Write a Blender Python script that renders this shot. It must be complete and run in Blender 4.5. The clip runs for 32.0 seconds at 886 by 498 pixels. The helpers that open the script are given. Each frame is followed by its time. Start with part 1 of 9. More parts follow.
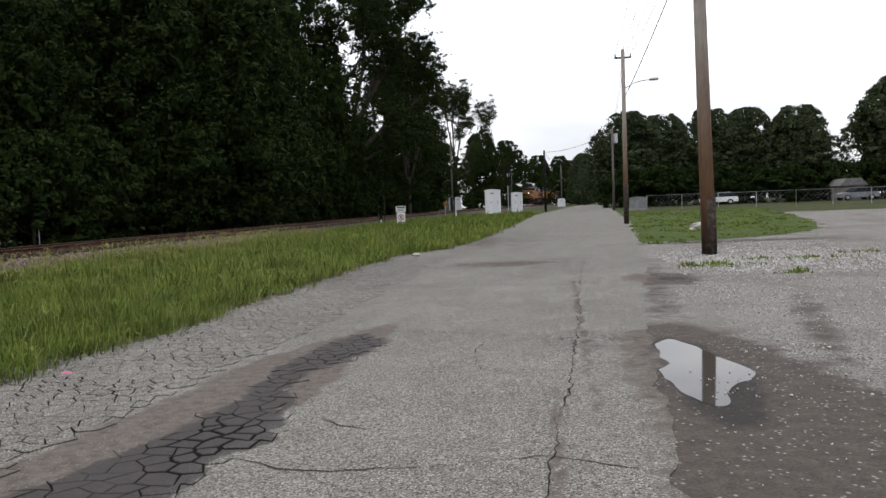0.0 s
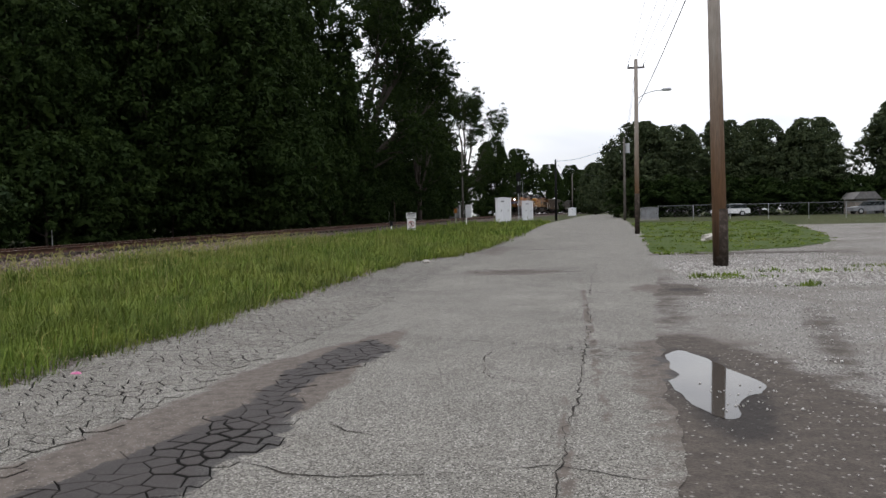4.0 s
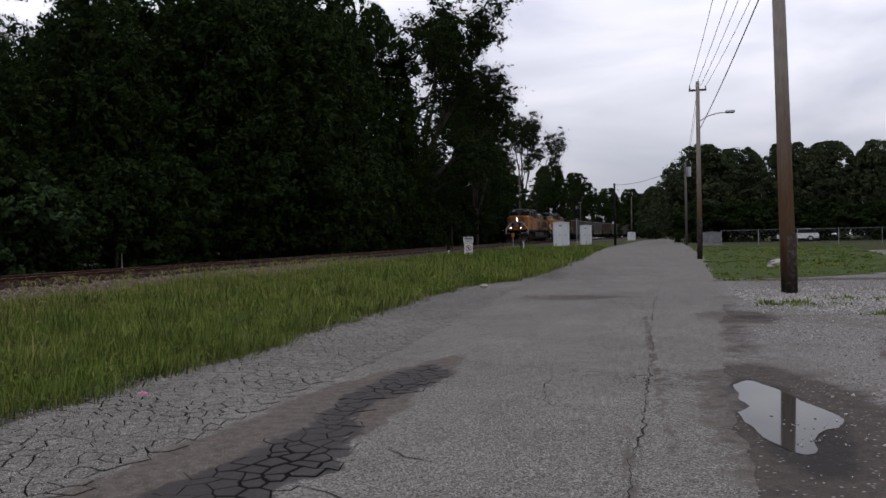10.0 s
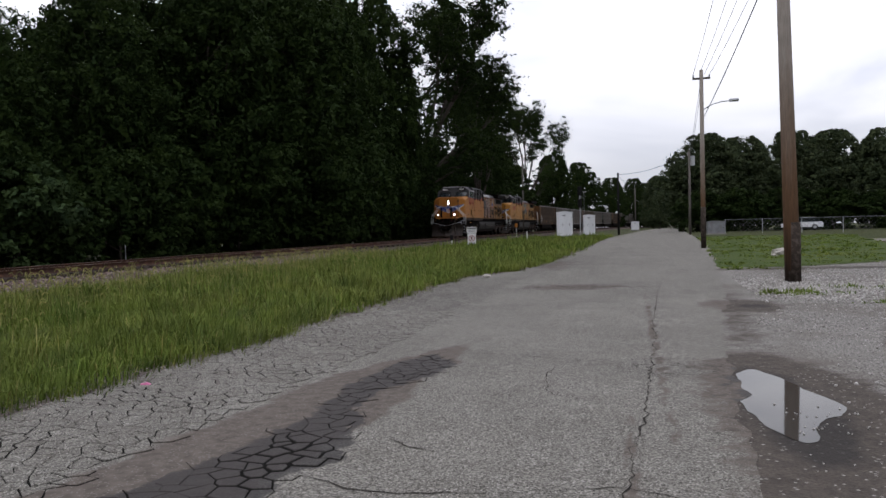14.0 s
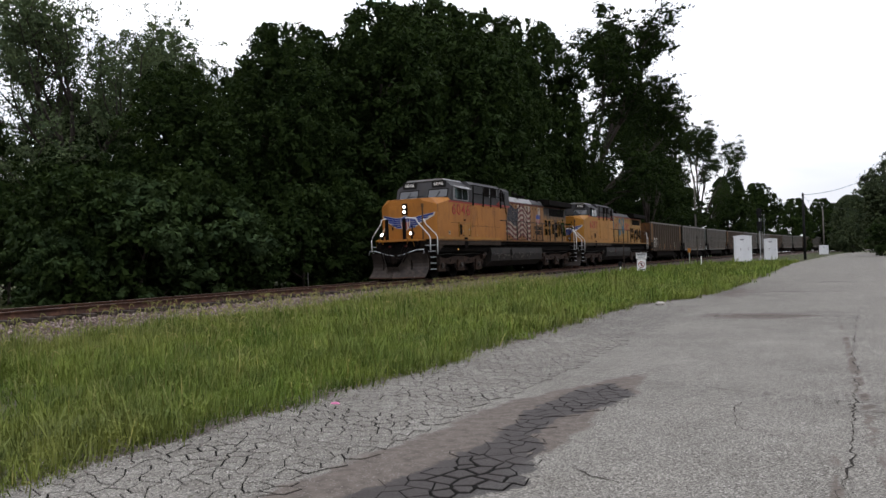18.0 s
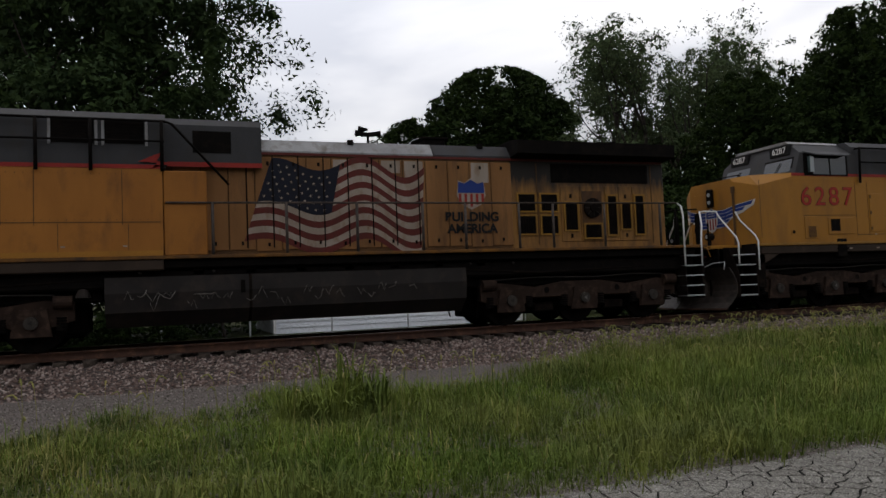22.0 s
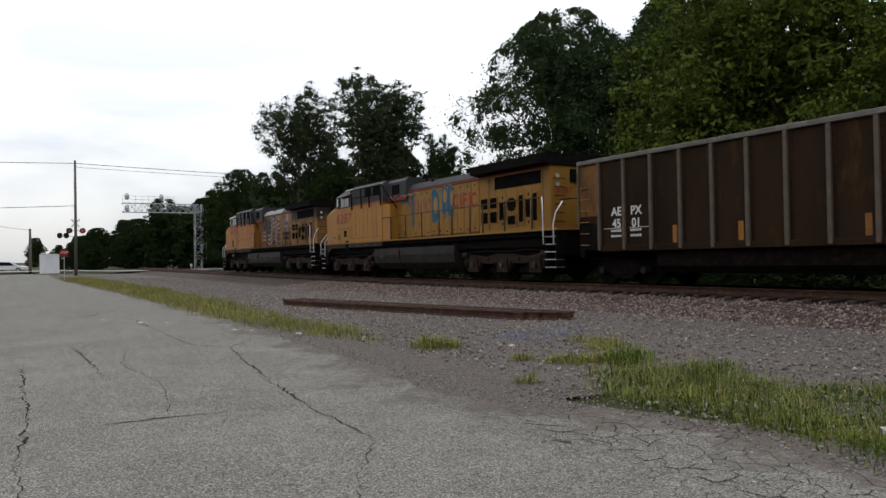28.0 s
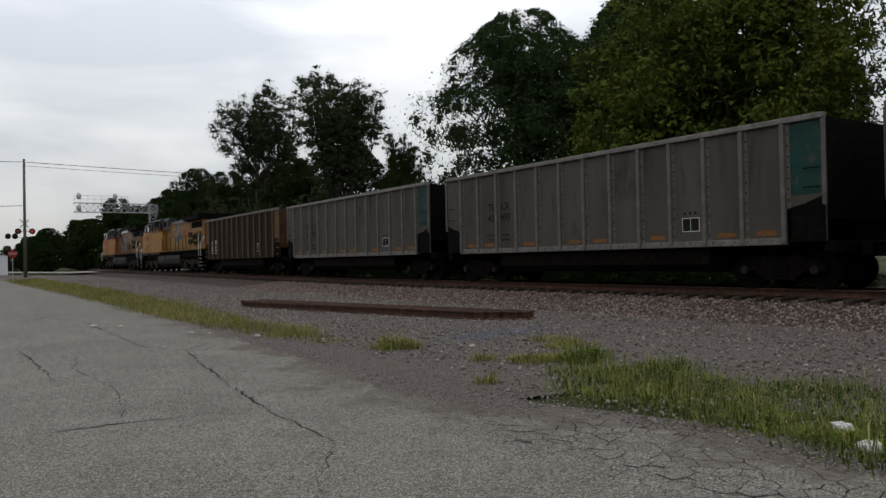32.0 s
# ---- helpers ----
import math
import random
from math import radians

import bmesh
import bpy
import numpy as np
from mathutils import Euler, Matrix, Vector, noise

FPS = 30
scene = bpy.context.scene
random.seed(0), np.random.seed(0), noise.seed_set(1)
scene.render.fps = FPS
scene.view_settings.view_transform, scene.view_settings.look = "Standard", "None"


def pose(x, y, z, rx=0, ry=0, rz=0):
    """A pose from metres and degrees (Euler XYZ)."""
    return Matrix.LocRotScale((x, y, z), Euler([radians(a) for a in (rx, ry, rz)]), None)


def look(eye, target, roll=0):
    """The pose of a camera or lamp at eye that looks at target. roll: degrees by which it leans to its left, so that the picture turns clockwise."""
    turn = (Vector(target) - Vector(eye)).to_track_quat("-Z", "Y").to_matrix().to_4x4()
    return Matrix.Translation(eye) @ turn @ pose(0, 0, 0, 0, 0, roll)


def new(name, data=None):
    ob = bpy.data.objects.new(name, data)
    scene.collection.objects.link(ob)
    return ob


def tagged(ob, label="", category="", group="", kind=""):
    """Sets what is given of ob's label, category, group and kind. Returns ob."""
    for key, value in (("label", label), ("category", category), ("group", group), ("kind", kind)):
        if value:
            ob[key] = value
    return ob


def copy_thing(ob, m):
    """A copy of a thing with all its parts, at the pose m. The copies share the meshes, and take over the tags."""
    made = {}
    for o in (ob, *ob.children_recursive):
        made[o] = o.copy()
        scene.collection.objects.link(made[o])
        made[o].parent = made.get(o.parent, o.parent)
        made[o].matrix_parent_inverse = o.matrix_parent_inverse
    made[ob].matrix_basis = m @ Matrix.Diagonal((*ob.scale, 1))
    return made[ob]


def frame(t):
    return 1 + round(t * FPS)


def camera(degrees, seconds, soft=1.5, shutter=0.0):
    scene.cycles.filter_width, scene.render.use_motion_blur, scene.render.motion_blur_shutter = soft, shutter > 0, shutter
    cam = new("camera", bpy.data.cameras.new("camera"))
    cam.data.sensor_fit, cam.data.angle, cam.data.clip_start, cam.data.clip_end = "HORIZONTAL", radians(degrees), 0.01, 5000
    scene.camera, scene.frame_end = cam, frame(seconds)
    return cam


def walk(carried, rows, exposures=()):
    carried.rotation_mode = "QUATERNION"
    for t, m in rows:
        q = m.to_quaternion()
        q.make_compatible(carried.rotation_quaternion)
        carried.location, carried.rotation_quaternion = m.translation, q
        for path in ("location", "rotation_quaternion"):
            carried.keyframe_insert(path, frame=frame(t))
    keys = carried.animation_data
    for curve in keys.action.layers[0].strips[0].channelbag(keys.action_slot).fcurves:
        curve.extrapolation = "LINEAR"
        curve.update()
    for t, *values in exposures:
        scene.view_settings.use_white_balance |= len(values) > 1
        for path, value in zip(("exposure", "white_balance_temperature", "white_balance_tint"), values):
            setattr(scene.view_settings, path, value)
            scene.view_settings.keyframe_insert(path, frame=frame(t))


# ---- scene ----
cam = camera(61.6, 32.0)
PATH = [
    (0, pose(-0.128, 0.537, 1.670, 86.89, 2.08, 9.85)),
    (0.5, pose(-0.127, 0.544, 1.666, 86.97, 1.59, 9.94)),
    (1, pose(-0.139, 0.555, 1.667, 86.91, 1.42, 10.60)),
    (1.5, pose(-0.131, 0.541, 1.667, 87.18, 1.40, 10.69)),
    (2, pose(-0.133, 0.549, 1.665, 86.66, 1.35, 10.60)),
    (2.5, pose(-0.132, 0.547, 1.665, 86.89, 1.19, 10.26)),
    (4.5, pose(-0.135, 0.546, 1.666, 87.75, 1.13, 10.97)),
    (5, pose(-0.135, 0.547, 1.665, 88.19, 1.16, 12.01)),
    (5.5, pose(-0.142, 0.549, 1.669, 88.64, 1.53, 14.19)),
    (6, pose(-0.143, 0.551, 1.665, 88.85, 1.33, 13.98)),
    (6.5, pose(-0.149, 0.546, 1.669, 88.85, 1.12, 13.89)),
    (7, pose(-0.158, 0.549, 1.666, 88.89, 1.25, 13.94)),
    (7.5, pose(-0.156, 0.548, 1.668, 88.94, 1.29, 14.41)),
    (8, pose(-0.157, 0.555, 1.669, 89.16, 1.36, 14.45)),
    (8.5, pose(-0.164, 0.578, 1.672, 89.14, 1.33, 14.52)),
    (9, pose(-0.162, 0.574, 1.673, 89.33, 1.25, 14.54)),
    (9.5, pose(-0.169, 0.570, 1.672, 89.40, 1.09, 14.75)),
    (10, pose(-0.174, 0.581, 1.669, 89.42, 1.05, 15.02)),
    (10.5, pose(-0.170, 0.578, 1.665, 89.12, 1.11, 14.82)),
    (11, pose(-0.174, 0.585, 1.663, 88.81, 1.11, 14.66)),
    (11.5, pose(-0.169, 0.586, 1.664, 88.33, 0.99, 14.45)),
    (12, pose(-0.172, 0.591, 1.665, 88.37, 0.88, 14.22)),
    (12.5, pose(-0.169, 0.597, 1.663, 88.14, 0.88, 14.20)),
    (13, pose(-0.173, 0.597, 1.662, 88.33, 0.95, 14.63)),
    (13.5, pose(-0.165, 0.599, 1.663, 88.55, 1.15, 14.80)),
    (15.5, pose(-0.147, 0.607, 1.662, 89.02, 1.52, 18.93)),
    (16, pose(-0.128, 0.617, 1.663, 89.11, 1.72, 20.45)),
    (16.5, pose(-0.114, 0.601, 1.659, 89.67, 1.95, 21.97)),
    (17, pose(-0.121, 0.578, 1.669, 90.59, 1.69, 23.96)),
    (17.5, pose(-0.185, 0.545, 1.672, 91.08, 1.67, 26.63)),
    (18, pose(-0.247, 0.463, 1.675, 91.06, 1.68, 27.90)),
    (18.5, pose(-0.297, 0.426, 1.683, 92.06, 2.31, 29.18)),
    (19, pose(-0.340, 0.393, 1.681, 92.14, 2.46, 33.50)),
    (19.5, pose(-0.324, 0.431, 1.691, 92.47, 2.84, 40.73)),
    (20, pose(-0.313, 0.437, 1.689, 92.18, 2.74, 46.45)),
    (20.5, pose(-0.331, 0.451, 1.699, 92.58, 3.34, 52.25)),
    (21, pose(-0.375, 0.438, 1.698, 92.71, 3.11, 57.50)),
    (21.5, pose(-0.358, 0.420, 1.704, 93.54, 2.96, 63.42)),
    (22, pose(-0.406, 0.337, 1.697, 93.31, 2.06, 69.77)),
    (22.5, pose(-0.428, 0.165, 1.682, 93.27, 1.49, 76.96)),
    (23, pose(-0.408, -0.061, 1.685, 92.35, 1.40, 81.51)),
    (23.5, pose(-0.373, -0.186, 1.683, 92.14, 1.46, 85.99)),
    (24, pose(-0.391, -0.180, 1.687, 92.43, 1.00, 91.23)),
    (24.5, pose(-0.451, -0.132, 1.692, 93.26, 0.06, 102.16)),
    (25, pose(-0.458, -0.160, 1.682, 92.38, 0.29, 114.62)),
    (25.5, pose(-0.436, -0.263, 1.663, 91.72, 0.13, 122.92)),
    (26, pose(-0.334, -0.425, 1.650, 91.42, -0.15, 131.07)),
    (26.5, pose(-0.274, -0.521, 1.673, 91.13, 0.93, 140.82)),
    (28.5, pose(-0.395, -0.575, 1.669, 90.53, 0.83, 149.52)),
    (29, pose(-0.391, -0.560, 1.669, 90.26, 0.98, 148.83)),
    (29.5, pose(-0.378, -0.560, 1.670, 90.20, 0.96, 148.66)),
    (30, pose(-0.386, -0.564, 1.670, 90.15, 1.10, 148.27)),
    (30.5, pose(-0.375, -0.567, 1.674, 90.39, 1.04, 147.65)),
    (31, pose(-0.374, -0.550, 1.675, 90.39, 1.09, 148.05)),
    (31.5, pose(-0.365, -0.520, 1.673, 90.62, 0.95, 147.52)),
    (32, pose(-0.386, -0.594, 1.683, 90.47, 1.05, 146.33)),
]
EXPOSURE = [(0.0, -0.22, 6380, 11), (2.5, -0.22, 6380, 11), (5.0, -0.3, 6280, 12), (6.0, -0.72, 6120, 16), (9.0, -0.97, 6100, 17), (10.0, -1.05, 6120, 17), (12.0, -0.58, 6200, 15), (13.0, -0.58, 6200, 15), (16.0, -0.68, 6300, 13), (17.0, -0.6, 6300, 13), (18.0, -0.16, 6300, 13), (19.0, 0.12, 6350, 12), (20.0, -0.32, 6450, 12), (21.0, -1.0, 6480, 11), (22.0, -1.1, 6480, 11), (23.0, 0.22, 5720, 12), (24.0, 1.0, 5400, 12), (25.0, 0.95, 5700, 11), (26.5, 1.0, 5950, 9), (28.5, -0.85, 6450, 8), (32.0, -0.98, 6450, 8)]
walk(cam, PATH, EXPOSURE)

# ---------------------------------------------------------------- light
world = bpy.data.worlds.new("overcast_sky")
scene.world = world
world.use_nodes = True
wn, wl = world.node_tree.nodes, world.node_tree.links
bg = wn["Background"]
tc = wn.new("ShaderNodeTexCoord")
mp = wn.new("ShaderNodeMapping")
mp.inputs["Scale"].default_value = (1.0, 1.0, 3.2)
cl = wn.new("ShaderNodeTexNoise")
cl.inputs["Scale"].default_value, cl.inputs["Detail"].default_value = 2.6, 5.0
cl.inputs["Roughness"].default_value, cl.inputs["Distortion"].default_value = 0.5, 0.4
ramp = wn.new("ShaderNodeValToRGB")
ramp.color_ramp.elements[0].position, ramp.color_ramp.elements[0].color = 0.36, (0.66, 0.665, 0.70, 1)
ramp.color_ramp.elements[1].position, ramp.color_ramp.elements[1].color = 0.62, (1.02, 1.0, 0.985, 1)
sky = wn.new("ShaderNodeTexSky")
sky.sky_type, sky.sun_disc = "NISHITA", False
sky.sun_elevation, sky.sun_rotation = radians(56), radians(245)
mixs = wn.new("ShaderNodeMix")
mixs.data_type = "RGBA"
mixs.inputs["Factor"].default_value = 0.02
wl.new(tc.outputs["Generated"], mp.inputs["Vector"])
wl.new(mp.outputs["Vector"], cl.inputs["Vector"])
wl.new(cl.outputs["Fac"], ramp.inputs["Fac"])
wl.new(ramp.outputs["Color"], mixs.inputs["A"])
wl.new(sky.outputs["Color"], mixs.inputs["B"])
up = wn.new("ShaderNodeSeparateXYZ")
wl.new(tc.outputs["Generated"], up.inputs["Vector"])
lift = wn.new("ShaderNodeMapRange")
lift.inputs["From Min"].default_value, lift.inputs["From Max"].default_value = 0.02, 0.42
lift.inputs["To Min"].default_value, lift.inputs["To Max"].default_value = 1.15, 2.6
wl.new(up.outputs["Z"], lift.inputs["Value"])
wl.new(mixs.outputs["Result"], bg.inputs["Color"])
wl.new(lift.outputs["Result"], bg.inputs["Strength"])

sun = new("sun", bpy.data.lights.new("sun", "SUN"))
sun.data.energy, sun.data.angle, sun.data.color = 0.6, radians(30), (1.0, 0.97, 0.92)
sun.matrix_world = look((0, 0, 50), (30, 14, 0))


# ---------------------------------------------------------------- materials
def node_mat(name, rough=0.8, metal=0.0, spec=0.5):
    m = bpy.data.materials.new(name)
    m.use_nodes = True
    b = m.node_tree.nodes["Principled BSDF"]
    b.inputs["Roughness"].default_value = rough
    b.inputs["Metallic"].default_value = metal
    b.inputs["Specular IOR Level"].default_value = spec
    return m, m.node_tree.nodes, m.node_tree.links, b


def noise_node(n, l, vec, scale, detail=4.0, rough=0.55, dist=0.0):
    t = n.new("ShaderNodeTexNoise")
    t.inputs["Scale"].default_value, t.inputs["Detail"].default_value = scale, detail
    t.inputs["Roughness"].default_value, t.inputs["Distortion"].default_value = rough, dist
    l.new(vec, t.inputs["Vector"])
    return t.outputs["Fac"]


def ramp_node(n, l, fac, p0, p1, c0=(0, 0, 0), c1=(1, 1, 1)):
    r = n.new("ShaderNodeValToRGB")
    r.color_ramp.elements[0].position, r.color_ramp.elements[0].color = p0, (*c0, 1)
    r.color_ramp.elements[1].position, r.color_ramp.elements[1].color = p1, (*c1, 1)
    l.new(fac, r.inputs["Fac"])
    return r.outputs["Color"]


def mix_node(n, l, fac, a, b, mode="MIX"):
    x = n.new("ShaderNodeMix")
    x.data_type, x.blend_type = "RGBA", mode
    for key, v in (("Factor", fac), ("A", a), ("B", b)):
        if isinstance(v, (int, float)):
            x.inputs[key].default_value = v
        elif isinstance(v, tuple):
            x.inputs[key].default_value = (*v, 1)
        else:
            l.new(v, x.inputs[key])
    return x.outputs["Result"]


def math_node(n, l, op, a, b=0.0):
    x = n.new("ShaderNodeMath")
    x.operation = op
    for k, v in enumerate((a, b)):
        if isinstance(v, (int, float)):
            x.inputs[k].default_value = v
        else:
            l.new(v, x.inputs[k])
    return x.outputs["Value"]


def bump_node(n, l, b, height, strength=0.4, distance=0.02):
    u = n.new("ShaderNodeBump")
    u.inputs["Strength"].default_value, u.inputs["Distance"].default_value = strength, distance
    l.new(height, u.inputs["Height"])
    l.new(u.outputs["Normal"], b.inputs["Normal"])


def coords(n, kind="Object"):
    if kind == "Position":
        return n.new("ShaderNodeNewGeometry").outputs["Position"]
    return n.new("ShaderNodeTexCoord").outputs[kind]


def surface(name, a, b, scale=3.0, rough=0.75, metal=0.0, grain=60.0, grime=None, grime_at=(0.5, 0.75), bump=0.2, dist=0.01,
            kind="Object", streak=1.0, spec=0.16):
    """Two tones at a large scale, a fine grain over them, and dirt in patches or streaks."""
    m, n, l, p = node_mat(name, rough, metal, spec)
    v = coords(n, kind)
    if streak != 1.0:
        k = n.new("ShaderNodeMapping")
        k.inputs["Scale"].default_value = (1, 1, streak)
        l.new(v, k.inputs["Vector"])
        vs = k.outputs["Vector"]
    else:
        vs = v
    big = noise_node(n, l, vs, scale, 5)
    fine = noise_node(n, l, v, grain, 3)
    c = mix_node(n, l, ramp_node(n, l, big, 0.32, 0.68), a, b)
    c = mix_node(n, l, 0.35, c, ramp_node(n, l, fine, 0.25, 0.75, (0.25, 0.25, 0.25), (1, 1, 1)), "MULTIPLY")
    if grime:
        g = ramp_node(n, l, noise_node(n, l, vs, scale * 2.3, 6, 0.62, 0.3), *grime_at)
        c = mix_node(n, l, g, c, grime)
    l.new(c, p.inputs["Base Color"])
    l.new(math_node(n, l, "MULTIPLY_ADD", fine, 0.2), p.inputs["Roughness"])
    p.inputs["Roughness"].links[0].from_node.inputs[2].default_value = max(0.02, rough - 0.1)
    bump_node(n, l, p, fine, bump, dist)
    return m


def leaf_mat(name, a, b, c, gloss=0.04):
    m, n, l, p = node_mat(name, 0.8 if gloss < 0.1 else 0.45, 0.0, gloss)
    r = n.new("ShaderNodeNewGeometry").outputs["Random Per Island"]
    pos = coords(n, "Position")
    big = noise_node(n, l, pos, 0.35, 3)
    col = mix_node(n, l, r, a, b)
    col = mix_node(n, l, ramp_node(n, l, big, 0.4, 0.7), col, c)
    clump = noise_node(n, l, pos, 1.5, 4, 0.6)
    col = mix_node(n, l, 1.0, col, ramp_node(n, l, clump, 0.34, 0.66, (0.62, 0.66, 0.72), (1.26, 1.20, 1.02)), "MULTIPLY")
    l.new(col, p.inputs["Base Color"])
    tr = n.new("ShaderNodeBsdfTranslucent")
    l.new(mix_node(n, l, 1.0, col, (1.0, 1.0, 0.55), "MULTIPLY"), tr.inputs["Color"])
    ms = n.new("ShaderNodeMixShader")
    ms.inputs["Fac"].default_value = 0.10
    l.new(p.outputs["BSDF"], ms.inputs[1])
    l.new(tr.outputs["BSDF"], ms.inputs[2])
    l.new(ms.outputs["Shader"], n["Material Output"].inputs["Surface"])
    return m


def glow_mat(name, colour, strength):
    m, n, l, p = node_mat(name, 0.3)
    p.inputs["Base Color"].default_value = (*colour, 1)
    p.inputs["Emission Color"].default_value = (*colour, 1)
    p.inputs["Emission Strength"].default_value = strength
    return m


YELLOW = surface("armour_yellow_paint", (0.305, 0.138, 0.018), (0.245, 0.108, 0.014), 0.7, 0.5, grain=90, grime=(0.130, 0.060, 0.018), grime_at=(0.52, 0.84), bump=0.06, streak=0.25)
YELLOW_DIRTY = surface("sooty_yellow_paint", (0.305, 0.122, 0.020), (0.225, 0.086, 0.014), 0.9, 0.55, grain=80, grime=(0.085, 0.034, 0.012), grime_at=(0.52, 0.84), bump=0.06, streak=0.4)
COAL_STAINED = surface("coal_stained_orange_paint", (0.175, 0.0735, 0.0112), (0.091, 0.042, 0.0112), 1.1, 0.7, grain=80, grime=(0.0245, 0.0168, 0.0126), grime_at=(0.42, 0.74), bump=0.08, streak=0.4)
YELLOW_WORN = surface("dusty_yellow_paint", (0.262, 0.134, 0.020), (0.190, 0.095, 0.016), 0.8, 0.55, grain=80, grime=(0.085, 0.048, 0.018), grime_at=(0.50, 0.80), bump=0.06, streak=0.35)
HOOD_SOOT = surface("smoke_stained_yellow_paint", (0.215, 0.102, 0.034), (0.140, 0.064, 0.020), 1.4, 0.6, grain=60, grime=(0.042, 0.023, 0.012), grime_at=(0.50, 0.80), bump=0.08, streak=0.22)


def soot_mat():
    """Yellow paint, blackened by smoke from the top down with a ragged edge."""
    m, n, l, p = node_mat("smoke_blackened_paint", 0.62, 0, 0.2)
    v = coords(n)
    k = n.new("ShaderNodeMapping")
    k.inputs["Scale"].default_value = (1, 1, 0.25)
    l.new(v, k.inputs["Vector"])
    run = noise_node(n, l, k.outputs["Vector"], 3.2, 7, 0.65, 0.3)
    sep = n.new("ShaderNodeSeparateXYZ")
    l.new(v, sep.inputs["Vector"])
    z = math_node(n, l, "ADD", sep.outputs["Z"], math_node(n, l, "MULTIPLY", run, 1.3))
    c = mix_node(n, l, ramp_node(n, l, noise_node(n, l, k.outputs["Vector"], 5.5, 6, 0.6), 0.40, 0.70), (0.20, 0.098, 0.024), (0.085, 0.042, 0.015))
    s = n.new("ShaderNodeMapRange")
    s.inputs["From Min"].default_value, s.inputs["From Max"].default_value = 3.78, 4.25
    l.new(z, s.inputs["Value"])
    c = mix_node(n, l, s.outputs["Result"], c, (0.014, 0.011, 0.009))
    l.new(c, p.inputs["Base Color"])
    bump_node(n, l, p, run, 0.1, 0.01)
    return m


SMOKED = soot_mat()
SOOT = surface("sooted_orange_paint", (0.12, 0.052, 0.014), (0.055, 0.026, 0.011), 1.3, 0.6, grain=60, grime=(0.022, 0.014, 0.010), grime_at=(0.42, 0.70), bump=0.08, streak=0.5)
GREY_ROOF = surface("harbour_grey_paint", (0.0486, 0.0486, 0.0516), (0.0334, 0.0334, 0.0349), 1.2, 0.55, grain=70, grime=(0.035, 0.0315, 0.028), bump=0.06, streak=0.4, spec=0.07)
PALE_ROOF = surface("worn_pale_roof_paint", (0.2812, 0.2812, 0.2812), (0.18, 0.18, 0.1856), 1.6, 0.5, grime=(0.105, 0.09, 0.075), bump=0.06)
# next two: soot and grime, deepened to hold the shade under the train
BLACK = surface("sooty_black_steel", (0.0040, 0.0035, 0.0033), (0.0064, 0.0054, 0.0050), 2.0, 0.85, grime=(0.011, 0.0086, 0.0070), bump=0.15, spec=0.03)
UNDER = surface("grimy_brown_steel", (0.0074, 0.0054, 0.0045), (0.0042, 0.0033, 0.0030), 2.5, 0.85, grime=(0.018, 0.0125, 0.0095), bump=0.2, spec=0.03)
TANK = surface("dusty_grey_tank_paint", (0.0255, 0.0222, 0.0205), (0.0160, 0.0140, 0.0132), 1.0, 0.6, grime=(0.0330, 0.0250, 0.0205), bump=0.1, spec=0.07)
RED = surface("signal_red_paint", (0.235, 0.020, 0.014), (0.185, 0.017, 0.013), 2.0, 0.5, bump=0.04)
WHITE = surface("white_enamel", (0.75, 0.75, 0.73), (0.62, 0.62, 0.60), 2.0, 0.5, grime=(0.32, 0.29, 0.25), grime_at=(0.62, 0.9), bump=0.05)
BLUE = surface("wing_blue_paint", (0.013, 0.032, 0.165), (0.011, 0.027, 0.13), 3.0, 0.5, bump=0.04)
EMBLEM_WHITE = surface("emblem_white_paint", (0.46, 0.44, 0.41), (0.36, 0.34, 0.31), 3.0, 0.55, bump=0.04)
SEAM = surface("dark_panel_seam", (0.10, 0.050, 0.018), (0.06, 0.032, 0.014), 4.0, 0.8, bump=0.05)
NAVY = surface("flag_blue_paint", (0.004, 0.005, 0.0124), (0.0032, 0.0036, 0.009), 3.0, 0.55, bump=0.04)
TEAL = surface("teal_spray_paint", (0.012, 0.058, 0.096), (0.020, 0.082, 0.118), 3.0, 0.55, grime=(0.05, 0.075, 0.06), grime_at=(0.58, 0.8), bump=0.03)
PALEBLUE = surface("pale_spray_paint", (0.15, 0.185, 0.165), (0.11, 0.14, 0.135), 3.0, 0.55, bump=0.03)
GLASS_DARK = node_mat("tinted_cab_glass", 0.05, 0.0, 0.6)[0]
GLASS_DARK.node_tree.nodes["Principled BSDF"].inputs["Base Color"].default_value = (0.012, 0.016, 0.018, 1)
HEADLIGHT = glow_mat("lit_headlight", (1.0, 0.93, 0.82), 40.0)
REDLIGHT = glow_mat("lit_red_lamp", (0.5, 0.03, 0.02), 0.10)
HANDRAIL = surface("dusty_grey_handrail_paint", (0.066, 0.056, 0.050), (0.040, 0.033, 0.030), 3.0, 0.65, grime=(0.10, 0.075, 0.058), bump=0.06, spec=0.06)
SILL = surface("grimy_brown_sill_paint", (0.040, 0.029, 0.022), (0.026, 0.019, 0.015), 1.4, 0.7, grime=(0.062, 0.042, 0.028), grime_at=(0.55, 0.8), bump=0.1, streak=0.3, spec=0.06)
MARKER = glow_mat("amber_marker_lamp", (1.0, 0.45, 0.10), 0.5)
PLOW = surface("worn_plow_steel", (0.0408, 0.0326, 0.0278), (0.0216, 0.0178, 0.0158), 2.5, 0.55, 0.2, grime=(0.0624, 0.048, 0.0384), grime_at=(0.5, 0.8), bump=0.15)
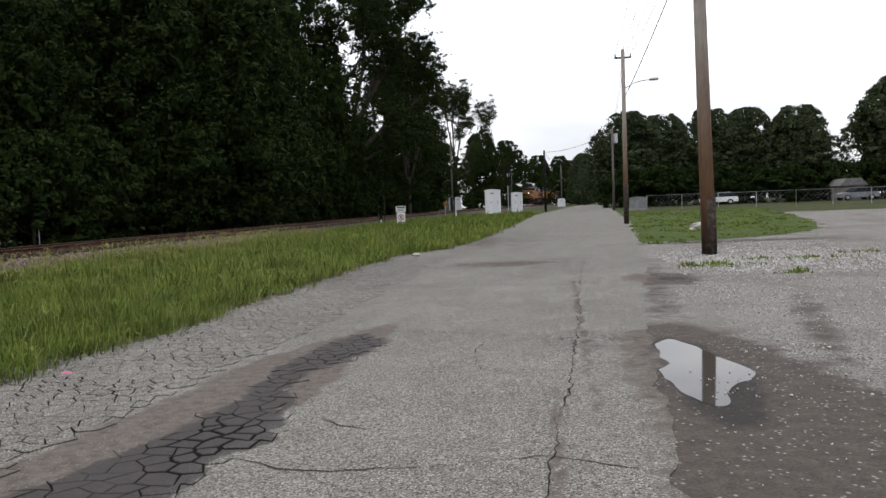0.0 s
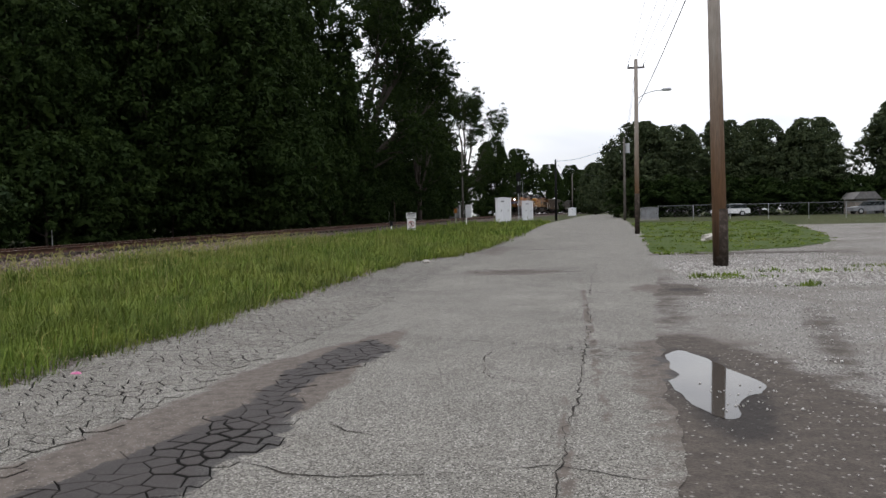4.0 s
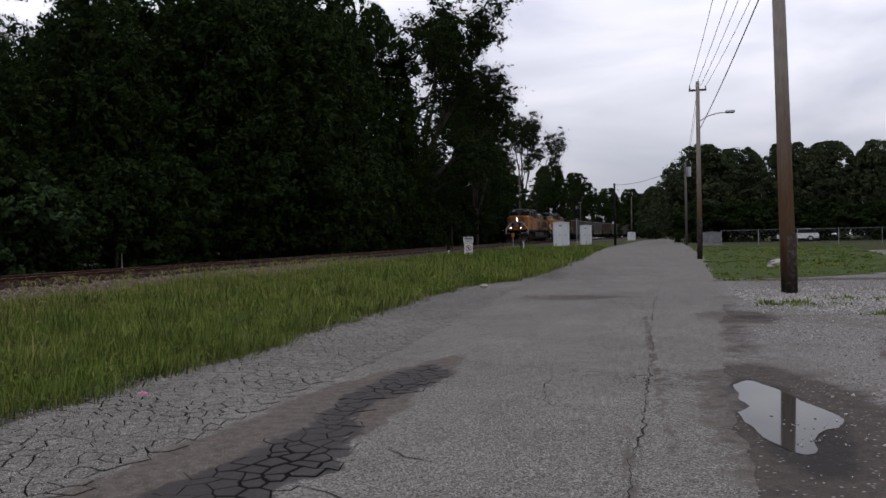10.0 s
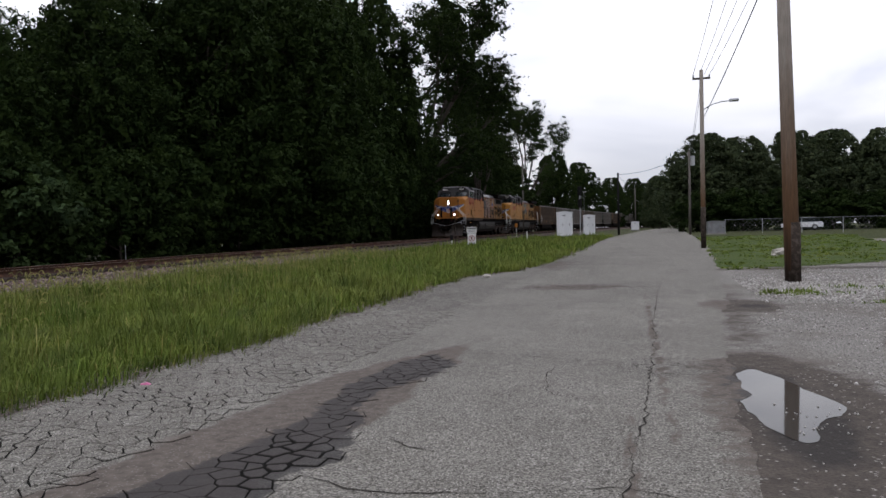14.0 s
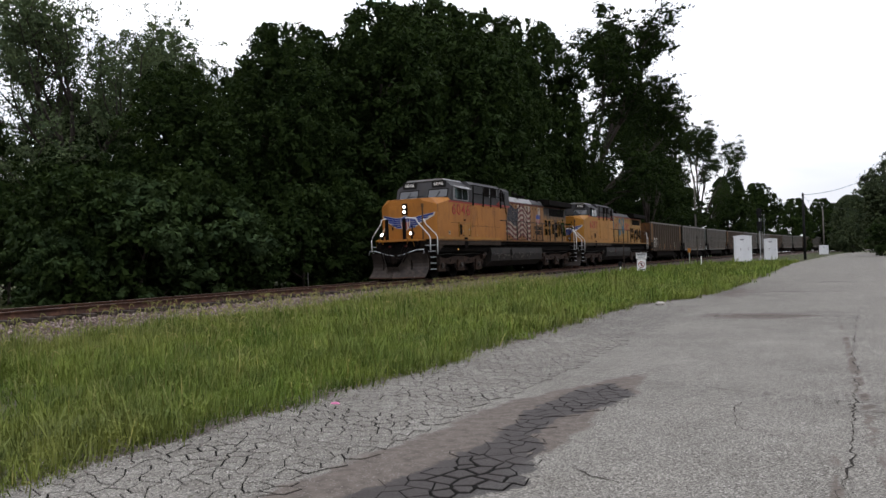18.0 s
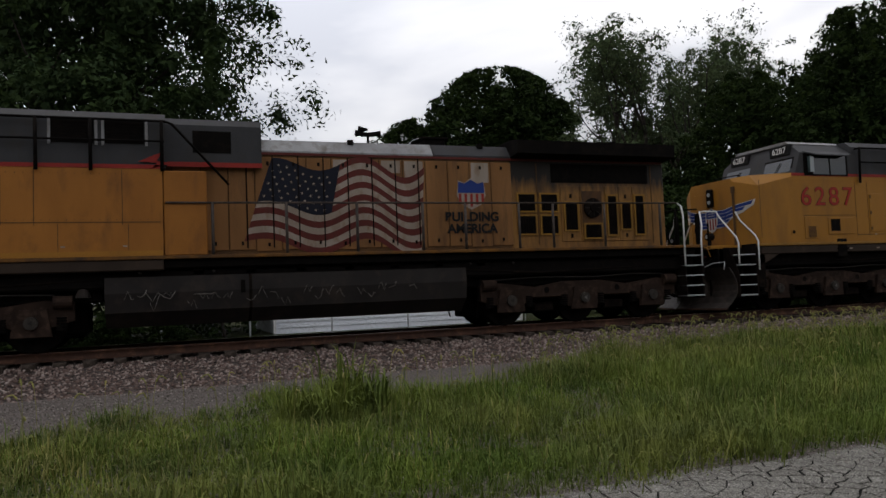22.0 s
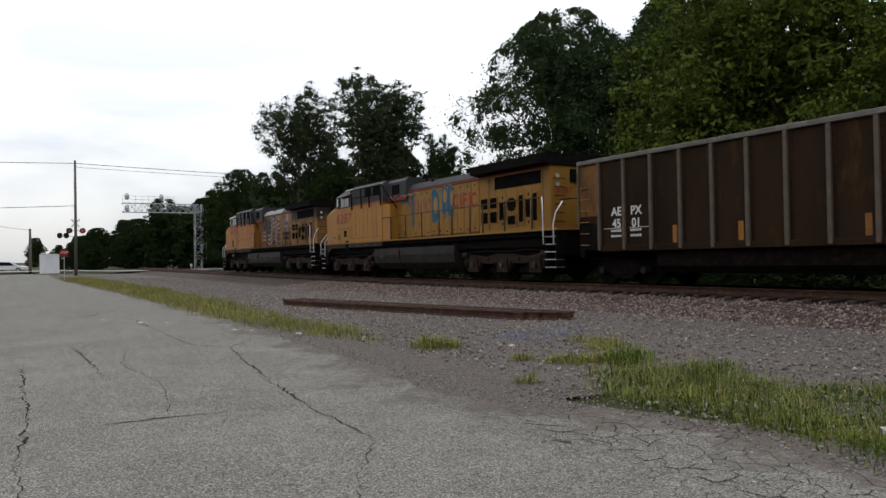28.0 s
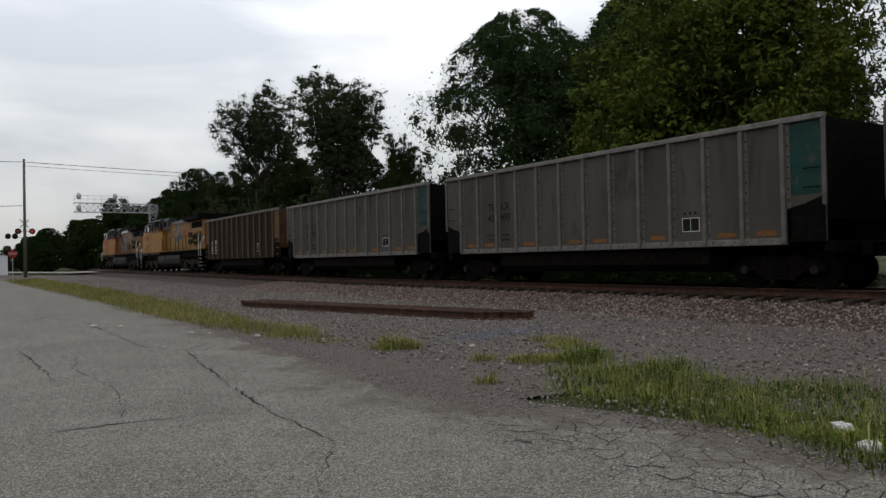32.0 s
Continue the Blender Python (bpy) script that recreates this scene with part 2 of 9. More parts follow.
TRUCK = surface("brown_dusted_truck_steel", (0.030, 0.0185, 0.0135), (0.016, 0.0105, 0.0085), 2.5, 0.8, grime=(0.052, 0.033, 0.024), bump=0.25, spec=0.06)
CAP_PALE = surface("bright_worn_cap_steel", (0.16, 0.15, 0.14), (0.09, 0.085, 0.08), 6.0, 0.6, 0.2, bump=0.1)
CAP = surface("worn_bearing_cap_steel", (0.0475, 0.041, 0.035), (0.025, 0.0215, 0.0185), 6.0, 0.6, 0.3, bump=0.15)
COAL_BROWN = surface("brown_painted_car_steel", (0.029, 0.0155, 0.0068), (0.0135, 0.0080, 0.0046), 0.8, 0.75, grime=(0.062, 0.031, 0.012), grime_at=(0.58, 0.82), bump=0.12, streak=0.3, spec=0.06)
ALU = surface("dull_aluminium", (0.092, 0.083, 0.071), (0.058, 0.0515, 0.0435), 0.8, 0.7, 0.0, grime=(0.026, 0.021, 0.016), grime_at=(0.54, 0.76), bump=0.1, streak=0.25, spec=0.06)
ALU_POST = surface("scuffed_aluminium_post", (0.130, 0.120, 0.108), (0.085, 0.078, 0.070), 2.0, 0.6, 0.08, grime=(0.144, 0.1224, 0.1008), bump=0.1)
POST_BROWN = surface("scuffed_brown_post", (0.105, 0.082, 0.062), (0.062, 0.048, 0.036), 2.0, 0.7, grime=(0.11, 0.085, 0.065), grime_at=(0.6, 0.8), bump=0.1)
GREEN_END = surface("green_car_paint", (0.0084, 0.0462, 0.0399), (0.0067, 0.0336, 0.0294), 1.5, 0.6, grime=(0.049, 0.049, 0.042), bump=0.08)
ALU_PALE = surface("scraped_bare_aluminium", (0.184, 0.172, 0.16), (0.12, 0.112, 0.1024), 3.0, 0.55, 0.1, grime=(0.064, 0.052, 0.044), grime_at=(0.5, 0.75), bump=0.1)
ORANGE = surface("orange_reflector", (0.24, 0.100, 0.018), (0.13, 0.056, 0.014), 9.0, 0.6, grime=(0.07, 0.05, 0.035), grime_at=(0.48, 0.68), bump=0.05)
RUST = surface("rusty_rail_steel", (0.063, 0.03, 0.0192), (0.036, 0.0192, 0.0144), 2.0, 0.8, grime=(0.12, 0.06, 0.0338), bump=0.25)
RAILTOP = node_mat("polished_rail_head", 0.28, 1.0)[0]
RAILTOP.node_tree.nodes["Principled BSDF"].inputs["Base Color"].default_value = (0.5, 0.48, 0.46, 1)
TIE = surface("creosoted_tie_wood", (0.0394, 0.0289, 0.0221), (0.0236, 0.0184, 0.0147), 3.0, 0.9, grime=(0.1125, 0.09, 0.075), bump=0.5, dist=0.02)


def pole_mat():
    """Pole wood: silvered high up, redder and stained with creosote towards the butt."""
    m, n, l, p = node_mat("creosoted_pole_wood", 0.88, 0, 0.2)
    v = coords(n, "Position")
    k = n.new("ShaderNodeMapping")
    k.inputs["Scale"].default_value = (1, 1, 0.08)
    l.new(v, k.inputs["Vector"])
    grain = noise_node(n, l, k.outputs["Vector"], 34, 6, 0.65)
    blot = noise_node(n, l, k.outputs["Vector"], 6, 5, 0.6)
    sep = n.new("ShaderNodeSeparateXYZ")
    l.new(v, sep.inputs["Vector"])
    z = math_node(n, l, "ADD", math_node(n, l, "MULTIPLY", sep.outputs["Z"], 0.1), math_node(n, l, "MULTIPLY", blot, 0.35))
    c = mix_node(n, l, ramp_node(n, l, z, 0.22, 0.36), (0.030, 0.018, 0.012), (0.150, 0.088, 0.050))
    c = mix_node(n, l, ramp_node(n, l, z, 0.46, 0.80), c, (0.22, 0.195, 0.168))
    c = mix_node(n, l, 0.6, c, ramp_node(n, l, grain, 0.3, 0.7, (0.45, 0.45, 0.45), (1.25, 1.25, 1.25)), "MULTIPLY")
    l.new(c, p.inputs["Base Color"])
    bump_node(n, l, p, grain, 0.6, 0.02)
    return m


POLE_WOOD = pole_mat()
POLE_GREY = surface("silvered_pole_wood", (0.126, 0.114, 0.102), (0.084, 0.075, 0.066), 1.5, 0.85, grain=40, bump=0.4, streak=0.12)
BARK = surface("rough_tree_bark", (0.055, 0.045, 0.038), (0.032, 0.026, 0.022), 3.0, 0.95, bump=0.6, dist=0.04, streak=0.3)
GALV = surface("galvanised_steel", (0.46, 0.47, 0.48), (0.36, 0.37, 0.385), 3.0, 0.42, 0.6, bump=0.06)
CAB_WHITE = surface("pale_enamelled_cabinet_metal", (0.70, 0.71, 0.72), (0.60, 0.61, 0.63), 1.2, 0.45, grime=(0.42, 0.40, 0.37), grime_at=(0.65, 0.9), bump=0.05, streak=0.3)
CAB_GREY = surface("dull_grey_cabinet_metal", (0.22, 0.23, 0.24), (0.16, 0.165, 0.175), 1.5, 0.5, grime=(0.12, 0.10, 0.09), bump=0.08)
SIDING = surface("white_vinyl_siding", (0.72, 0.75, 0.80), (0.64, 0.67, 0.72), 0.6, 0.55, grime=(0.50, 0.52, 0.52), grime_at=(0.66, 0.92), bump=0.04)
SHINGLE = surface("grey_asphalt_shingle", (0.16, 0.155, 0.15), (0.10, 0.098, 0.095), 3.0, 0.95, bump=0.5)
WIRE = surface("black_cable_sheath", (0.02, 0.02, 0.022), (0.03, 0.03, 0.032), 5.0, 0.6, bump=0.05)
BRUSHED = surface("pale_raised_lettering_paint", (0.60, 0.59, 0.56), (0.5, 0.49, 0.46), 5.0, 0.6, bump=0.05)
BOARD = surface("black_sign_paint", (0.012, 0.012, 0.012), (0.018, 0.018, 0.018), 4.0, 0.85, bump=0.05, spec=0.07)
ROCK = surface("pale_limestone", (0.42, 0.40, 0.36), (0.30, 0.28, 0.25), 5.0, 0.9, bump=0.5, dist=0.03)
LITTER = surface("crumpled_pale_plastic", (0.55, 0.55, 0.54), (0.34, 0.34, 0.33), 9.0, 0.4, bump=0.5, dist=0.02)
PINK = surface("pink_paper_litter", (0.55, 0.16, 0.30), (0.40, 0.10, 0.22), 9.0, 0.5, bump=0.3)
CONCRETE = surface("pale_concrete", (0.28, 0.2695, 0.252), (0.21, 0.203, 0.189), 1.5, 0.9, bump=0.3, kind="Position")
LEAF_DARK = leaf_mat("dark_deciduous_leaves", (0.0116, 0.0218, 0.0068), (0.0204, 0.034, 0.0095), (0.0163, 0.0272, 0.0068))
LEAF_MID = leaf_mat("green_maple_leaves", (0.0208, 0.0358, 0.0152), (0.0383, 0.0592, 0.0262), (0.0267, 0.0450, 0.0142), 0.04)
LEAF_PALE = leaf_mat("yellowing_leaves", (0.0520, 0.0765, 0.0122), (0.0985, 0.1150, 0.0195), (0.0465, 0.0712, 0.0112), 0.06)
# paler, greyer green: distance haze put into the leaf colour
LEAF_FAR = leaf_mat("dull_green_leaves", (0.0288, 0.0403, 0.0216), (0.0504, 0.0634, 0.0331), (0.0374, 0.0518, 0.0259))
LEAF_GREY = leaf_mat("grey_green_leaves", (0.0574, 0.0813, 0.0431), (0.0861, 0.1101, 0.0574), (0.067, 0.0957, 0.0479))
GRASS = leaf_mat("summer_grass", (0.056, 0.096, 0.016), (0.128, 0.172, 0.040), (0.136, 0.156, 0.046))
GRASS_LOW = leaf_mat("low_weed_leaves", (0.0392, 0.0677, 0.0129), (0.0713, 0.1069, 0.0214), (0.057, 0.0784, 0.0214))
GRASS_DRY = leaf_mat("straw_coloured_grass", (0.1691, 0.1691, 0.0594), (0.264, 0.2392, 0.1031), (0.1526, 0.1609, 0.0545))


def ground_mat():
    m, n, l, p = node_mat("grassy_soil", 0.95, 0, 0.1)
    v = coords(n, "Position")
    c = mix_node(n, l, ramp_node(n, l, noise_node(n, l, v, 0.25, 6), 0.35, 0.65), (0.034, 0.045, 0.014), (0.050, 0.054, 0.020))
    c = mix_node(n, l, ramp_node(n, l, noise_node(n, l, v, 1.4, 6, 0.65), 0.56, 0.72), c, (0.060, 0.048, 0.033))
    f = noise_node(n, l, v, 26, 4)
    c = mix_node(n, l, 0.6, c, ramp_node(n, l, f, 0.3, 0.75, (0.3, 0.3, 0.3), (1.2, 1.2, 1.1)), "MULTIPLY")
    l.new(c, p.inputs["Base Color"])
    bump_node(n, l, p, f, 0.8, 0.05)
    return m


def gravel_mat(name, stones, soil, scale=22.0, soil_at=(0.50, 0.62), spread=0.35, lift=0.03, masks=False):
    m, n, l, p = node_mat(name, 0.95, 0, 0.12)
    v = coords(n, "Position")
    w = n.new("ShaderNodeTexVoronoi")
    w.inputs["Scale"].default_value = scale
    l.new(v, w.inputs["Vector"])
    sep = n.new("ShaderNodeSeparateColor")
    l.new(w.outputs["Color"], sep.inputs["Color"])
    tone = ramp_node(n, l, sep.outputs[0], 0.0, 1.0, tuple(spread * c for c in stones[0]), stones[0])
    c = mix_node(n, l, sep.outputs[1], tone, stones[1])
    c = mix_node(n, l, ramp_node(n, l, w.outputs["Distance"], 0.25, 0.85), c, tuple(0.28 * q for q in soil))
    mask = ramp_node(n, l, noise_node(n, l, v, 0.55, 7, 0.66, 0.4), *soil_at)
    fine = noise_node(n, l, v, 45, 4, 0.7)
    earth = mix_node(n, l, ramp_node(n, l, fine, 0.3, 0.7), tuple(0.65 * q for q in soil), tuple(1.25 * q for q in soil))
    c = mix_node(n, l, mask, c, earth)
    if masks:
        def mask(key):
            a = n.new("ShaderNodeAttribute")
            a.attribute_name = key
            return a.outputs["Fac"]
        mn = noise_node(n, l, v, 2.2, 6, 0.65, 0.2)
        md = ramp_node(n, l, math_node(n, l, "ADD", mask("mud"), math_node(n, l, "MULTIPLY", mn, 0.7)), 0.62, 0.82)
        keep = math_node(n, l, "LESS_THAN", sep.outputs[2], 0.965)
        mix2 = noise_node(n, l, v, 7.0, 6, 0.7, 0.5)
        silt = mix_node(n, l, ramp_node(n, l, fine, 0.3, 0.7), (0.042, 0.036, 0.031), (0.084, 0.073, 0.063))
        silt = mix_node(n, l, 0.7, silt, ramp_node(n, l, mix2, 0.32, 0.68, (0.55, 0.55, 0.55), (1.35, 1.33, 1.30)), "MULTIPLY")
        c = mix_node(n, l, math_node(n, l, "MULTIPLY", md, keep), c, silt)
        wt = ramp_node(n, l, math_node(n, l, "ADD", mask("wet"), math_node(n, l, "MULTIPLY", mn, 0.6)), 0.72, 0.88)
        c = mix_node(n, l, math_node(n, l, "MULTIPLY", wt, 0.70), c, (0.020, 0.019, 0.019))
    l.new(c, p.inputs["Base Color"])
    h = math_node(n, l, "SUBTRACT", fine, w.outputs["Distance"])
    bump_node(n, l, p, h, 0.7, lift)
    return m


def road_mat():
    """Old pale asphalt: aggregate, alligator cracks, brown mud and wet hollows by the masks of the sheet."""
    m, n, l, p = node_mat("old_cracked_asphalt", 0.92, 0, 0.14)
    v = coords(n, "Position")

    def mask(key):
        a = n.new("ShaderNodeAttribute")
        a.attribute_name = key
        return a.outputs["Fac"]
    agg = n.new("ShaderNodeTexVoronoi")
    agg.inputs["Scale"].default_value = 92
    l.new(v, agg.inputs["Vector"])
    sep = n.new("ShaderNodeSeparateColor")
    l.new(agg.outputs["Color"], sep.inputs["Color"])
    big = noise_node(n, l, v, 0.45, 6, 0.6)
    c = mix_node(n, l, ramp_node(n, l, big, 0.35, 0.68), (0.112, 0.108, 0.098), (0.140, 0.135, 0.123))
    c = mix_node(n, l, 1.0, c, ramp_node(n, l, sep.outputs[0], 0.0, 1.0, (0.30, 0.29, 0.28), (1.70, 1.70, 1.68)), "MULTIPLY")
    chip = math_node(n, l, "GREATER_THAN", sep.outputs[2], 0.94)
    c = mix_node(n, l, math_node(n, l, "MULTIPLY", chip, 0.75), c, (0.33, 0.32, 0.30))
    lot = math_node(n, l, "FRACT", math_node(n, l, "ADD", n.new("ShaderNodeObjectInfo").outputs["Random"], n.new("ShaderNodeNewGeometry").outputs["Random Per Island"]))
    c = mix_node(n, l, 1.0, c, ramp_node(n, l, lot, 0.0, 1.0, (0.90, 0.89, 0.88), (1.10, 1.10, 1.10)), "MULTIPLY")
    c = mix_node(n, l, 0.45, c, ramp_node(n, l, noise_node(n, l, v, 40, 6, 0.75), 0.3, 0.7, (0.55, 0.55, 0.55), (1.35, 1.35, 1.33)), "MULTIPLY")
    c = mix_node(n, l, 0.5, c, ramp_node(n, l, noise_node(n, l, v, 1.6, 7, 0.65, 0.4), 0.3, 0.7, (0.80, 0.78, 0.75), (1.16, 1.16, 1.16)), "MULTIPLY")
    warp = n.new("ShaderNodeTexNoise")
    warp.inputs["Scale"].default_value, warp.inputs["Detail"].default_value = 4.0, 6
    l.new(v, warp.inputs["Vector"])
    wv = n.new("ShaderNodeVectorMath")
    wv.operation = "MULTIPLY_ADD"
    l.new(warp.outputs["Color"], wv.inputs[0])
    wv.inputs[1].default_value = (0.10, 0.10, 0.0)
    l.new(v, wv.inputs[2])
    flat = n.new("ShaderNodeVectorMath")
    flat.operation = "MULTIPLY"
    l.new(wv.outputs["Vector"], flat.inputs[0])
    flat.inputs[1].default_value = (1, 1, 0)
    crk = n.new("ShaderNodeTexVoronoi")
    crk.feature = "DISTANCE_TO_EDGE"
    crk.inputs["Scale"].default_value = 5.6
    l.new(flat.outputs["Vector"], crk.inputs["Vector"])
    width = math_node(n, l, "MULTIPLY", math_node(n, l, "MULTIPLY", mask("alligator"), noise_node(n, l, v, 3.5, 4, 0.6)), 0.082)
    line = math_node(n, l, "LESS_THAN", crk.outputs["Distance"], width)
    fine = n.new("ShaderNodeTexVoronoi")
    fine.feature = "DISTANCE_TO_EDGE"
    fine.inputs["Scale"].default_value = 14.0
    l.new(flat.outputs["Vector"], fine.inputs["Vector"])
    hair = math_node(n, l, "LESS_THAN", fine.outputs["Distance"], math_node(n, l, "MULTIPLY", width, 0.75))
    hair = math_node(n, l, "MULTIPLY", hair, ramp_node(n, l, noise_node(n, l, v, 1.7, 5, 0.6), 0.50, 0.56))
    line = math_node(n, l, "MAXIMUM", line, hair)
    soft = noise_node(n, l, v, 9, 4)
    line = math_node(n, l, "MULTIPLY", line, ramp_node(n, l, soft, 0.30, 0.5))
    mudn = noise_node(n, l, v, 2.6, 8, 0.68, 0.3)
    mud = ramp_node(n, l, math_node(n, l, "MULTIPLY", math_node(n, l, "ADD", mask("mud"), math_node(n, l, "MULTIPLY", mudn, 1.0)), 0.5), 0.46, 0.55)
    c = mix_node(n, l, mud, c, mix_node(n, l, ramp_node(n, l, soft, 0.3, 0.7), (0.064, 0.054, 0.046), (0.108, 0.093, 0.080)))
    grit = math_node(n, l, "MULTIPLY", math_node(n, l, "MULTIPLY", mud, chip), 0.5)
    c = mix_node(n, l, grit, c, (0.20, 0.19, 0.175))
    wet = ramp_node(n, l, math_node(n, l, "MULTIPLY", math_node(n, l, "ADD", mask("wet"), math_node(n, l, "MULTIPLY", mudn, 1.2)), 0.5), 0.525, 0.565)
    c = mix_node(n, l, math_node(n, l, "MULTIPLY", wet, 0.80), c, (0.020, 0.018, 0.018))
    c = mix_node(n, l, ramp_node(n, l, noise_node(n, l, v, 0.7, 8, 0.72, 0.6), 0.60, 0.80), c, (0.088, 0.083, 0.076))
    deep = ramp_node(n, l, wet, 0.0, 1.0, (0.022, 0.020, 0.018), (0.003, 0.003, 0.003))
    c = mix_node(n, l, math_node(n, l, "MULTIPLY", line, 0.92), c, deep)
    l.new(c, p.inputs["Base Color"])
    l.new(ramp_node(n, l, wet, 0.0, 1.0, (0.92, 0.92, 0.92), (0.66, 0.66, 0.66)), p.inputs["Roughness"])
    h = math_node(n, l, "SUBTRACT", sep.outputs[1], math_node(n, l, "MULTIPLY", line, 3.0))
    bump_node(n, l, p, h, 0.6, 0.010)
    return m


GROUND = ground_mat()
LAWN = surface("mown_lawn_turf", (0.0372, 0.0589, 0.0112), (0.0527, 0.0744, 0.0174), 0.8, 0.95, grain=35, grime=(0.0589, 0.0527, 0.0279), grime_at=(0.62, 0.80), bump=0.6, dist=0.03, kind="Position", spec=0.1)
WIREMESH = surface("weathered_fence_wire", (0.16, 0.165, 0.17), (0.11, 0.115, 0.12), 4.0, 0.6, 0.3, bump=0.05)
ROAD = road_mat()
LOT = gravel_mat("pale_crushed_limestone", ((0.3312, 0.3168, 0.2952), (0.2376, 0.2268, 0.2088)), (0.108, 0.0972, 0.0835), 42, (0.46, 0.66), 0.6, 0.012, True)
SHOULDER = gravel_mat("muddy_gravel", ((0.208, 0.177, 0.160), (0.140, 0.123, 0.113)), (0.106, 0.089, 0.077), 38, (0.54, 0.74), 0.34, 0.024)
BALLAST = gravel_mat("pinkish_track_ballast", ((0.165, 0.112, 0.097), (0.118, 0.099, 0.090)), (0.042, 0.032, 0.027), 15, (0.72, 0.85), 0.30, 0.06)
CRACK_DUST = surface("dusty_crack_filling", (0.034, 0.030, 0.026), (0.014, 0.013, 0.012), 3.0, 0.95, grime=(0.06, 0.054, 0.046), grime_at=(0.5, 0.7), bump=0.4, kind="Position", spec=0.05)
CRACK = surface("dark_crack_filling", (0.010, 0.009, 0.008), (0.005, 0.005, 0.0045), 6.0, 0.95, bump=0.4, kind="Position", spec=0.05)
WATER, _n, _l, _p = node_mat("still_puddle_water", 0.04, 0.0, 0.25)
_p.inputs["Base Color"].default_value = (0.035, 0.033, 0.030, 1)
_p.inputs["IOR"].default_value = 1.33


# ---------------------------------------------------------------- mesh tools
class Geo:
    """Collects vertices and faces of one mesh."""

    def __init__(self):
        self.v, self.f = [], []

    def add(self, verts, faces):
        k = len(self.v)
        self.v += [tuple(p) for p in verts]
        self.f += [tuple(k + i for i in q) for q in faces]
        return self

    def box(self, x0, x1, y0, y1, z0, z1, c=0.0):
        c = min(c, (x1 - x0) * 0.45, (y1 - y0) * 0.45, (z1 - z0) * 0.45)
        if c <= 0:
            return self.add([(x0, y0, z0), (x1, y0, z0), (x1, y1, z0), (x0, y1, z0), (x0, y0, z1), (x1, y0, z1), (x1, y1, z1), (x0, y1, z1)],
                            [(3, 2, 1, 0), (4, 5, 6, 7), (0, 1, 5, 4), (1, 2, 6, 5), (2, 3, 7, 6), (3, 0, 4, 7)])
        ring = [(x0 + c, y0), (x1 - c, y0), (x1, y0 + c), (x1, y1 - c), (x1 - c, y1), (x0 + c, y1), (x0, y1 - c), (x0, y0 + c)]
        inner = [(x0 + c, y0 + c), (x1 - c, y0 + c), (x1 - c, y0 + c), (x1 - c, y1 - c), (x1 - c, y1 - c), (x0 + c, y1 - c), (x0 + c, y1 - c), (x0 + c, y0 + c)]
        sq = [inner[0], inner[1], inner[3], inner[5]]
        vs = [(*p, z0) for p in sq] + [(*p, z0 + c) for p in ring] + [(*p, z1 - c) for p in ring] + [(*p, z1) for p in sq]
        fs = [(3, 2, 1, 0), (20, 21, 22, 23)]
        for i in range(8):
            j = (i + 1) % 8
            fs.append((4 + i, 4 + j, 12 + j, 12 + i))
        for i, (a, b) in enumerate(((0, 1), (1, 2), (2, 3), (3, 0))):
            fs.append((a, b, 4 + 2 * i + 1, 4 + 2 * i))
            fs.append((12 + 2 * i, 12 + 2 * i + 1, 20 + b, 20 + a))
            k = 4 + (2 * i + 1)
            fs.append((b, 4 + (2 * i + 2) % 8, k))
            fs.append((20 + b, 12 + 2 * i + 1, 12 + (2 * i + 2) % 8))
        return self.add(vs, fs)

    def tube(self, pts, r, n=8, r2=None, cap=True):
        pts = [Vector(p) for p in pts]
        k, rings = len(pts), []
        r2 = r if r2 is None else r2
        for i, p in enumerate(pts):
            d = (pts[min(i + 1, k - 1)] - pts[max(i - 1, 0)]).normalized()
            u = d.orthogonal().normalized() if abs(d.z) > 0.9 else d.cross(Vector((0, 0, 1))).normalized()
            w = d.cross(u)
            q = r + (r2 - r) * i / max(1, k - 1)
            rings.append([p + q * (math.cos(6.28319 * a / n) * u + math.sin(6.28319 * a / n) * w) for a in range(n)])
        fs = [(i * n + a, i * n + (a + 1) % n, (i + 1) * n + (a + 1) % n, (i + 1) * n + a) for i in range(k - 1) for a in range(n)]
        if cap:
            fs += [tuple(reversed(range(n))), tuple((k - 1) * n + a for a in range(n))]
        return self.add([p for q in rings for p in q], fs)

    def prism(self, profile, a, b, axis="x"):
        """A closed outline drawn from a to b along an axis. Outline points are the two other axes in order."""
        n = len(profile)

        def at(p, t):
            return {"x": (t, p[0], p[1]), "y": (p[0], t, p[1]), "z": (p[0], p[1], t)}[axis]
        vs = [at(p, a) for p in profile] + [at(p, b) for p in profile]
        fs = [tuple(reversed(range(n))), tuple(range(n, 2 * n))] + [(i, (i + 1) % n, n + (i + 1) % n, n + i) for i in range(n)]
        return self.add(vs, fs)

    def ball(self, c, r, n=8, m=5, sq=(1, 1, 1)):
        vs = [(c[0], c[1], c[2] - r * sq[2])]
        for i in range(1, m):
            z, q = -math.cos(math.pi * i / m), math.sin(math.pi * i / m)
            vs += [(c[0] + r * sq[0] * q * math.cos(6.28319 * a / n), c[1] + r * sq[1] * q * math.sin(6.28319 * a / n), c[2] + r * sq[2] * z) for a in range(n)]
        vs.append((c[0], c[1], c[2] + r * sq[2]))
        e = len(vs) - 1
        fs = [(0, 1 + (a + 1) % n, 1 + a) for a in range(n)] + [(e, e - n + a, e - n + (a + 1) % n) for a in range(n)]
        fs += [(1 + i * n + a, 1 + i * n + (a + 1) % n, 1 + (i + 1) * n + (a + 1) % n, 1 + (i + 1) * n + a) for i in range(m - 2) for a in range(n)]
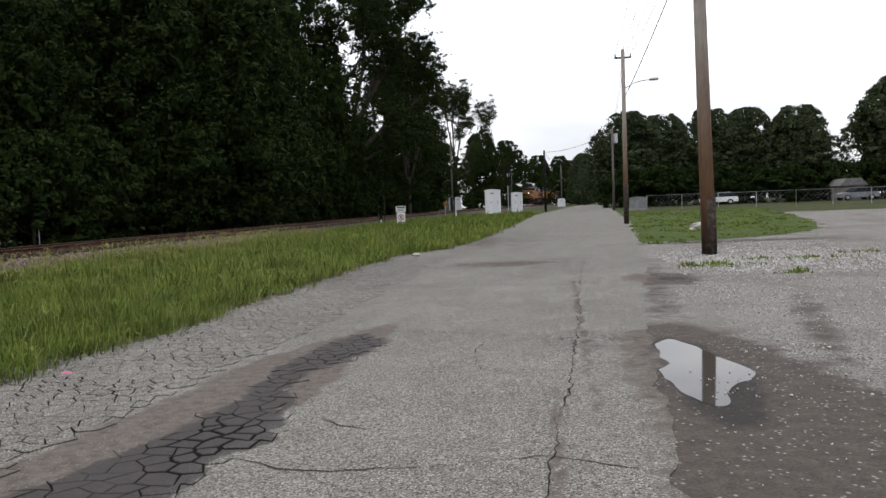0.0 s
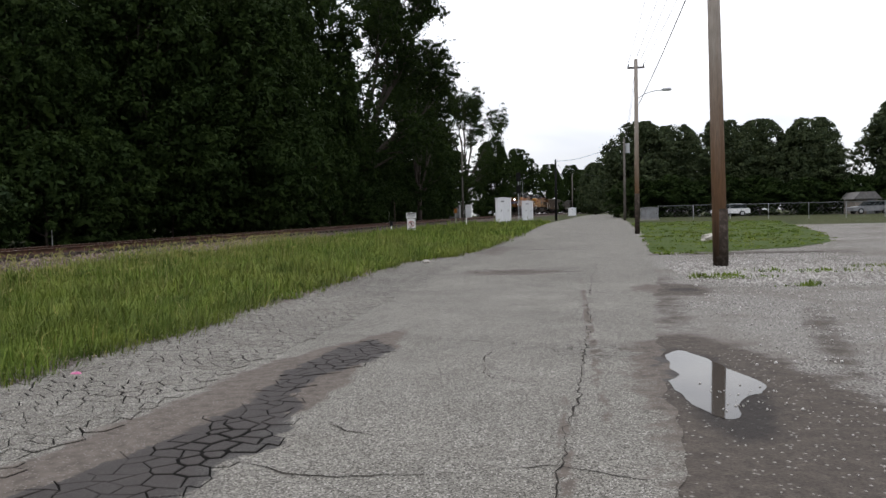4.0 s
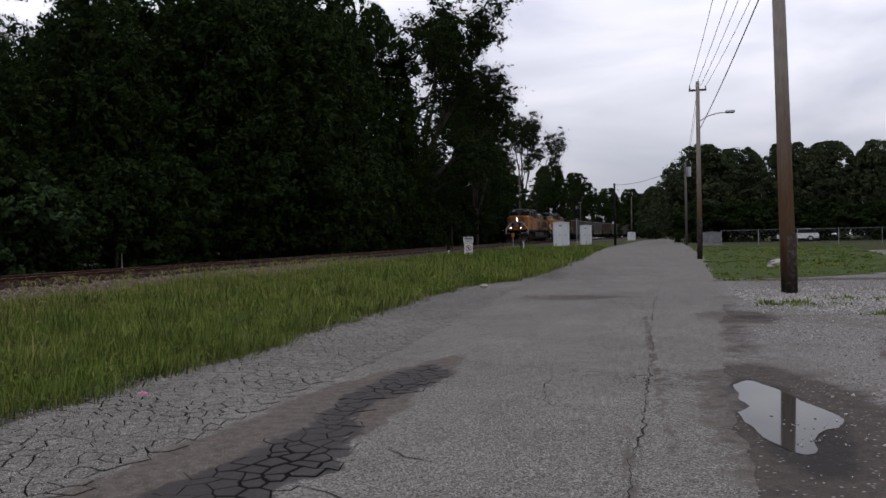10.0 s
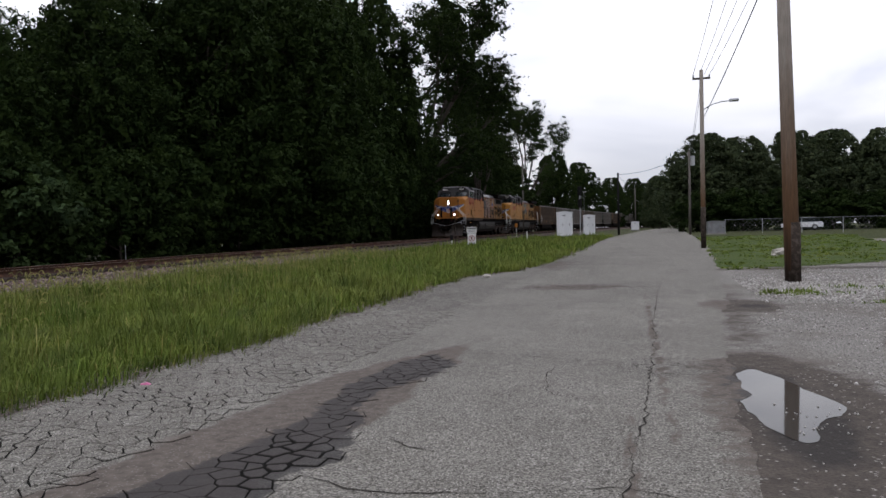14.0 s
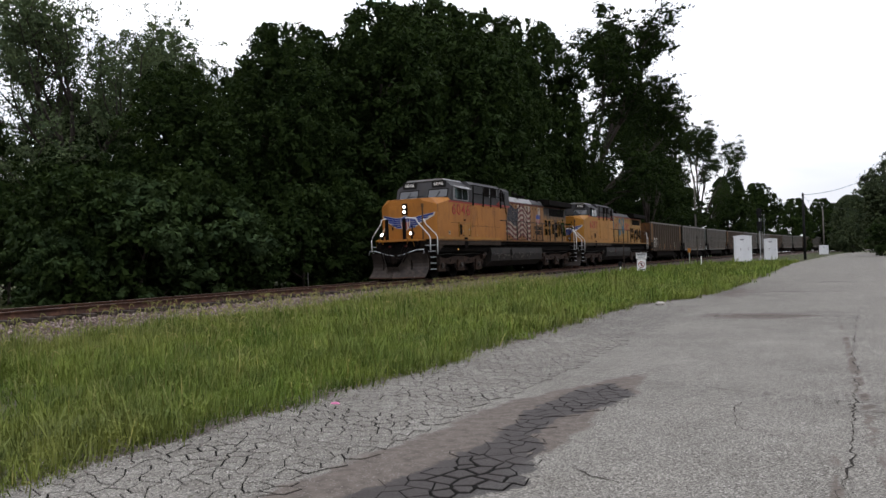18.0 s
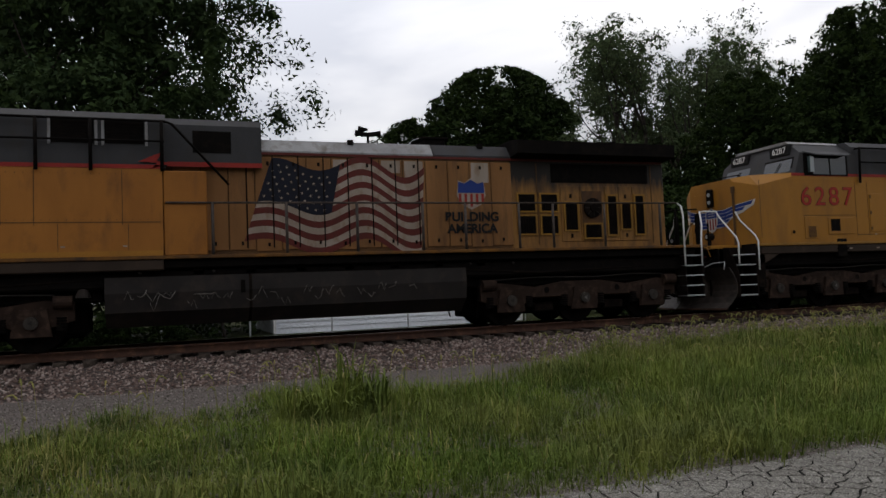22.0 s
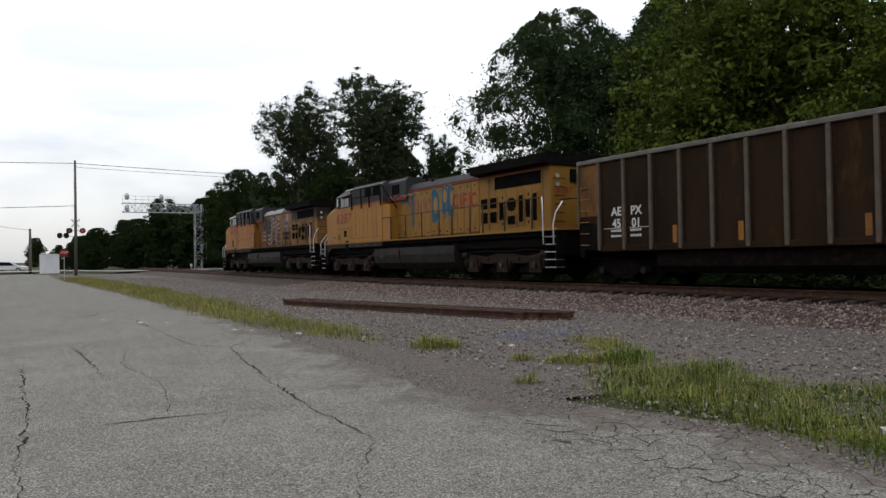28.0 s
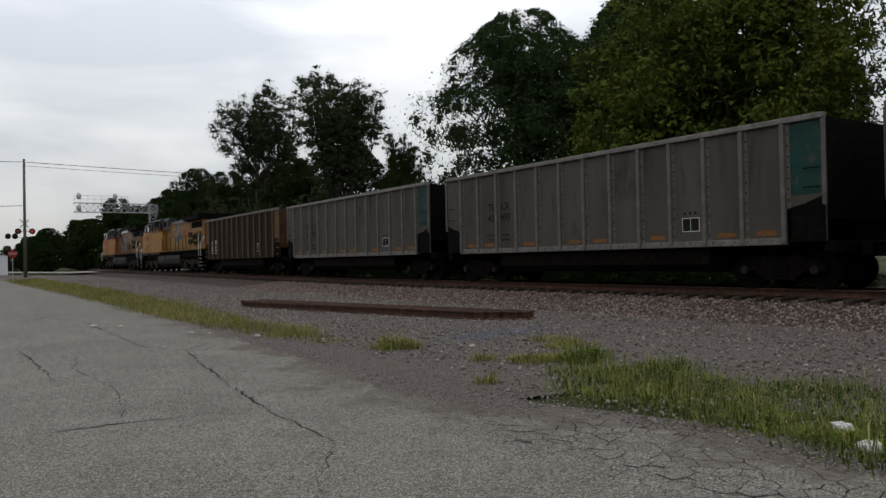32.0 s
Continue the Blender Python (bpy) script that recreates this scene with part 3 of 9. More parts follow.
        return self.add(vs, fs)

    def mesh(self, name, material, smooth=False):
        me = bpy.data.meshes.new(name)
        me.from_pydata(self.v, [], self.f)
        me.materials.append(material)
        if smooth:
            me.polygons.foreach_set("use_smooth", [True] * len(me.polygons))
        me.update()
        return me


def link(name, me, parent=None, label=""):
    ob = new(name, me)
    if parent:
        ob.parent = parent
    return tagged(ob, label)


def part(name, g, material, parent=None, label="", smooth=False):
    return link(name, g.mesh(name, material, smooth), parent, label)


def fast_mesh(name, verts, quads, material, smooth=False):
    """A mesh straight from arrays; all faces have the same number of corners."""
    me = bpy.data.meshes.new(name)
    k = quads.shape[1]
    me.vertices.add(len(verts))
    me.vertices.foreach_set("co", np.asarray(verts, np.float32).ravel())
    me.loops.add(quads.size)
    me.loops.foreach_set("vertex_index", quads.ravel().astype(np.int32))
    me.polygons.add(len(quads))
    me.polygons.foreach_set("loop_start", np.arange(0, quads.size, k, dtype=np.int32))
    me.polygons.foreach_set("loop_total", np.full(len(quads), k, np.int32))
    if smooth:
        me.polygons.foreach_set("use_smooth", np.ones(len(quads), bool))
    me.materials.append(material)
    me.update(calc_edges=True)
    return me


def lettering(name, text, size, material, parent, m, label="", extrude=0.004, width=None, bold=0.0):
    """Raised letters; m places their plane, and their middle sits at its origin."""
    cu = bpy.data.curves.new(name, "FONT")
    cu.body, cu.size, cu.extrude, cu.align_x, cu.align_y = text, size, extrude, "CENTER", "CENTER"
    cu.offset = bold * size
    tmp = bpy.data.objects.new(name, cu)
    me = bpy.data.meshes.new_from_object(tmp)
    bpy.data.objects.remove(tmp)
    if width:
        xs = [v.co.x for v in me.vertices]
        k = width / max(1e-6, max(xs) - min(xs))
        for v in me.vertices:
            v.co.x *= k
    me.transform(m)
    me.materials.clear()
    me.materials.append(material)
    return link(name, me, parent, label)


# side of a vehicle that faces the road: letters read along +y, up is z, they look towards +x
def side_plane(x, y, z):
    return Matrix(((0, 0, 1, x), (1, 0, 0, y), (0, 1, 0, z), (0, 0, 0, 1)))


def smooth01(a, b, x):
    t = np.clip((x - a) / (b - a), 0, 1)
    return t * t * (3 - 2 * t)


# ---------------------------------------------------------------- lie of the land
def rail_z(y):
    return 0.79 + 0.0052 * np.clip(y, -34, 260)


def track_x(y):
    return -17.75 + 0.00035 * np.clip(y - 63, 0, 400) ** 2


def north(y):
    return 0.85 * smooth01(8, 72, y) + 0.0035 * np.clip(y - 72, 0, 100) + 0.25 * smooth01(-70, -100, y)


def land(x, y):
    x, y = np.asarray(x, float), np.asarray(y, float)
    d = x - track_x(y)
    u = smooth01(11.8, 3.6, d)
    return (1 - u) * north(y) + u * (rail_z(y) - 0.55)


def wob(x, y, s, k):
    return noise.noise(Vector((x * s, y * s, k)))
# ---------------------------------------------------------------- structure
def sheet(name, xs, ys, zf, material, label, category="ground"):
    X, Y = np.meshgrid(xs, ys)
    Z = zf(X, Y)
    nx, ny = len(xs), len(ys)
    q = (np.arange(ny - 1)[:, None] * nx + np.arange(nx - 1)[None]).ravel()
    ob = link(name, fast_mesh(name, np.stack([X, Y, Z], -1).reshape(-1, 3), np.stack([q, q + 1, q + nx + 1, q + nx], 1), material, True))
    return tagged(ob, label, category, kind="structure")


def steps(stops):
    out = [stops[0][0]]
    for (a, d), (b, _) in zip(stops, stops[1:]):
        n = max(1, round((b - a) / d))
        out += [a + (b - a) * (i + 1) / n for i in range(n)]
    return np.array(out)


GX = steps([(-2500, 400), (-500, 60), (-120, 8), (-40, 1.2), (-21, 0.6), (-5, 1.2), (20, 6), (120, 60), (500, 400), (2500, 400)])
GY = steps([(-2500, 400), (-500, 60), (-140, 6), (-30, 1.2), (60, 3), (200, 10), (500, 60), (900, 400), (2900, 400)])
sheet("ground", GX, GY, lambda x, y: land(x, y) - 0.03, GROUND, "weedy grass and bare soil on flat land")


def ribbon(name, ys, left, right, cols, lift, material, label, category, masks=None, edge=0.0, seed=0.0):
    """A strip of ground between two edge lines, with ragged edges."""
    v, at = [], {k: [] for k in (masks or {})}
    for y in ys:
        a = left(y) + edge * (wob(0, y, 0.5, seed) + 0.6 * wob(0, y, 2.1, seed + 5))
        b = right(y) + edge * (wob(0, y, 0.5, seed + 9) + 0.6 * wob(0, y, 2.1, seed + 14))
        for i in range(cols + 1):
            v.append((a + (b - a) * i / cols, y))
    v = np.array(v)
    z = land(v[:, 0], v[:, 1]) + lift
    n, k = len(ys), cols + 1
    q = (np.arange(n - 1)[:, None] * k + np.arange(cols)[None]).ravel()
    me = fast_mesh(name, np.column_stack([v, z]), np.stack([q, q + 1, q + k + 1, q + k], 1), material, True)
    for key, fn in (masks or {}).items():
        me.attributes.new(key, "FLOAT", "POINT").data.foreach_set("value", fn(v[:, 0], v[:, 1]).astype(np.float32))
    return tagged(link(name, me), label, category, kind="structure")


def road_left(y):
    return float(np.interp(y, [-110, -78, -45, -23, -15, -11, -8.3, -6.9, -5.2, -3, 24, 27, 32, 40, 66, 130, 230], [-4.6, -4.6, -5.2, -5.8, -5.4, -5.2, -5.0, -5.2, -5.8, -6.0, -6.0, -4.6, -4.0, -3.6, -3.2, -1.0, 3.6]))


def road_right(y):
    return float(np.interp(y, [-110, -10, 0, 5, 12, 20, 30, 42, 70, 130, 230], [3.0, 3.0, 1.2, 0.5, 0.9, 1.7, 2.2, 2.9, 3.8, 5.5, 8.6]))


def blob(x, y, cx, cy, rx, ry, turn=0.0):
    c, s = math.cos(radians(turn)), math.sin(radians(turn))
    u, w = (x - cx) * c + (y - cy) * s, -(x - cx) * s + (y - cy) * c
    return np.exp(-((u / rx) ** 2 + (w / ry) ** 2))


def inside(x, y, ring, soft=0.25):
    """0.5 on the ring's line, 1 well inside it and 0 well outside."""
    hit, far = np.zeros(np.shape(x), bool), np.full(np.shape(x), 1e9)
    for (x0, y0), (x1, y1) in zip(ring, ring[1:] + ring[:1]):
        dx, dy = x1 - x0, y1 - y0
        t = np.clip(((x - x0) * dx + (y - y0) * dy) / (dx * dx + dy * dy), 0, 1)
        far = np.minimum(far, np.hypot(x - x0 - t * dx, y - y0 - t * dy))
        hit ^= ((y0 > y) != (y1 > y)) & (x < (x1 - x0) * (y - y0) / ((y1 - y0) or 1e-9) + x0)
    return np.clip(0.5 + np.where(hit, far, -far) / (2 * soft), 0, 1)


SOAKED = [(-2.42, 9.4), (-2.75, 9.9), (-3.0, 10.2), (-3.2, 9.5), (-3.3, 8.2), (-3.15, 6.9), (-3.2, 5.8), (-3.45, 4.8), (-3.8, 3.4), (-3.6, 2.0), (-2.9, 2.4), (-2.5, 4.4), (-2.55, 5.2), (-2.36, 5.7), (-2.62, 6.6), (-2.85, 7.2), (-2.9, 7.9), (-2.6, 8.6)]
SILTED = [(-2.7, 11.2), (-3.4, 9.6), (-3.85, 8.1), (-3.8, 6.9), (-3.95, 5.9), (-4.0, 5.0), (-4.4, 2.0), (-3.0, 0.5), (-2.7, 4.0), (-2.6, 5.7), (-2.45, 7.6), (-2.6, 8.6), (-2.45, 9.6)]
HOLLOW = [(0.42, 10.2), (0.34, 8.2), (0.40, 6.7), (0.46, 5.6), (0.30, 4.6), (0.5, 2.6), (2.6, 2.0), (2.9, 5.0), (2.2, 7.6), (1.8, 9.4), (1.2, 10.8)]
POOL_RIM = [(0.62, 9.6), (0.50, 8.0), (0.55, 6.7), (0.85, 6.0), (1.3, 6.0), (1.6, 7.0), (1.6, 8.2), (1.3, 9.6), (0.95, 10.1)]


def alligator(x, y):
    left = smooth01(-3.6, -4.2, x) * smooth01(13, 17, y) * smooth01(27, 20, y)
    far = 0.8 * blob(x, y, -1.9, 20.8, 2.2, 1.0) + 0.7 * blob(x, y, -3.4, 31, 1.5, 5)
    south = 0.55 * smooth01(-4.0, -4.8, x) * smooth01(-9.5, -6, y) * smooth01(1, -2, y)
    return np.clip(np.maximum.reduce([left, far, south, 0.6 * blob(x, y, 0.1, 9.8, 0.9, 0.35)]), 0, 1)


def mud(x, y):
    m = [inside(x, y, SILTED), inside(x, y, HOLLOW, 0.6), 0.6 * blob(x, y, 5.5, 27.5, 6, 0.8, 8), 0.45 * blob(x, y, 3.0, 11, 0.4, 5, -12), 0.8 * blob(x, y, 1.6, 16.6, 1.0, 1.4),
         0.55 * blob(x, y, -4.6, -9.6, 1.5, 1.4, -25), 0.46 * blob(x, y, -4.9, -5.8, 0.8, 1.8), 0.55 * blob(x, y, -5.4, -16.5, 0.7, 3), 0.42 * blob(x, y, 1.4, 15, 0.5, 9, -4),
         0.7 * blob(x, y, -2.0, 20.8, 2.2, 1.3), 0.6 * blob(x, y, -3.6, 30, 1.2, 5), 0.80 * blob(x, y, -0.10, 13, 0.08, 10, 1.2), 0.74 * blob(x, y, -0.27, 5.4, 0.08, 3.4, 1.8), 0.45 * blob(x, y, -0.5, -15, 0.3, 14)]
    # silt and loose stone creep over the southern edge of the asphalt
    edge = x - np.interp(y, [-45, -23, -15, -11, -8.3, -6.9, -5.2, -3], [-5.2, -5.8, -5.4, -5.2, -5.0, -5.2, -5.8, -6.0])
    m.append(0.62 * smooth01(1.5, -0.1, edge + 0.25 * np.sin(1.9 * y + 1.3 * x) + 0.2 * np.sin(4.3 * y - 2.1 * x)) * smooth01(-40, -28, y) * smooth01(-1, -4, y))
    return np.clip(np.maximum.reduce(m), 0, 1)


def wet(x, y):
    m = [inside(x, y, SOAKED, 0.22), 0.80 * inside(x, y, POOL_RIM, 0.55), 0.75 * blob(x, y, 6.5, 27.3, 5.0, 0.35, 5), 0.6 * blob(x, y, 1.9, 16.5, 0.6, 0.7)]
    return np.clip(np.maximum.reduce(m), 0, 1)


MASKS = {"alligator": alligator, "mud": mud, "wet": wet}
ROAD_SHEET = ribbon("road", steps([(-112, 1.5), (-30, 0.4), (-12, 0.14), (26, 0.4), (70, 2), (235, 2)]), road_left, road_right, 60, 0.012, ROAD,
       "old pale cracked asphalt road with muddy hollows", "road", MASKS, 0.22)
ribbon("gravel_lot", steps([(-40, 1.5), (-4, 0.2), (22, 0.5), (52, 0.8)]), lambda y: road_right(y) - 0.6, lambda y: 9.0, 60, 0.004, LOT,
       "pale crushed stone parking area with muddy ruts", "gravel lot", MASKS, 0.1, 3.0)
ribbon("gravel_lot", steps([(-40, 1.5), (30, 0.8), (52, 0.8)]), lambda y: 8.9, lambda y: 46.0, 40, 0.002, LOT,
       "pale crushed stone parking area with muddy ruts", "gravel lot", MASKS, 0.0, 3.0)
ribbon("gravel_verge", steps([(-110, 1.0), (-40, 0.5), (12, 0.6), (30, 0.6)]), lambda y: -15.6, lambda y: road_left(y) + 0.5 if y < -7 else -7.6, 30, 0.0, SHOULDER,
       "muddy grey gravel between the road and the track", "gravel", None, 0.3, 7.0)
ribbon("gravel_shoulder", steps([(-9, 0.3), (30, 0.5), (62, 1.0)]), lambda y: road_left(y) - 0.7, lambda y: road_left(y) + 0.25, 6, 0.008, SHOULDER,
       "dark loose gravel along the road's edge", "gravel", None, 0.12, 21.0)
ribbon("grass_plot", steps([(28, 0.5), (33, 1), (62, 1)]), lambda y: road_right(y) + 0.15, lambda y: float(np.interp(y, [28, 30, 33, 40, 62], [4.6, 7.5, 9.8, 11.5, 14.5])), 20, 0.02, LAWN,
       "mown grass plot beside the road", "lawn", None, 0.25, 11.0)


def crack_line(pts, width, seed):
    """An open crack with ragged sides along a line of points."""
    rnd = random.Random(seed)
    path = []
    for (x0, y0), (x1, y1) in zip(pts, pts[1:]):
        n = max(2, int(math.hypot(x1 - x0, y1 - y0) / 0.09))
        for i in range(n):
            t = i / n
            path.append((x0 + (x1 - x0) * t, y0 + (y1 - y0) * t))
    path.append(pts[-1])
    g, rows = Geo(), []
    for i, (x, y) in enumerate(path):
        a, b = path[max(0, i - 1)], path[min(len(path) - 1, i + 1)]
        d = Vector((b[0] - a[0], b[1] - a[1])).normalized()
        nx, ny = -d.y, d.x
        off = 0.05 * wob(x, y, 1.4, seed) + 0.055 * wob(x, y, 6.5, seed + 1) + 0.016 * rnd.uniform(-1, 1)
        w = width * max(0.24, 0.45 + 1.0 * wob(x, y, 0.9, seed + 3) + 0.4 * rnd.uniform(-1, 1)) * min(1, 0.2 + 0.25 * i, 0.2 + 0.25 * (len(path) - 1 - i))
        for s in (-1, 1):
            px, py = x + nx * (off + s * w), y + ny * (off + s * w)
            rows.append((px, py, float(land(px, py)) + 0.0165))
    g.add(rows, [(2 * i, 2 * i + 2, 2 * i + 3, 2 * i + 1) for i in range(len(path) - 1)])
    return tagged(part("road_crack", g, CRACK_DUST), "dark open crack in the asphalt", "crack", "cracks in the road", "structure")


CRACKS = [([(0.3, 24), (0.1, 19.6), (-0.06, 14.1), (-0.08, 11.0), (-0.19, 8.4), (-0.21, 7.2), (-0.26, 6.2), (-0.31, 5.2), (-0.36, 3)], 0.011),
          ([(-3.0, 10.3), (-2.1, 10.35), (-1.0, 10.0), (-0.2, 9.8), (0.6, 9.8)], 0.012), ([(-2.5, 5.2), (-1.9, 5.0), (-1.3, 5.1), (-0.3, 5.4), (0.3, 5.2)], 0.009),
          ([(-1.15, 9.9), (-1.3, 8.9), (-1.1, 8.0), (-0.3, 7.6)], 0.010), ([(-0.3, 9.3), (0.4, 9.2), (0.6, 9.6)], 0.02), ([(-2.2, 6.2), (-1.7, 5.9)], 0.02),
          ([(-3.5, -23.4), (-3.5, -15.7), (-4.0, -14.7), (-3.5, -10.7), (-3.3, -8.7), (-3.3, -7.3), (-3.3, -6.7)], 0.020),
          ([(0.9, -8.7), (-0.7, -8.8), (-1.9, -8.8), (-3.3, -8.7)], 0.018), ([(-3.3, -6.7), (-2.8, -6.0), (-2.6, -5.6), (-2.1, -4.6)], 0.011), ([(-2.6, -5.7), (-1.7, -6.0), (-0.8, -5.7)], 0.009),
          ([(2.5, -27.4), (-1.4, -26.8), (-2.3, -25.0), (-3.4, -27.0), (-3.9, -25.8)], 0.05), ([(-1.5, -16.8), (-1.6, -13.9), (-1.6, -12.2)], 0.024), ([(-0.6, -14.0), (-0.6, -10.3), (-0.5, -8.1), (-0.4, -5.5)], 0.016),
          ([(-1.9, -8.8), (-2.2, -11.0), (-2.0, -13.5), (-2.4, -16.0)], 0.010), ([(-4.0, -14.7), (-4.7, -15.6), (-5.2, -15.2)], 0.018),
          ([(-2.6, 20.9), (-1.0, 20.8), (0.2, 20.9)], 0.06), ([(-4.2, 30), (-2.0, 30.4), (0.8, 30.1)], 0.07), ([(-3.0, 36), (0.5, 36.6), (2.2, 36.2)], 0.08)]
for k, (pts, w) in enumerate(CRACKS):
    crack_line(pts, w, 31 + k)


def pool(name, shore, seed, label):
    """Still water in a hollow; its shore is a smooth ragged line round the given corners."""
    g, ring, n = Geo(), [], len(shore)
    for i in range(n):
        p0, p1, p2, p3 = (Vector(shore[(i + k) % n]) for k in (-1, 0, 1, 2))
        for q in range(8):
            t = q / 8
            p = 0.5 * (2 * p1 + (p2 - p0) * t + (2 * p0 - 5 * p1 + 4 * p2 - p3) * t * t + (3 * p1 - p0 - 3 * p2 + p3) * t ** 3)
            ring.append((p.x + 0.045 * wob(p.x, p.y, 3.0, seed) + 0.02 * wob(p.x, p.y, 11.0, seed), p.y + 0.10 * wob(p.x, p.y, 3.0, seed + 2)))
    z = float(land(shore[0][0], shore[0][1])) + 0.0085
    g.add([(x, y, z) for x, y in reversed(ring)], [tuple(range(len(ring)))])
    return tagged(part(name, g, WATER), label, "puddle", kind="structure")


pool("puddle", [(0.78, 9.4), (1.0, 9.7), (1.22, 9.2), (1.38, 8.5), (1.54, 8.0), (1.42, 7.6), (1.22, 7.4), (1.05, 6.75), (0.9, 6.8), (0.74, 7.3), (0.68, 8.1)], 2.0, "rain puddle reflecting the grey sky")


# ---------------------------------------------------------------- track
def along(y0, y1, d):
    return np.linspace(y0, y1, int(round((y1 - y0) / d)) + 1)


def swept(name, profile, ys, material, label, category, cx=0.0, rough=0.0):
    v = []
    for y in ys:
        x0, z0 = float(track_x(y)) + cx, float(rail_z(y))
        for i, (px, pz) in enumerate(profile):
            e = rough * wob(px * 3, y, 1.6, 4.0) if 0 < i < len(profile) - 1 else 0
            v.append((x0 + px, y, z0 + pz + e))
    n, k = len(ys), len(profile)
    q = (np.arange(n - 1)[:, None] * k + np.arange(k - 1)[None]).ravel()
    return fast_mesh(name, np.array(v), np.stack([q, q + 1, q + k + 1, q + k], 1), material, False)


BALLAST_OUT = [(-4.6, -0.62), (-3.6, -0.50), (-2.6, -0.38), (-1.9, -0.30), (-1.3, -0.27), (-0.7, -0.25), (0, -0.235), (0.7, -0.255), (1.3, -0.285), (1.65, -0.33), (2.2, -0.40), (2.9, -0.47), (3.8, -0.53), (4.6, -0.62)]
tagged(link("ballast", swept("ballast", BALLAST_OUT, np.concatenate([along(-115, 235, 0.5), along(240, 470, 5)]), BALLAST, "", "", 0, 0.035)), "pinkish grey crushed stone ballast under the track", "ballast", kind="structure")
RAIL_OUT = [(-0.037, 0.0), (0.037, 0.0), (0.037, -0.035), (0.010, -0.05), (0.010, -0.15), (0.075, -0.165), (0.075, -0.18), (-0.075, -0.18), (-0.075, -0.165), (-0.010, -0.15), (-0.010, -0.05), (-0.037, -0.035), (-0.037, 0.0)]
for side in (-0.755, 0.755):
    r = tagged(new("rail"), "rusty steel running rail with a polished head", "rail", "running rails", "structure")
    link("rail_web", swept("rail_web", RAIL_OUT, along(-115, 470, 2.5), RUST, "", "", side), r)
    link("rail_head", swept("rail_head", [(0.030, 0.002), (-0.030, 0.002)][::-1], along(-115, 470, 2.5), RAILTOP, "", "", side), r, "polished running surface")
# ---------------------------------------------------------------- plants
def leaf_cloud(rng, centres, radii, per, size, flat=0.8, soft=0.62):
    """Leaf blades scattered through clumps, most of them in the outer shell of each."""
    n = len(centres)
    idx = np.repeat(np.arange(n), per)
    d = rng.normal(size=(len(idx), 3))
    d /= np.linalg.norm(d, axis=1)[:, None]
    r = np.minimum(np.abs(rng.normal(size=len(idx))) * soft + 0.12, 1.15)
    shape = rng.uniform(0.55, 1.45, (n, 3)) * np.array([1, 1, flat])
    p = centres[idx] + d * (r * radii[idx])[:, None] * shape[idx]
    nrm = d * 0.9 + rng.normal(size=d.shape) * 0.34 + np.array([0, 0, 0.42])
    nrm /= np.linalg.norm(nrm, axis=1)[:, None]
    a = np.cross(nrm, rng.normal(size=d.shape))
    a /= np.linalg.norm(a, axis=1)[:, None]
    b = np.cross(nrm, a)
    s = size * rng.uniform(0.55, 1.4, len(idx))[:, None]
    v = np.stack([p - a * s * 0.8 - b * s * 0.5, p - a * s * 0.8 + b * s * 0.5, p + a * s], 1)
    return v.reshape(-1, 3), np.arange(len(idx) * 3).reshape(-1, 3)


def limb_path(rng, p, d, length, n, bend):
    pts = [Vector(p)]
    d = Vector(d).normalized()
    for _ in range(n):
        d = (d + Vector(rng.normal(size=3)) * bend + Vector((0, 0, 0.06))).normalized()
        pts.append(pts[-1] + d * (length / n))
    return pts


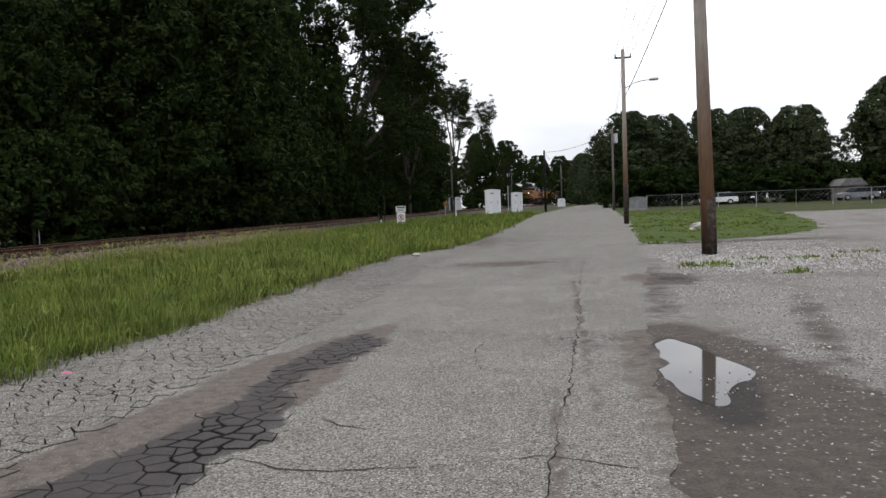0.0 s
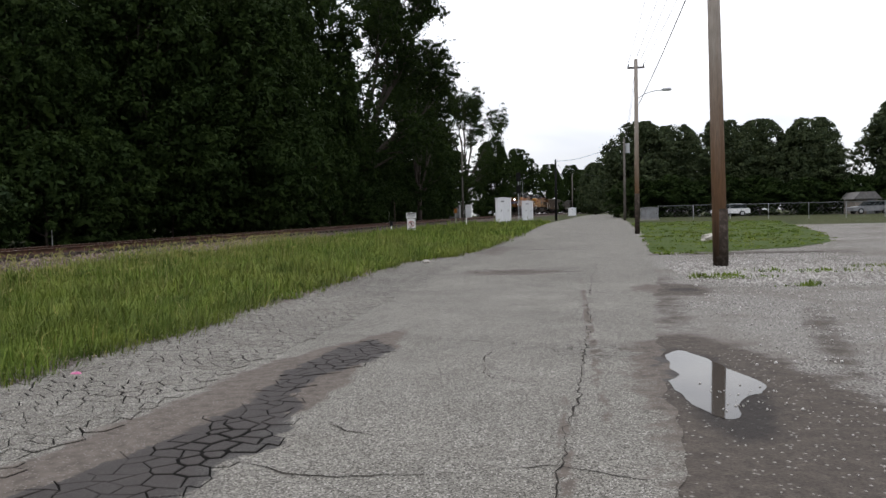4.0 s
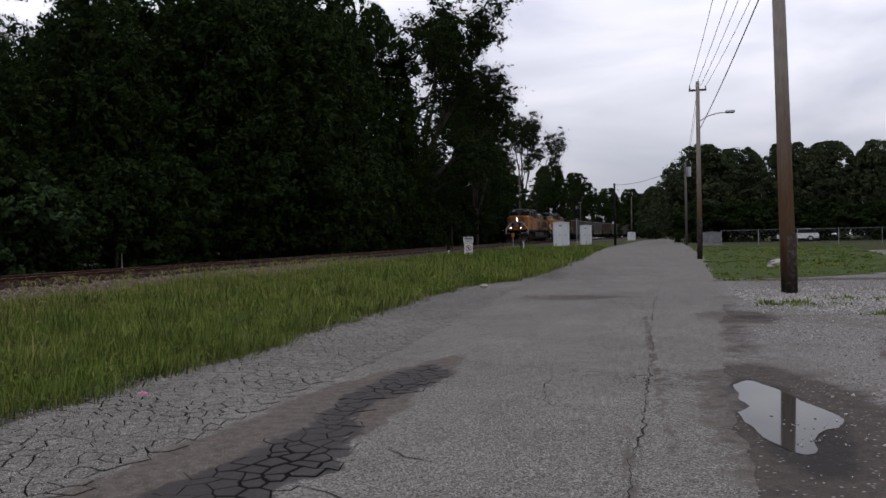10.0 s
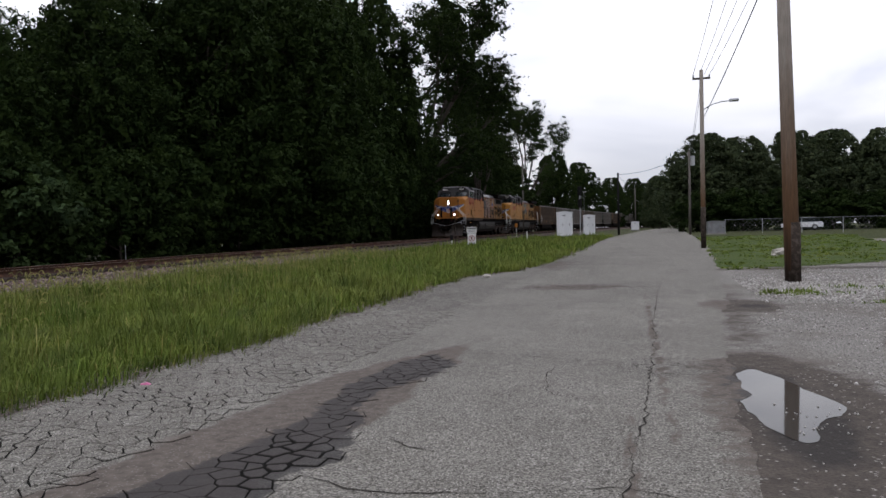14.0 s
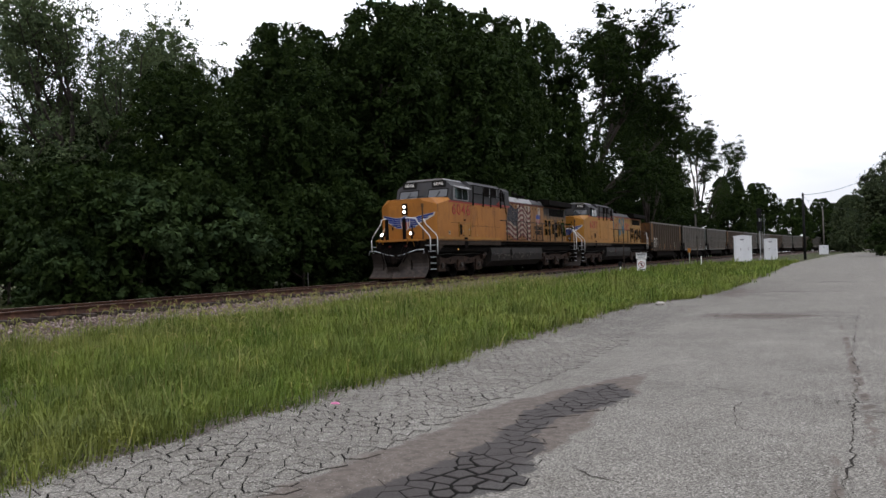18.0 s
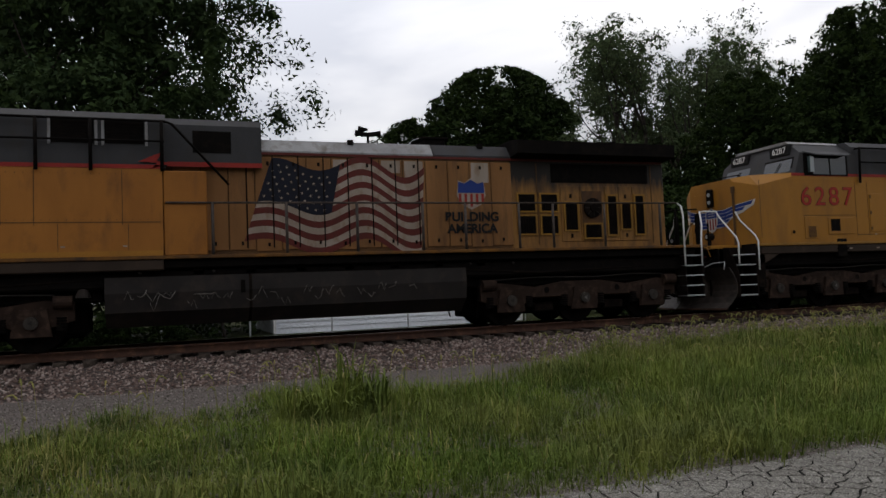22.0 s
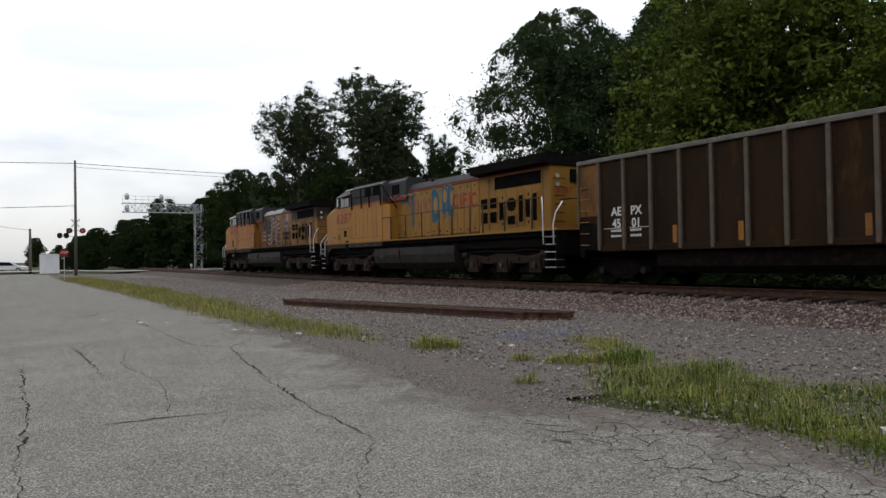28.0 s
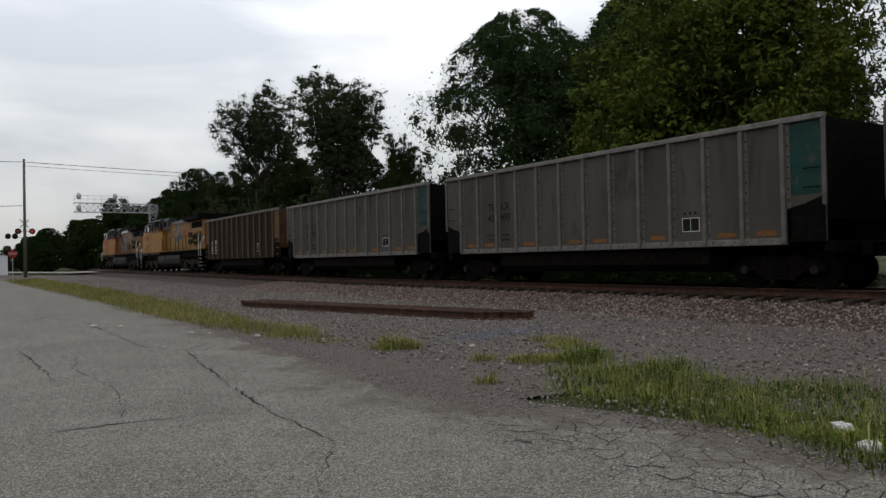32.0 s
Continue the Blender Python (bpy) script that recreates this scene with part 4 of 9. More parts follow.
def tree_kind(seed, height, spread, trunk_clear, leaf, clumps, per, size, limbs=9, sparse=1.0, inner=0, loose=0.12, dome=False):
    """Meshes of one tree, unit by metres: a trunk with limbs, and a crown of leaf clumps with gaps."""
    rng = np.random.default_rng(seed)
    g = Geo()
    r0 = 0.022 * height
    trunk = limb_path(rng, (0, 0, -0.15), (0.03, 0.02, 1), height * 0.8, 9, 0.05)
    g.tube(trunk, r0, 9, r0 * 0.18)
    tips = []
    for i in range(limbs):
        t = trunk_clear + (0.95 - trunk_clear) * (i + 0.5) / limbs
        k = min(8, int(t * 9))
        a = i * 2.4 + rng.uniform(-0.4, 0.4)
        u = (t - trunk_clear) / (1 - trunk_clear)
        reach = spread * (0.95 - 0.75 * abs(u - 0.35) ** 1.3) * rng.uniform(0.75, 1.1)
        path = limb_path(rng, trunk[k], (math.cos(a), math.sin(a), 0.35 + 0.9 * u), reach, 5, 0.16)
        g.tube(path, r0 * (0.5 - 0.3 * u), 6, r0 * 0.06)
        tips += path[2:]
        for _ in range(3):
            q = path[int(rng.integers(2, 5))]
            sub = limb_path(rng, q, (math.cos(a + rng.uniform(-1, 1)), math.sin(a + rng.uniform(-1, 1)), rng.uniform(0, 0.9)), reach * 0.45, 3, 0.2)
            g.tube(sub, r0 * 0.12, 5, r0 * 0.03)
            tips += sub[1:]
    tips += trunk[5:]
    tips = np.array([tuple(p) for p in tips])
    pick = tips[rng.integers(0, len(tips), clumps)]
    off = rng.normal(size=(clumps, 3)) * spread * 0.17 * sparse
    cen = pick + off
    low = trunk_clear * height * 0.72
    cen[:, 2] = np.maximum(cen[:, 2], low + rng.uniform(0, 0.6, clumps))
    cen[:, 2] = np.minimum(cen[:, 2], height * rng.uniform(0.86, 0.97, clumps))
    rad = spread * (0.06 + 0.16 * rng.uniform(0, 1, clumps) ** 1.5) * sparse
    more = int(clumps * 0.5)
    mu, mt = rng.uniform(0.02, 0.97, more), rng.uniform(0, 6.283, more)
    mr = spread * np.sin(math.pi * (0.24 + 0.72 * mu)) ** 0.7 * rng.uniform(0.55, 0.95, more)
    cen = np.concatenate([cen, np.column_stack([mr * np.cos(mt), mr * np.sin(mt), low + mu * (height - low) * 0.96])])
    rad = np.concatenate([rad, spread * rng.uniform(0.07, 0.15, more)])
    v, q = leaf_cloud(rng, cen, rad, per, size)
    if inner:
        # larger leaves added deep in the crown, close to the limbs, to block light
        deep = tips[rng.integers(0, len(tips), inner)] * np.array([0.55, 0.55, 0.94])
        half = inner // 2
        ang, rad2 = rng.uniform(0, 6.283, half), spread * 0.62 * np.sqrt(rng.uniform(0, 1, half))
        deep[:half] = np.column_stack([rad2 * np.cos(ang), rad2 * np.sin(ang), rng.uniform(0.05, 0.62, half) * height])
        deep[half:, 2] = np.clip(deep[half:, 2], low, height * 0.72)
        v2, q2 = leaf_cloud(rng, deep, np.full(inner, spread * 0.22), 70, size * 1.7)
        v, q = np.concatenate([v, v2]), np.concatenate([q, q2 + len(v)])
    lo, hi = low, np.percentile(v[:, 2], 97 if dome else 98.8)
    v[:, 2] = np.where(v[:, 2] > lo, lo + (v[:, 2] - lo) * (height - lo) / (hi - lo), v[:, 2])
    mid = np.repeat(v[:, 2].reshape(-1, 3).mean(1), 3)
    over = np.repeat(rng.uniform(0.0, 0.16, len(v) // 3) * height, 3)
    v[:, 2] -= np.where(mid > height, mid - height + over, 0)
    v[:, :2] *= spread / np.percentile(np.hypot(v[:, 0], v[:, 1]), 98)
    # stray foliage is drawn back to a lobed outline
    c = v.reshape(-1, 3, 3).mean(1)
    u = np.clip((c[:, 2] - low) / (height - low), 0, 1)
    th = np.arctan2(c[:, 1], c[:, 0])
    env = spread * np.sin(math.pi * (0.24 + 0.71 * u)) ** 0.75 * (1 + 0.13 * np.sin(3 * th + 5 * u + seed) + 0.10 * np.sin(5 * th - 9 * u + 2 * seed) + 0.07 * np.sin(11 * u + 2 * th))
    if dome:
        u = u * 0.97
        env = spread * np.sqrt(np.clip(1 - u ** 2.3, 0.003, 1)) * (1 + 0.04 * np.sin(3 * th + 4 * u) + 0.03 * np.sin(7 * th - 6 * u))
    rho = np.hypot(c[:, 0], c[:, 1])
    k = np.where(rho > env, (env * rng.uniform(0.62, 1.04, len(c)) + (rho - env) * loose) / np.maximum(rho, 1e-6), 1.0)
    shift = np.column_stack([c[:, 0] * (k - 1), c[:, 1] * (k - 1), np.zeros(len(c))])
    v = (v.reshape(-1, 3, 3) + shift[:, None, :]).reshape(-1, 3)
    g.v = [(x * 0.8, y * 0.8, z * (0.95 if z > 0 else 1)) for x, y, z in g.v]
    return g.mesh("trunk", BARK, True), fast_mesh("crown", v, q, leaf)


def fork_tree(seed, height, spread, leaf, per, size, lean=(0.0, 0.0), fork=0.28, clump=0.8):
    """A tree whose trunk forks low into limbs that rise and divide again, with foliage along the outer wood and sky between."""
    rng = np.random.default_rng(seed)
    g, r0, tips = Geo(), 0.020 * height, []
    trunk = limb_path(rng, (0, 0, -0.15), (0.02, 0.0, 1), height * fork, 4, 0.03)
    g.tube(trunk, r0, 10, r0 * 0.8)

    def grow(p, d, length, r, level):
        path = limb_path(rng, p, d, length, 4, 0.10)
        g.tube(path, r, 7 if level < 2 else 5, r * 0.55)
        if level >= 1:
            tips.extend((q, level) for q in path[2:])
        if level == 3:
            return
        d = path[-1] - path[-2]
        for k in range(3 if level < 2 else 2):
            side = Vector(rng.normal(size=3)) * (0.50 + 0.08 * level)
            side.z = abs(side.z) * 0.25 - 0.12 * level * (k == 0)
            q = path[-1] if k < 2 else path[2]
            grow(q, d.normalized() + side, length * rng.uniform(0.58, 0.78), r * 0.52, level + 1)
    for k in range(5):
        a = 1.2566 * k + rng.uniform(-0.3, 0.3)
        out = 0.30 + 0.34 * (k % 2) + rng.uniform(-0.06, 0.06)
        grow(trunk[-1 - (k % 2)], (math.cos(a) * out + lean[0], math.sin(a) * out + lean[1], 1.0), height * 0.27, r0 * 0.55, 0)
    for k in range(4):
        a = 1.57 * k + 0.6
        grow(trunk[3], (math.cos(a) + lean[0], math.sin(a) + lean[1], 0.35), height * 0.20, r0 * 0.3, 1)
    cen = np.array([tuple(q) for q, lv in tips for _ in range(1 if lv < 2 else 2)])
    cen = cen + rng.normal(size=cen.shape) * clump * 0.55
    top = np.percentile(cen[:, 2], 99) + clump * 0.8
    wide = np.percentile(np.hypot(cen[:, 0] - lean[0] * height * 0.3, cen[:, 1] - lean[1] * height * 0.3), 95) + clump * 0.7
    fit = np.array([spread / wide, spread / wide, height / top])
    v, q = leaf_cloud(rng, cen * fit, rng.uniform(0.5, 1.25, len(cen)) * clump, per, size, 0.72, 0.5)
    g.v = [(x * fit[0], y * fit[1], z * fit[2]) for x, y, z in g.v]
    return g.mesh("trunk", BARK, True), fast_mesh("crown", v, q, leaf)


KINDS = {
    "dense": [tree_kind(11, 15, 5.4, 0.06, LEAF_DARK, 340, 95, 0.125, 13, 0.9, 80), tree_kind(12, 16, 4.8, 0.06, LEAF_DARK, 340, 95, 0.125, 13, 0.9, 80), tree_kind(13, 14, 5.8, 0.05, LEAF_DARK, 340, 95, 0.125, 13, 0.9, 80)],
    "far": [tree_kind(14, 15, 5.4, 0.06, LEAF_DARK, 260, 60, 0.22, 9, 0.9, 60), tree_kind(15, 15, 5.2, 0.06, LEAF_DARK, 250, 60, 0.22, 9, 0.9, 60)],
    "grove": [tree_kind(17, 14, 6.0, 0.10, LEAF_FAR, 420, 70, 0.19, 12, 0.85, 80, 0.08), tree_kind(18, 14, 5.6, 0.10, LEAF_FAR, 420, 70, 0.19, 12, 0.85, 80, 0.08), tree_kind(19, 14, 6.4, 0.12, LEAF_FAR, 400, 70, 0.19, 12, 0.9, 80, 0.10)],
    "dome": [tree_kind(16, 15, 6.2, 0.05, LEAF_DARK, 620, 95, 0.12, 22, 0.75, 160, 0.0, True)],
    "maple": [tree_kind(21, 16, 8.0, 0.12, LEAF_MID, 480, 180, 0.096, 18, 0.80, 260), tree_kind(22, 16, 7.5, 0.12, LEAF_MID, 480, 180, 0.096, 18, 0.80, 260)],
    "pale": [tree_kind(31, 16, 7.5, 0.06, LEAF_PALE, 480, 180, 0.092, 18, 0.80, 240)],
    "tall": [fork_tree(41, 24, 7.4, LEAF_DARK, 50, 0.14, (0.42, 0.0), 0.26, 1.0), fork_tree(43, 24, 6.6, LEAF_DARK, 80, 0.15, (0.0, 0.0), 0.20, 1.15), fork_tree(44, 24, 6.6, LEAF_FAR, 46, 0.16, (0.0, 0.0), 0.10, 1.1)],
    "thin": [fork_tree(51, 16, 5.8, LEAF_GREY, 46, 0.085, (0, 0), 0.30, 0.75), tree_kind(52, 17, 4.6, 0.16, LEAF_DARK, 200, 85, 0.20, 14, 0.6)],
    "bush": [tree_kind(61, 4.2, 2.4, 0.03, LEAF_DARK, 100, 60, 0.10, 7, 1.0, 14), tree_kind(62, 3.6, 2.4, 0.03, LEAF_MID, 100, 60, 0.10, 7, 1.0, 14), tree_kind(63, 4.5, 2.5, 0.03, LEAF_DARK, 100, 60, 0.10, 7, 1.0, 14)],
}
TALL = {"dense": (15, 16, 14), "far": (15, 15), "dome": (15,), "grove": (14, 14, 14), "maple": (16, 16), "pale": (16,), "tall": (24, 24, 24), "thin": (16, 17), "bush": (4.2, 3.6, 4.5)}
WORDS = {"dense": ("dark dense broadleaf tree beside the railway", "tree"), "grove": ("round-crowned tree behind the lot with leaves paled for haze", "tree"), "dome": ("dark dome-shaped broadleaf tree behind the houses", "tree"), "maple": ("large green maple tree with a full crown", "tree"), "pale": ("broad tree with yellowing pale green leaves", "tree"),
         "tall": ("tall old cottonwood with open gaps in its crown", "tree"), "thin": ("slender tree with a thin airy crown", "tree"), "bush": ("wild leafy bush beside the track", "bush")}


def plant(kind, x, y, height, turn=0.0, which=0, wide=1.0):
    words = WORDS[kind]
    if kind == "dense" and (x > 30 or abs(y) > 112):
        kind = "far"
    trunk, crown = KINDS[kind][which % len(KINDS[kind])]
    k = height / TALL[kind][which % len(TALL[kind])]
    t = new("bush" if kind == "bush" else "tree")
    t.matrix_basis = pose(x, y, float(land(x, y)) - 0.05, 0, 0, turn)
    for name, me in (("trunk", trunk), ("crown", crown)):
        o = link(name, me, t)
        o.scale = (k * wide, k * wide, k)
    return tagged(t, *words, group="bushes by the track" if kind == "bush" else "trees")


TREES = [
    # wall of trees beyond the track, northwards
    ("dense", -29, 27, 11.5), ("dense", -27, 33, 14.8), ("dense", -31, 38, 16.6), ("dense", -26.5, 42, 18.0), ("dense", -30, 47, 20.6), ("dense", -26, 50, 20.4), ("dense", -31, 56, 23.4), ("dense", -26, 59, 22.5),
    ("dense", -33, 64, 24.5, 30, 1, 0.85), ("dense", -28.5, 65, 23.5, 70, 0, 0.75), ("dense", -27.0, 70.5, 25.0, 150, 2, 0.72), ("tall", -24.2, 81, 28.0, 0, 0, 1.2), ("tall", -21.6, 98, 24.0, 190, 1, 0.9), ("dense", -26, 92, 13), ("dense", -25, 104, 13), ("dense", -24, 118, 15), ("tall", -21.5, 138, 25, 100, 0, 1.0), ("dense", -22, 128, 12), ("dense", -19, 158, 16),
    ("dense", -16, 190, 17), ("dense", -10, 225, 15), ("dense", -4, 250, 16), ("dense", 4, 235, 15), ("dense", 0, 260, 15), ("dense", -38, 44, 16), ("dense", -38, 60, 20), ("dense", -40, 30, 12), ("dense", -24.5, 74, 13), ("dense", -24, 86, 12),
    # behind the white house and southwards
    ("thin", -36, 26, 16.8, 0, 0, 1.0), ("thin", -38.5, 33, 17.2, 130, 0, 0.95), ("dome", -52, 24.2, 18.0, 0, 0, 1.2), ("dense", -52, 14.5, 12.4, 60, 1, 1.15), ("dense", -58, 20, 15.5, 160, 0, 1.1), ("dense", -62, 11, 14.2), ("dense", -56, 31, 13), ("dense", -62, 2, 10), ("dense", -58, 15, 13.2, 20, 0),
    ("maple", -37, -3.7, 21, 0, 0, 1.02), ("maple", -46, -14.5, 15.6, 80, 1), ("pale", -34.8, -24.4, 20, 0, 0, 1.0), ("maple", -38, -32, 17, 40, 1), ("maple", -46, -40, 21.5, 120, 1, 0.9), ("maple", -35.0, -42, 18.7, 160, 0, 0.92), ("maple", -38.5, 2.2, 9, 40, 1, 0.75), ("dense", -47, -10, 12.5, 90, 0), ("dense", -46, -26, 14, 30, 1),
    ("tall", -30.1, -60.6, 18.2, 0, 2, 1.12), ("tall", -27.4, -75.5, 19.4, 120, 2, 0.98), ("dense", -33.5, -66, 12.5, 10, 0, 1.0), ("dense", -30, -69, 11.5, 10, 2, 0.9), ("dense", -32, -77, 12.0, 90, 1, 1.0), ("tall", -31.3, -53.2, 11.7, 200, 1, 0.62), ("dense", -30, -72, 11), ("dense", -28, -88, 12), ("dense", -34, -58, 9.5), ("dense", -29, -104, 14), ("dense", -33, -126, 13), ("dense", -25, -140, 12.5), ("dense", -22, -165, 10), ("dense", -18, -190, 8.5),
    ("dense", -33, -112, 13), ("dense", -30, -130, 12), ("dense", -36, -94, 13), ("dense", -8, -230, 8), ("dense", 4, -240, 8), ("dense", -30, -50, 8, 0, 2),
    ("dense", -8.9, -150, 4.5), ("dense", -13.6, -152, 6.4, 20, 0, 1.2), ("dense", -17.6, -172, 8.6, 70, 1, 1.3), ("dense", -13.0, -131, 4.6, 70, 1, 1.2), ("dense", -9.5, -128, 4.5), ("dense", -13.5, -168, 6.8), ("dense", -22.2, -149, 9.4, 0, 0, 1.3), ("dense", -22.5, -165, 9.6, 50, 1, 1.3), ("dense", -29.5, -163, 12.1, 0, 2, 1.2), ("dense", -29.2, -148, 11.9, 90, 0, 1.2), ("dense", -28.5, -129, 10.2, 30, 1, 1.2), ("dense", -37.3, -161, 14.4, 0, 0, 1.2), ("dense", -36.4, -146, 14.9, 0, 1, 1.2),
    ("dense", -31.1, -117, 12.0, 200, 2, 1.2), ("dense", -45.3, -159, 16.0), ("dense", -43.7, -144, 14.6), ("dense", -37, -115, 12.6, 15, 0, 1.2), ("dense", -51.1, -142, 16), ("dense", -43, -113, 13.5, 100, 1, 1.2),
    # east of the road
    ("grove", 7.5, 106, 13, 0, 2), ("grove", 13, 112, 13, 70, 0), ("grove", 18, 104, 12.5), ("grove", 24, 110, 13), ("grove", 29, 105, 12.5), ("grove", 34, 116, 9.5, 50, 0), ("grove", 41, 104, 15.5), ("grove", 44, 110, 13, 120, 1), ("grove", 50, 112, 11), ("thin", 60, 110, 15, 30, 0), ("grove", 56, 126, 9.5), ("grove", 66, 116, 11), ("grove", 6, 150, 10), ("grove", 3, 190, 13, 40, 1),
]
for i, (kind, x, y, h, *more) in enumerate(TREES):
    turn, which, wide = (more + [0, 0, 1.0][len(more):]) if more else ((i * 67) % 360, i, 1.0)
    plant(kind, x, y, h, turn, which, wide)
rb = random.Random(5)
for i in range(46):
    y = 19 + i * 2.2 + rb.uniform(-0.8, 0.8)
    plant("bush", float(track_x(y)) - 6.0 - rb.uniform(0, 2.5), y, rb.uniform(2.8, 5.4) + 0.02 * y, rb.uniform(0, 360), 2 * (i % 2))
for i in range(26):
    y = -104 + i * 3.3 + rb.uniform(-1, 1)
    plant("bush", -30.5 - rb.uniform(0, 5), y, rb.uniform(2.6, 5.0), rb.uniform(0, 360), i)
for x, y, h in ((-24.8, 21, 5.0), (-25.5, 18.5, 3.2), (-24.2, 24.5, 4.6), (-27.5, 22, 5.6), (-28.5, 21.0, 5.8), (-28, 25.5, 6.4), (-36, 6, 3.2), (-36, -12, 3.4), (-32, 24.0, 7.0), (-34.5, 24.5, 8.0), (-34, 21.4, 5.2), (-44, 29.5, 6.0), (-30.8, 2.4, 4.6), (-32.5, 0.2, 5.4), (-31, -2.6, 4.8), (-33.5, -5.5, 5.6), (-31.5, -8.5, 4.8)):
    plant("bush", x, y, h, x * 40, 1 if -27 < x < -24 else 2)
for i in range(24):
    plant("bush", 6.5 + i * 2.6, 101 + 5 * (i % 2), rb.uniform(4.0, 6.0), i * 77, 2, 1.5)
# low bushes added beyond the track so the view under the train stays dark
for i in range(30):
    plant("bush", -25.2 - rb.uniform(0, 1.2), -76 + i * 2.1, rb.uniform(1.5, 2.6), i * 53, 2, 1.3)
# a lower row nearer the track, added to darken the same gap
for i in range(22):
    plant("bush", -23.6 - rb.uniform(0, 0.8), -34 + i * 1.65 + rb.uniform(-0.4, 0.4), rb.uniform(0.9, 1.5), i * 71, 0, 1.5)
# unseen trees added east and south-east of the lot to block low sky light
for i in range(25):
    plant("dense", 44 + 3 * math.sin(i * 1.7) + (0.02 * (i - 12) ** 2), -96 + 7.0 * i, rb.uniform(14.5, 17.5), i * 61, i, 1.25)


def grass_field(name, n, area, height, material, label, seed, keep=None, lean=0.45, width=0.010, tuft=14, loose=0.09):
    """Blades of grass in tussocks of uneven height; each blade leans out of its tussock and bends over to its tip."""
    rng = np.random.default_rng(seed)
    k = max(1, n // tuft)
    cx, cy = rng.uniform(area[0], area[1], k), rng.uniform(area[2], area[3], k)
    if keep is not None:
        ok = keep(cx, cy, rng.uniform(0, 1, k))
        cx, cy = cx[ok], cy[ok]
    k = len(cx)
    low = np.array([0.5 + 0.5 * noise.noise(Vector((a * 0.45, b * 0.45, 1.0))) + 0.35 * noise.noise(Vector((a * 1.7, b * 1.7, seed))) for a, b in zip(cx, cy)])
    ch = height * np.clip(0.25 + 1.15 * low, 0.2, 1.6) * np.exp(rng.normal(0, 0.28, k))
    ch = ch * np.interp(cy, [-9, -3, 4, 11], [0.34, 0.46, 0.82, 1.0]) if height > 0.3 else ch
    i = rng.integers(0, k, k * tuft) if k else np.zeros(0, int)
    n = len(i)
    off = rng.normal(0, loose, (n, 2))
    p = np.stack([cx[i], cy[i]], 1) + off
    h = ch[i] * rng.uniform(0.35, 1.12, n)
    d = off / loose * 0.55 + rng.normal(0, 0.8, (n, 2)) + np.array([0.25, 0.10])
    d /= np.linalg.norm(d, axis=1)[:, None] + 1e-6
    s = np.stack([-d[:, 1], d[:, 0]], 1) * (width * rng.uniform(0.5, 1.6, n))[:, None]
    bow = rng.uniform(0, 1, n) ** 1.6
    b = lean * (0.15 + 1.5 * bow) * h
    z = land(p[:, 0], p[:, 1]) - 0.02
    m, e = p + d * (b * 0.38)[:, None], p + d * b[:, None]
    v = np.zeros((n, 5, 3))
    v[:, 0, :2], v[:, 1, :2] = p - s, p + s
    v[:, 2, :2], v[:, 3, :2] = m + s * 0.8, m - s * 0.8
    v[:, 4, :2] = e
    v[:, 0, 2] = v[:, 1, 2] = z
    v[:, 2, 2] = v[:, 3, 2] = z + h * (0.72 - 0.10 * bow)
    v[:, 4, 2] = z + h * (1 - 0.55 * bow * min(1.0, lean * 1.4))
    q = np.arange(n)[:, None] * 5
    tri = np.concatenate([q + [0, 1, 2], q + [0, 2, 3], q + [3, 2, 4]], 1).reshape(-1, 3)
    return tagged(link(name, fast_mesh(name, v.reshape(-1, 3), tri, material)), label, "grass", kind="stuff")


def seed_heads(name, n, area, height, label, seed, keep):
    """Wiry stalks that carry a drooping bristly head."""
    rng = np.random.default_rng(seed)
    g = Geo()
    x, y = rng.uniform(area[0], area[1], n), rng.uniform(area[2], area[3], n)
    ok = keep(x, y, rng.uniform(0, 1, n))
    for a, b in zip(x[ok], y[ok]):
        h, t = height * rng.uniform(0.6, 1.15), rng.uniform(0, 6.283)
        dx, dy = math.cos(t), math.sin(t)
        z = float(land(a, b))
        r = rng.uniform(0.10, 0.22) * h
        pts = [(a, b, z), (a + dx * r * 0.25, b + dy * r * 0.25, z + h * 0.6), (a + dx * r * 0.6, b + dy * r * 0.6, z + h * 0.9)]
        g.tube(pts, 0.0035, 3, 0.0028, False)
        g.tube([pts[-1], (a + dx * r, b + dy * r, z + h), (a + dx * (r + 0.05), b + dy * (r + 0.05), z + h * 0.985), (a + dx * (r + 0.09), b + dy * (r + 0.09), z + h * 0.93)], 0.011, 4, 0.005)
    return tagged(part(name, g, GRASS_DRY), label, "grass", kind="stuff")


def verge(x, y, u):
    e = np.array([road_left(b) for b in y]) + 0.04 - 0.16 * np.sin(y * 1.3) * np.sin(y * 0.37) - 0.08 * np.sin(y * 4.1)
    e = np.where(y < -2, np.minimum(e, np.interp(y, [-8.4, -7.3, -5.9, -3.9, -2], [-7.4, -6.4, -6.5, -6.25, -5.95])), e)
    inner = np.interp(y, [-8.5, -5.6, -4.5, -3.3, -2, -0.65, 1, 2.2, 3.8, 6, 9, 12, 70], [-8.9, -9.1, -9.4, -9.9, -10.3, -11.2, -11.6, -12.4, -11.3, -12.2, -14.2, -14.9, -15.0]) + 0.3 * np.sin(y * 2.7) + 0.2 * np.sin(y * 6.1)
    inner = inner + 0.00035 * np.clip(y - 63, 0, 400) ** 2
    edge = np.minimum(smooth01(0, 0.25, e - x), smooth01(0, 0.9, x - inner))
    return (u < edge) & (y > -8.2 + 0.5 * np.sin(x * 2))


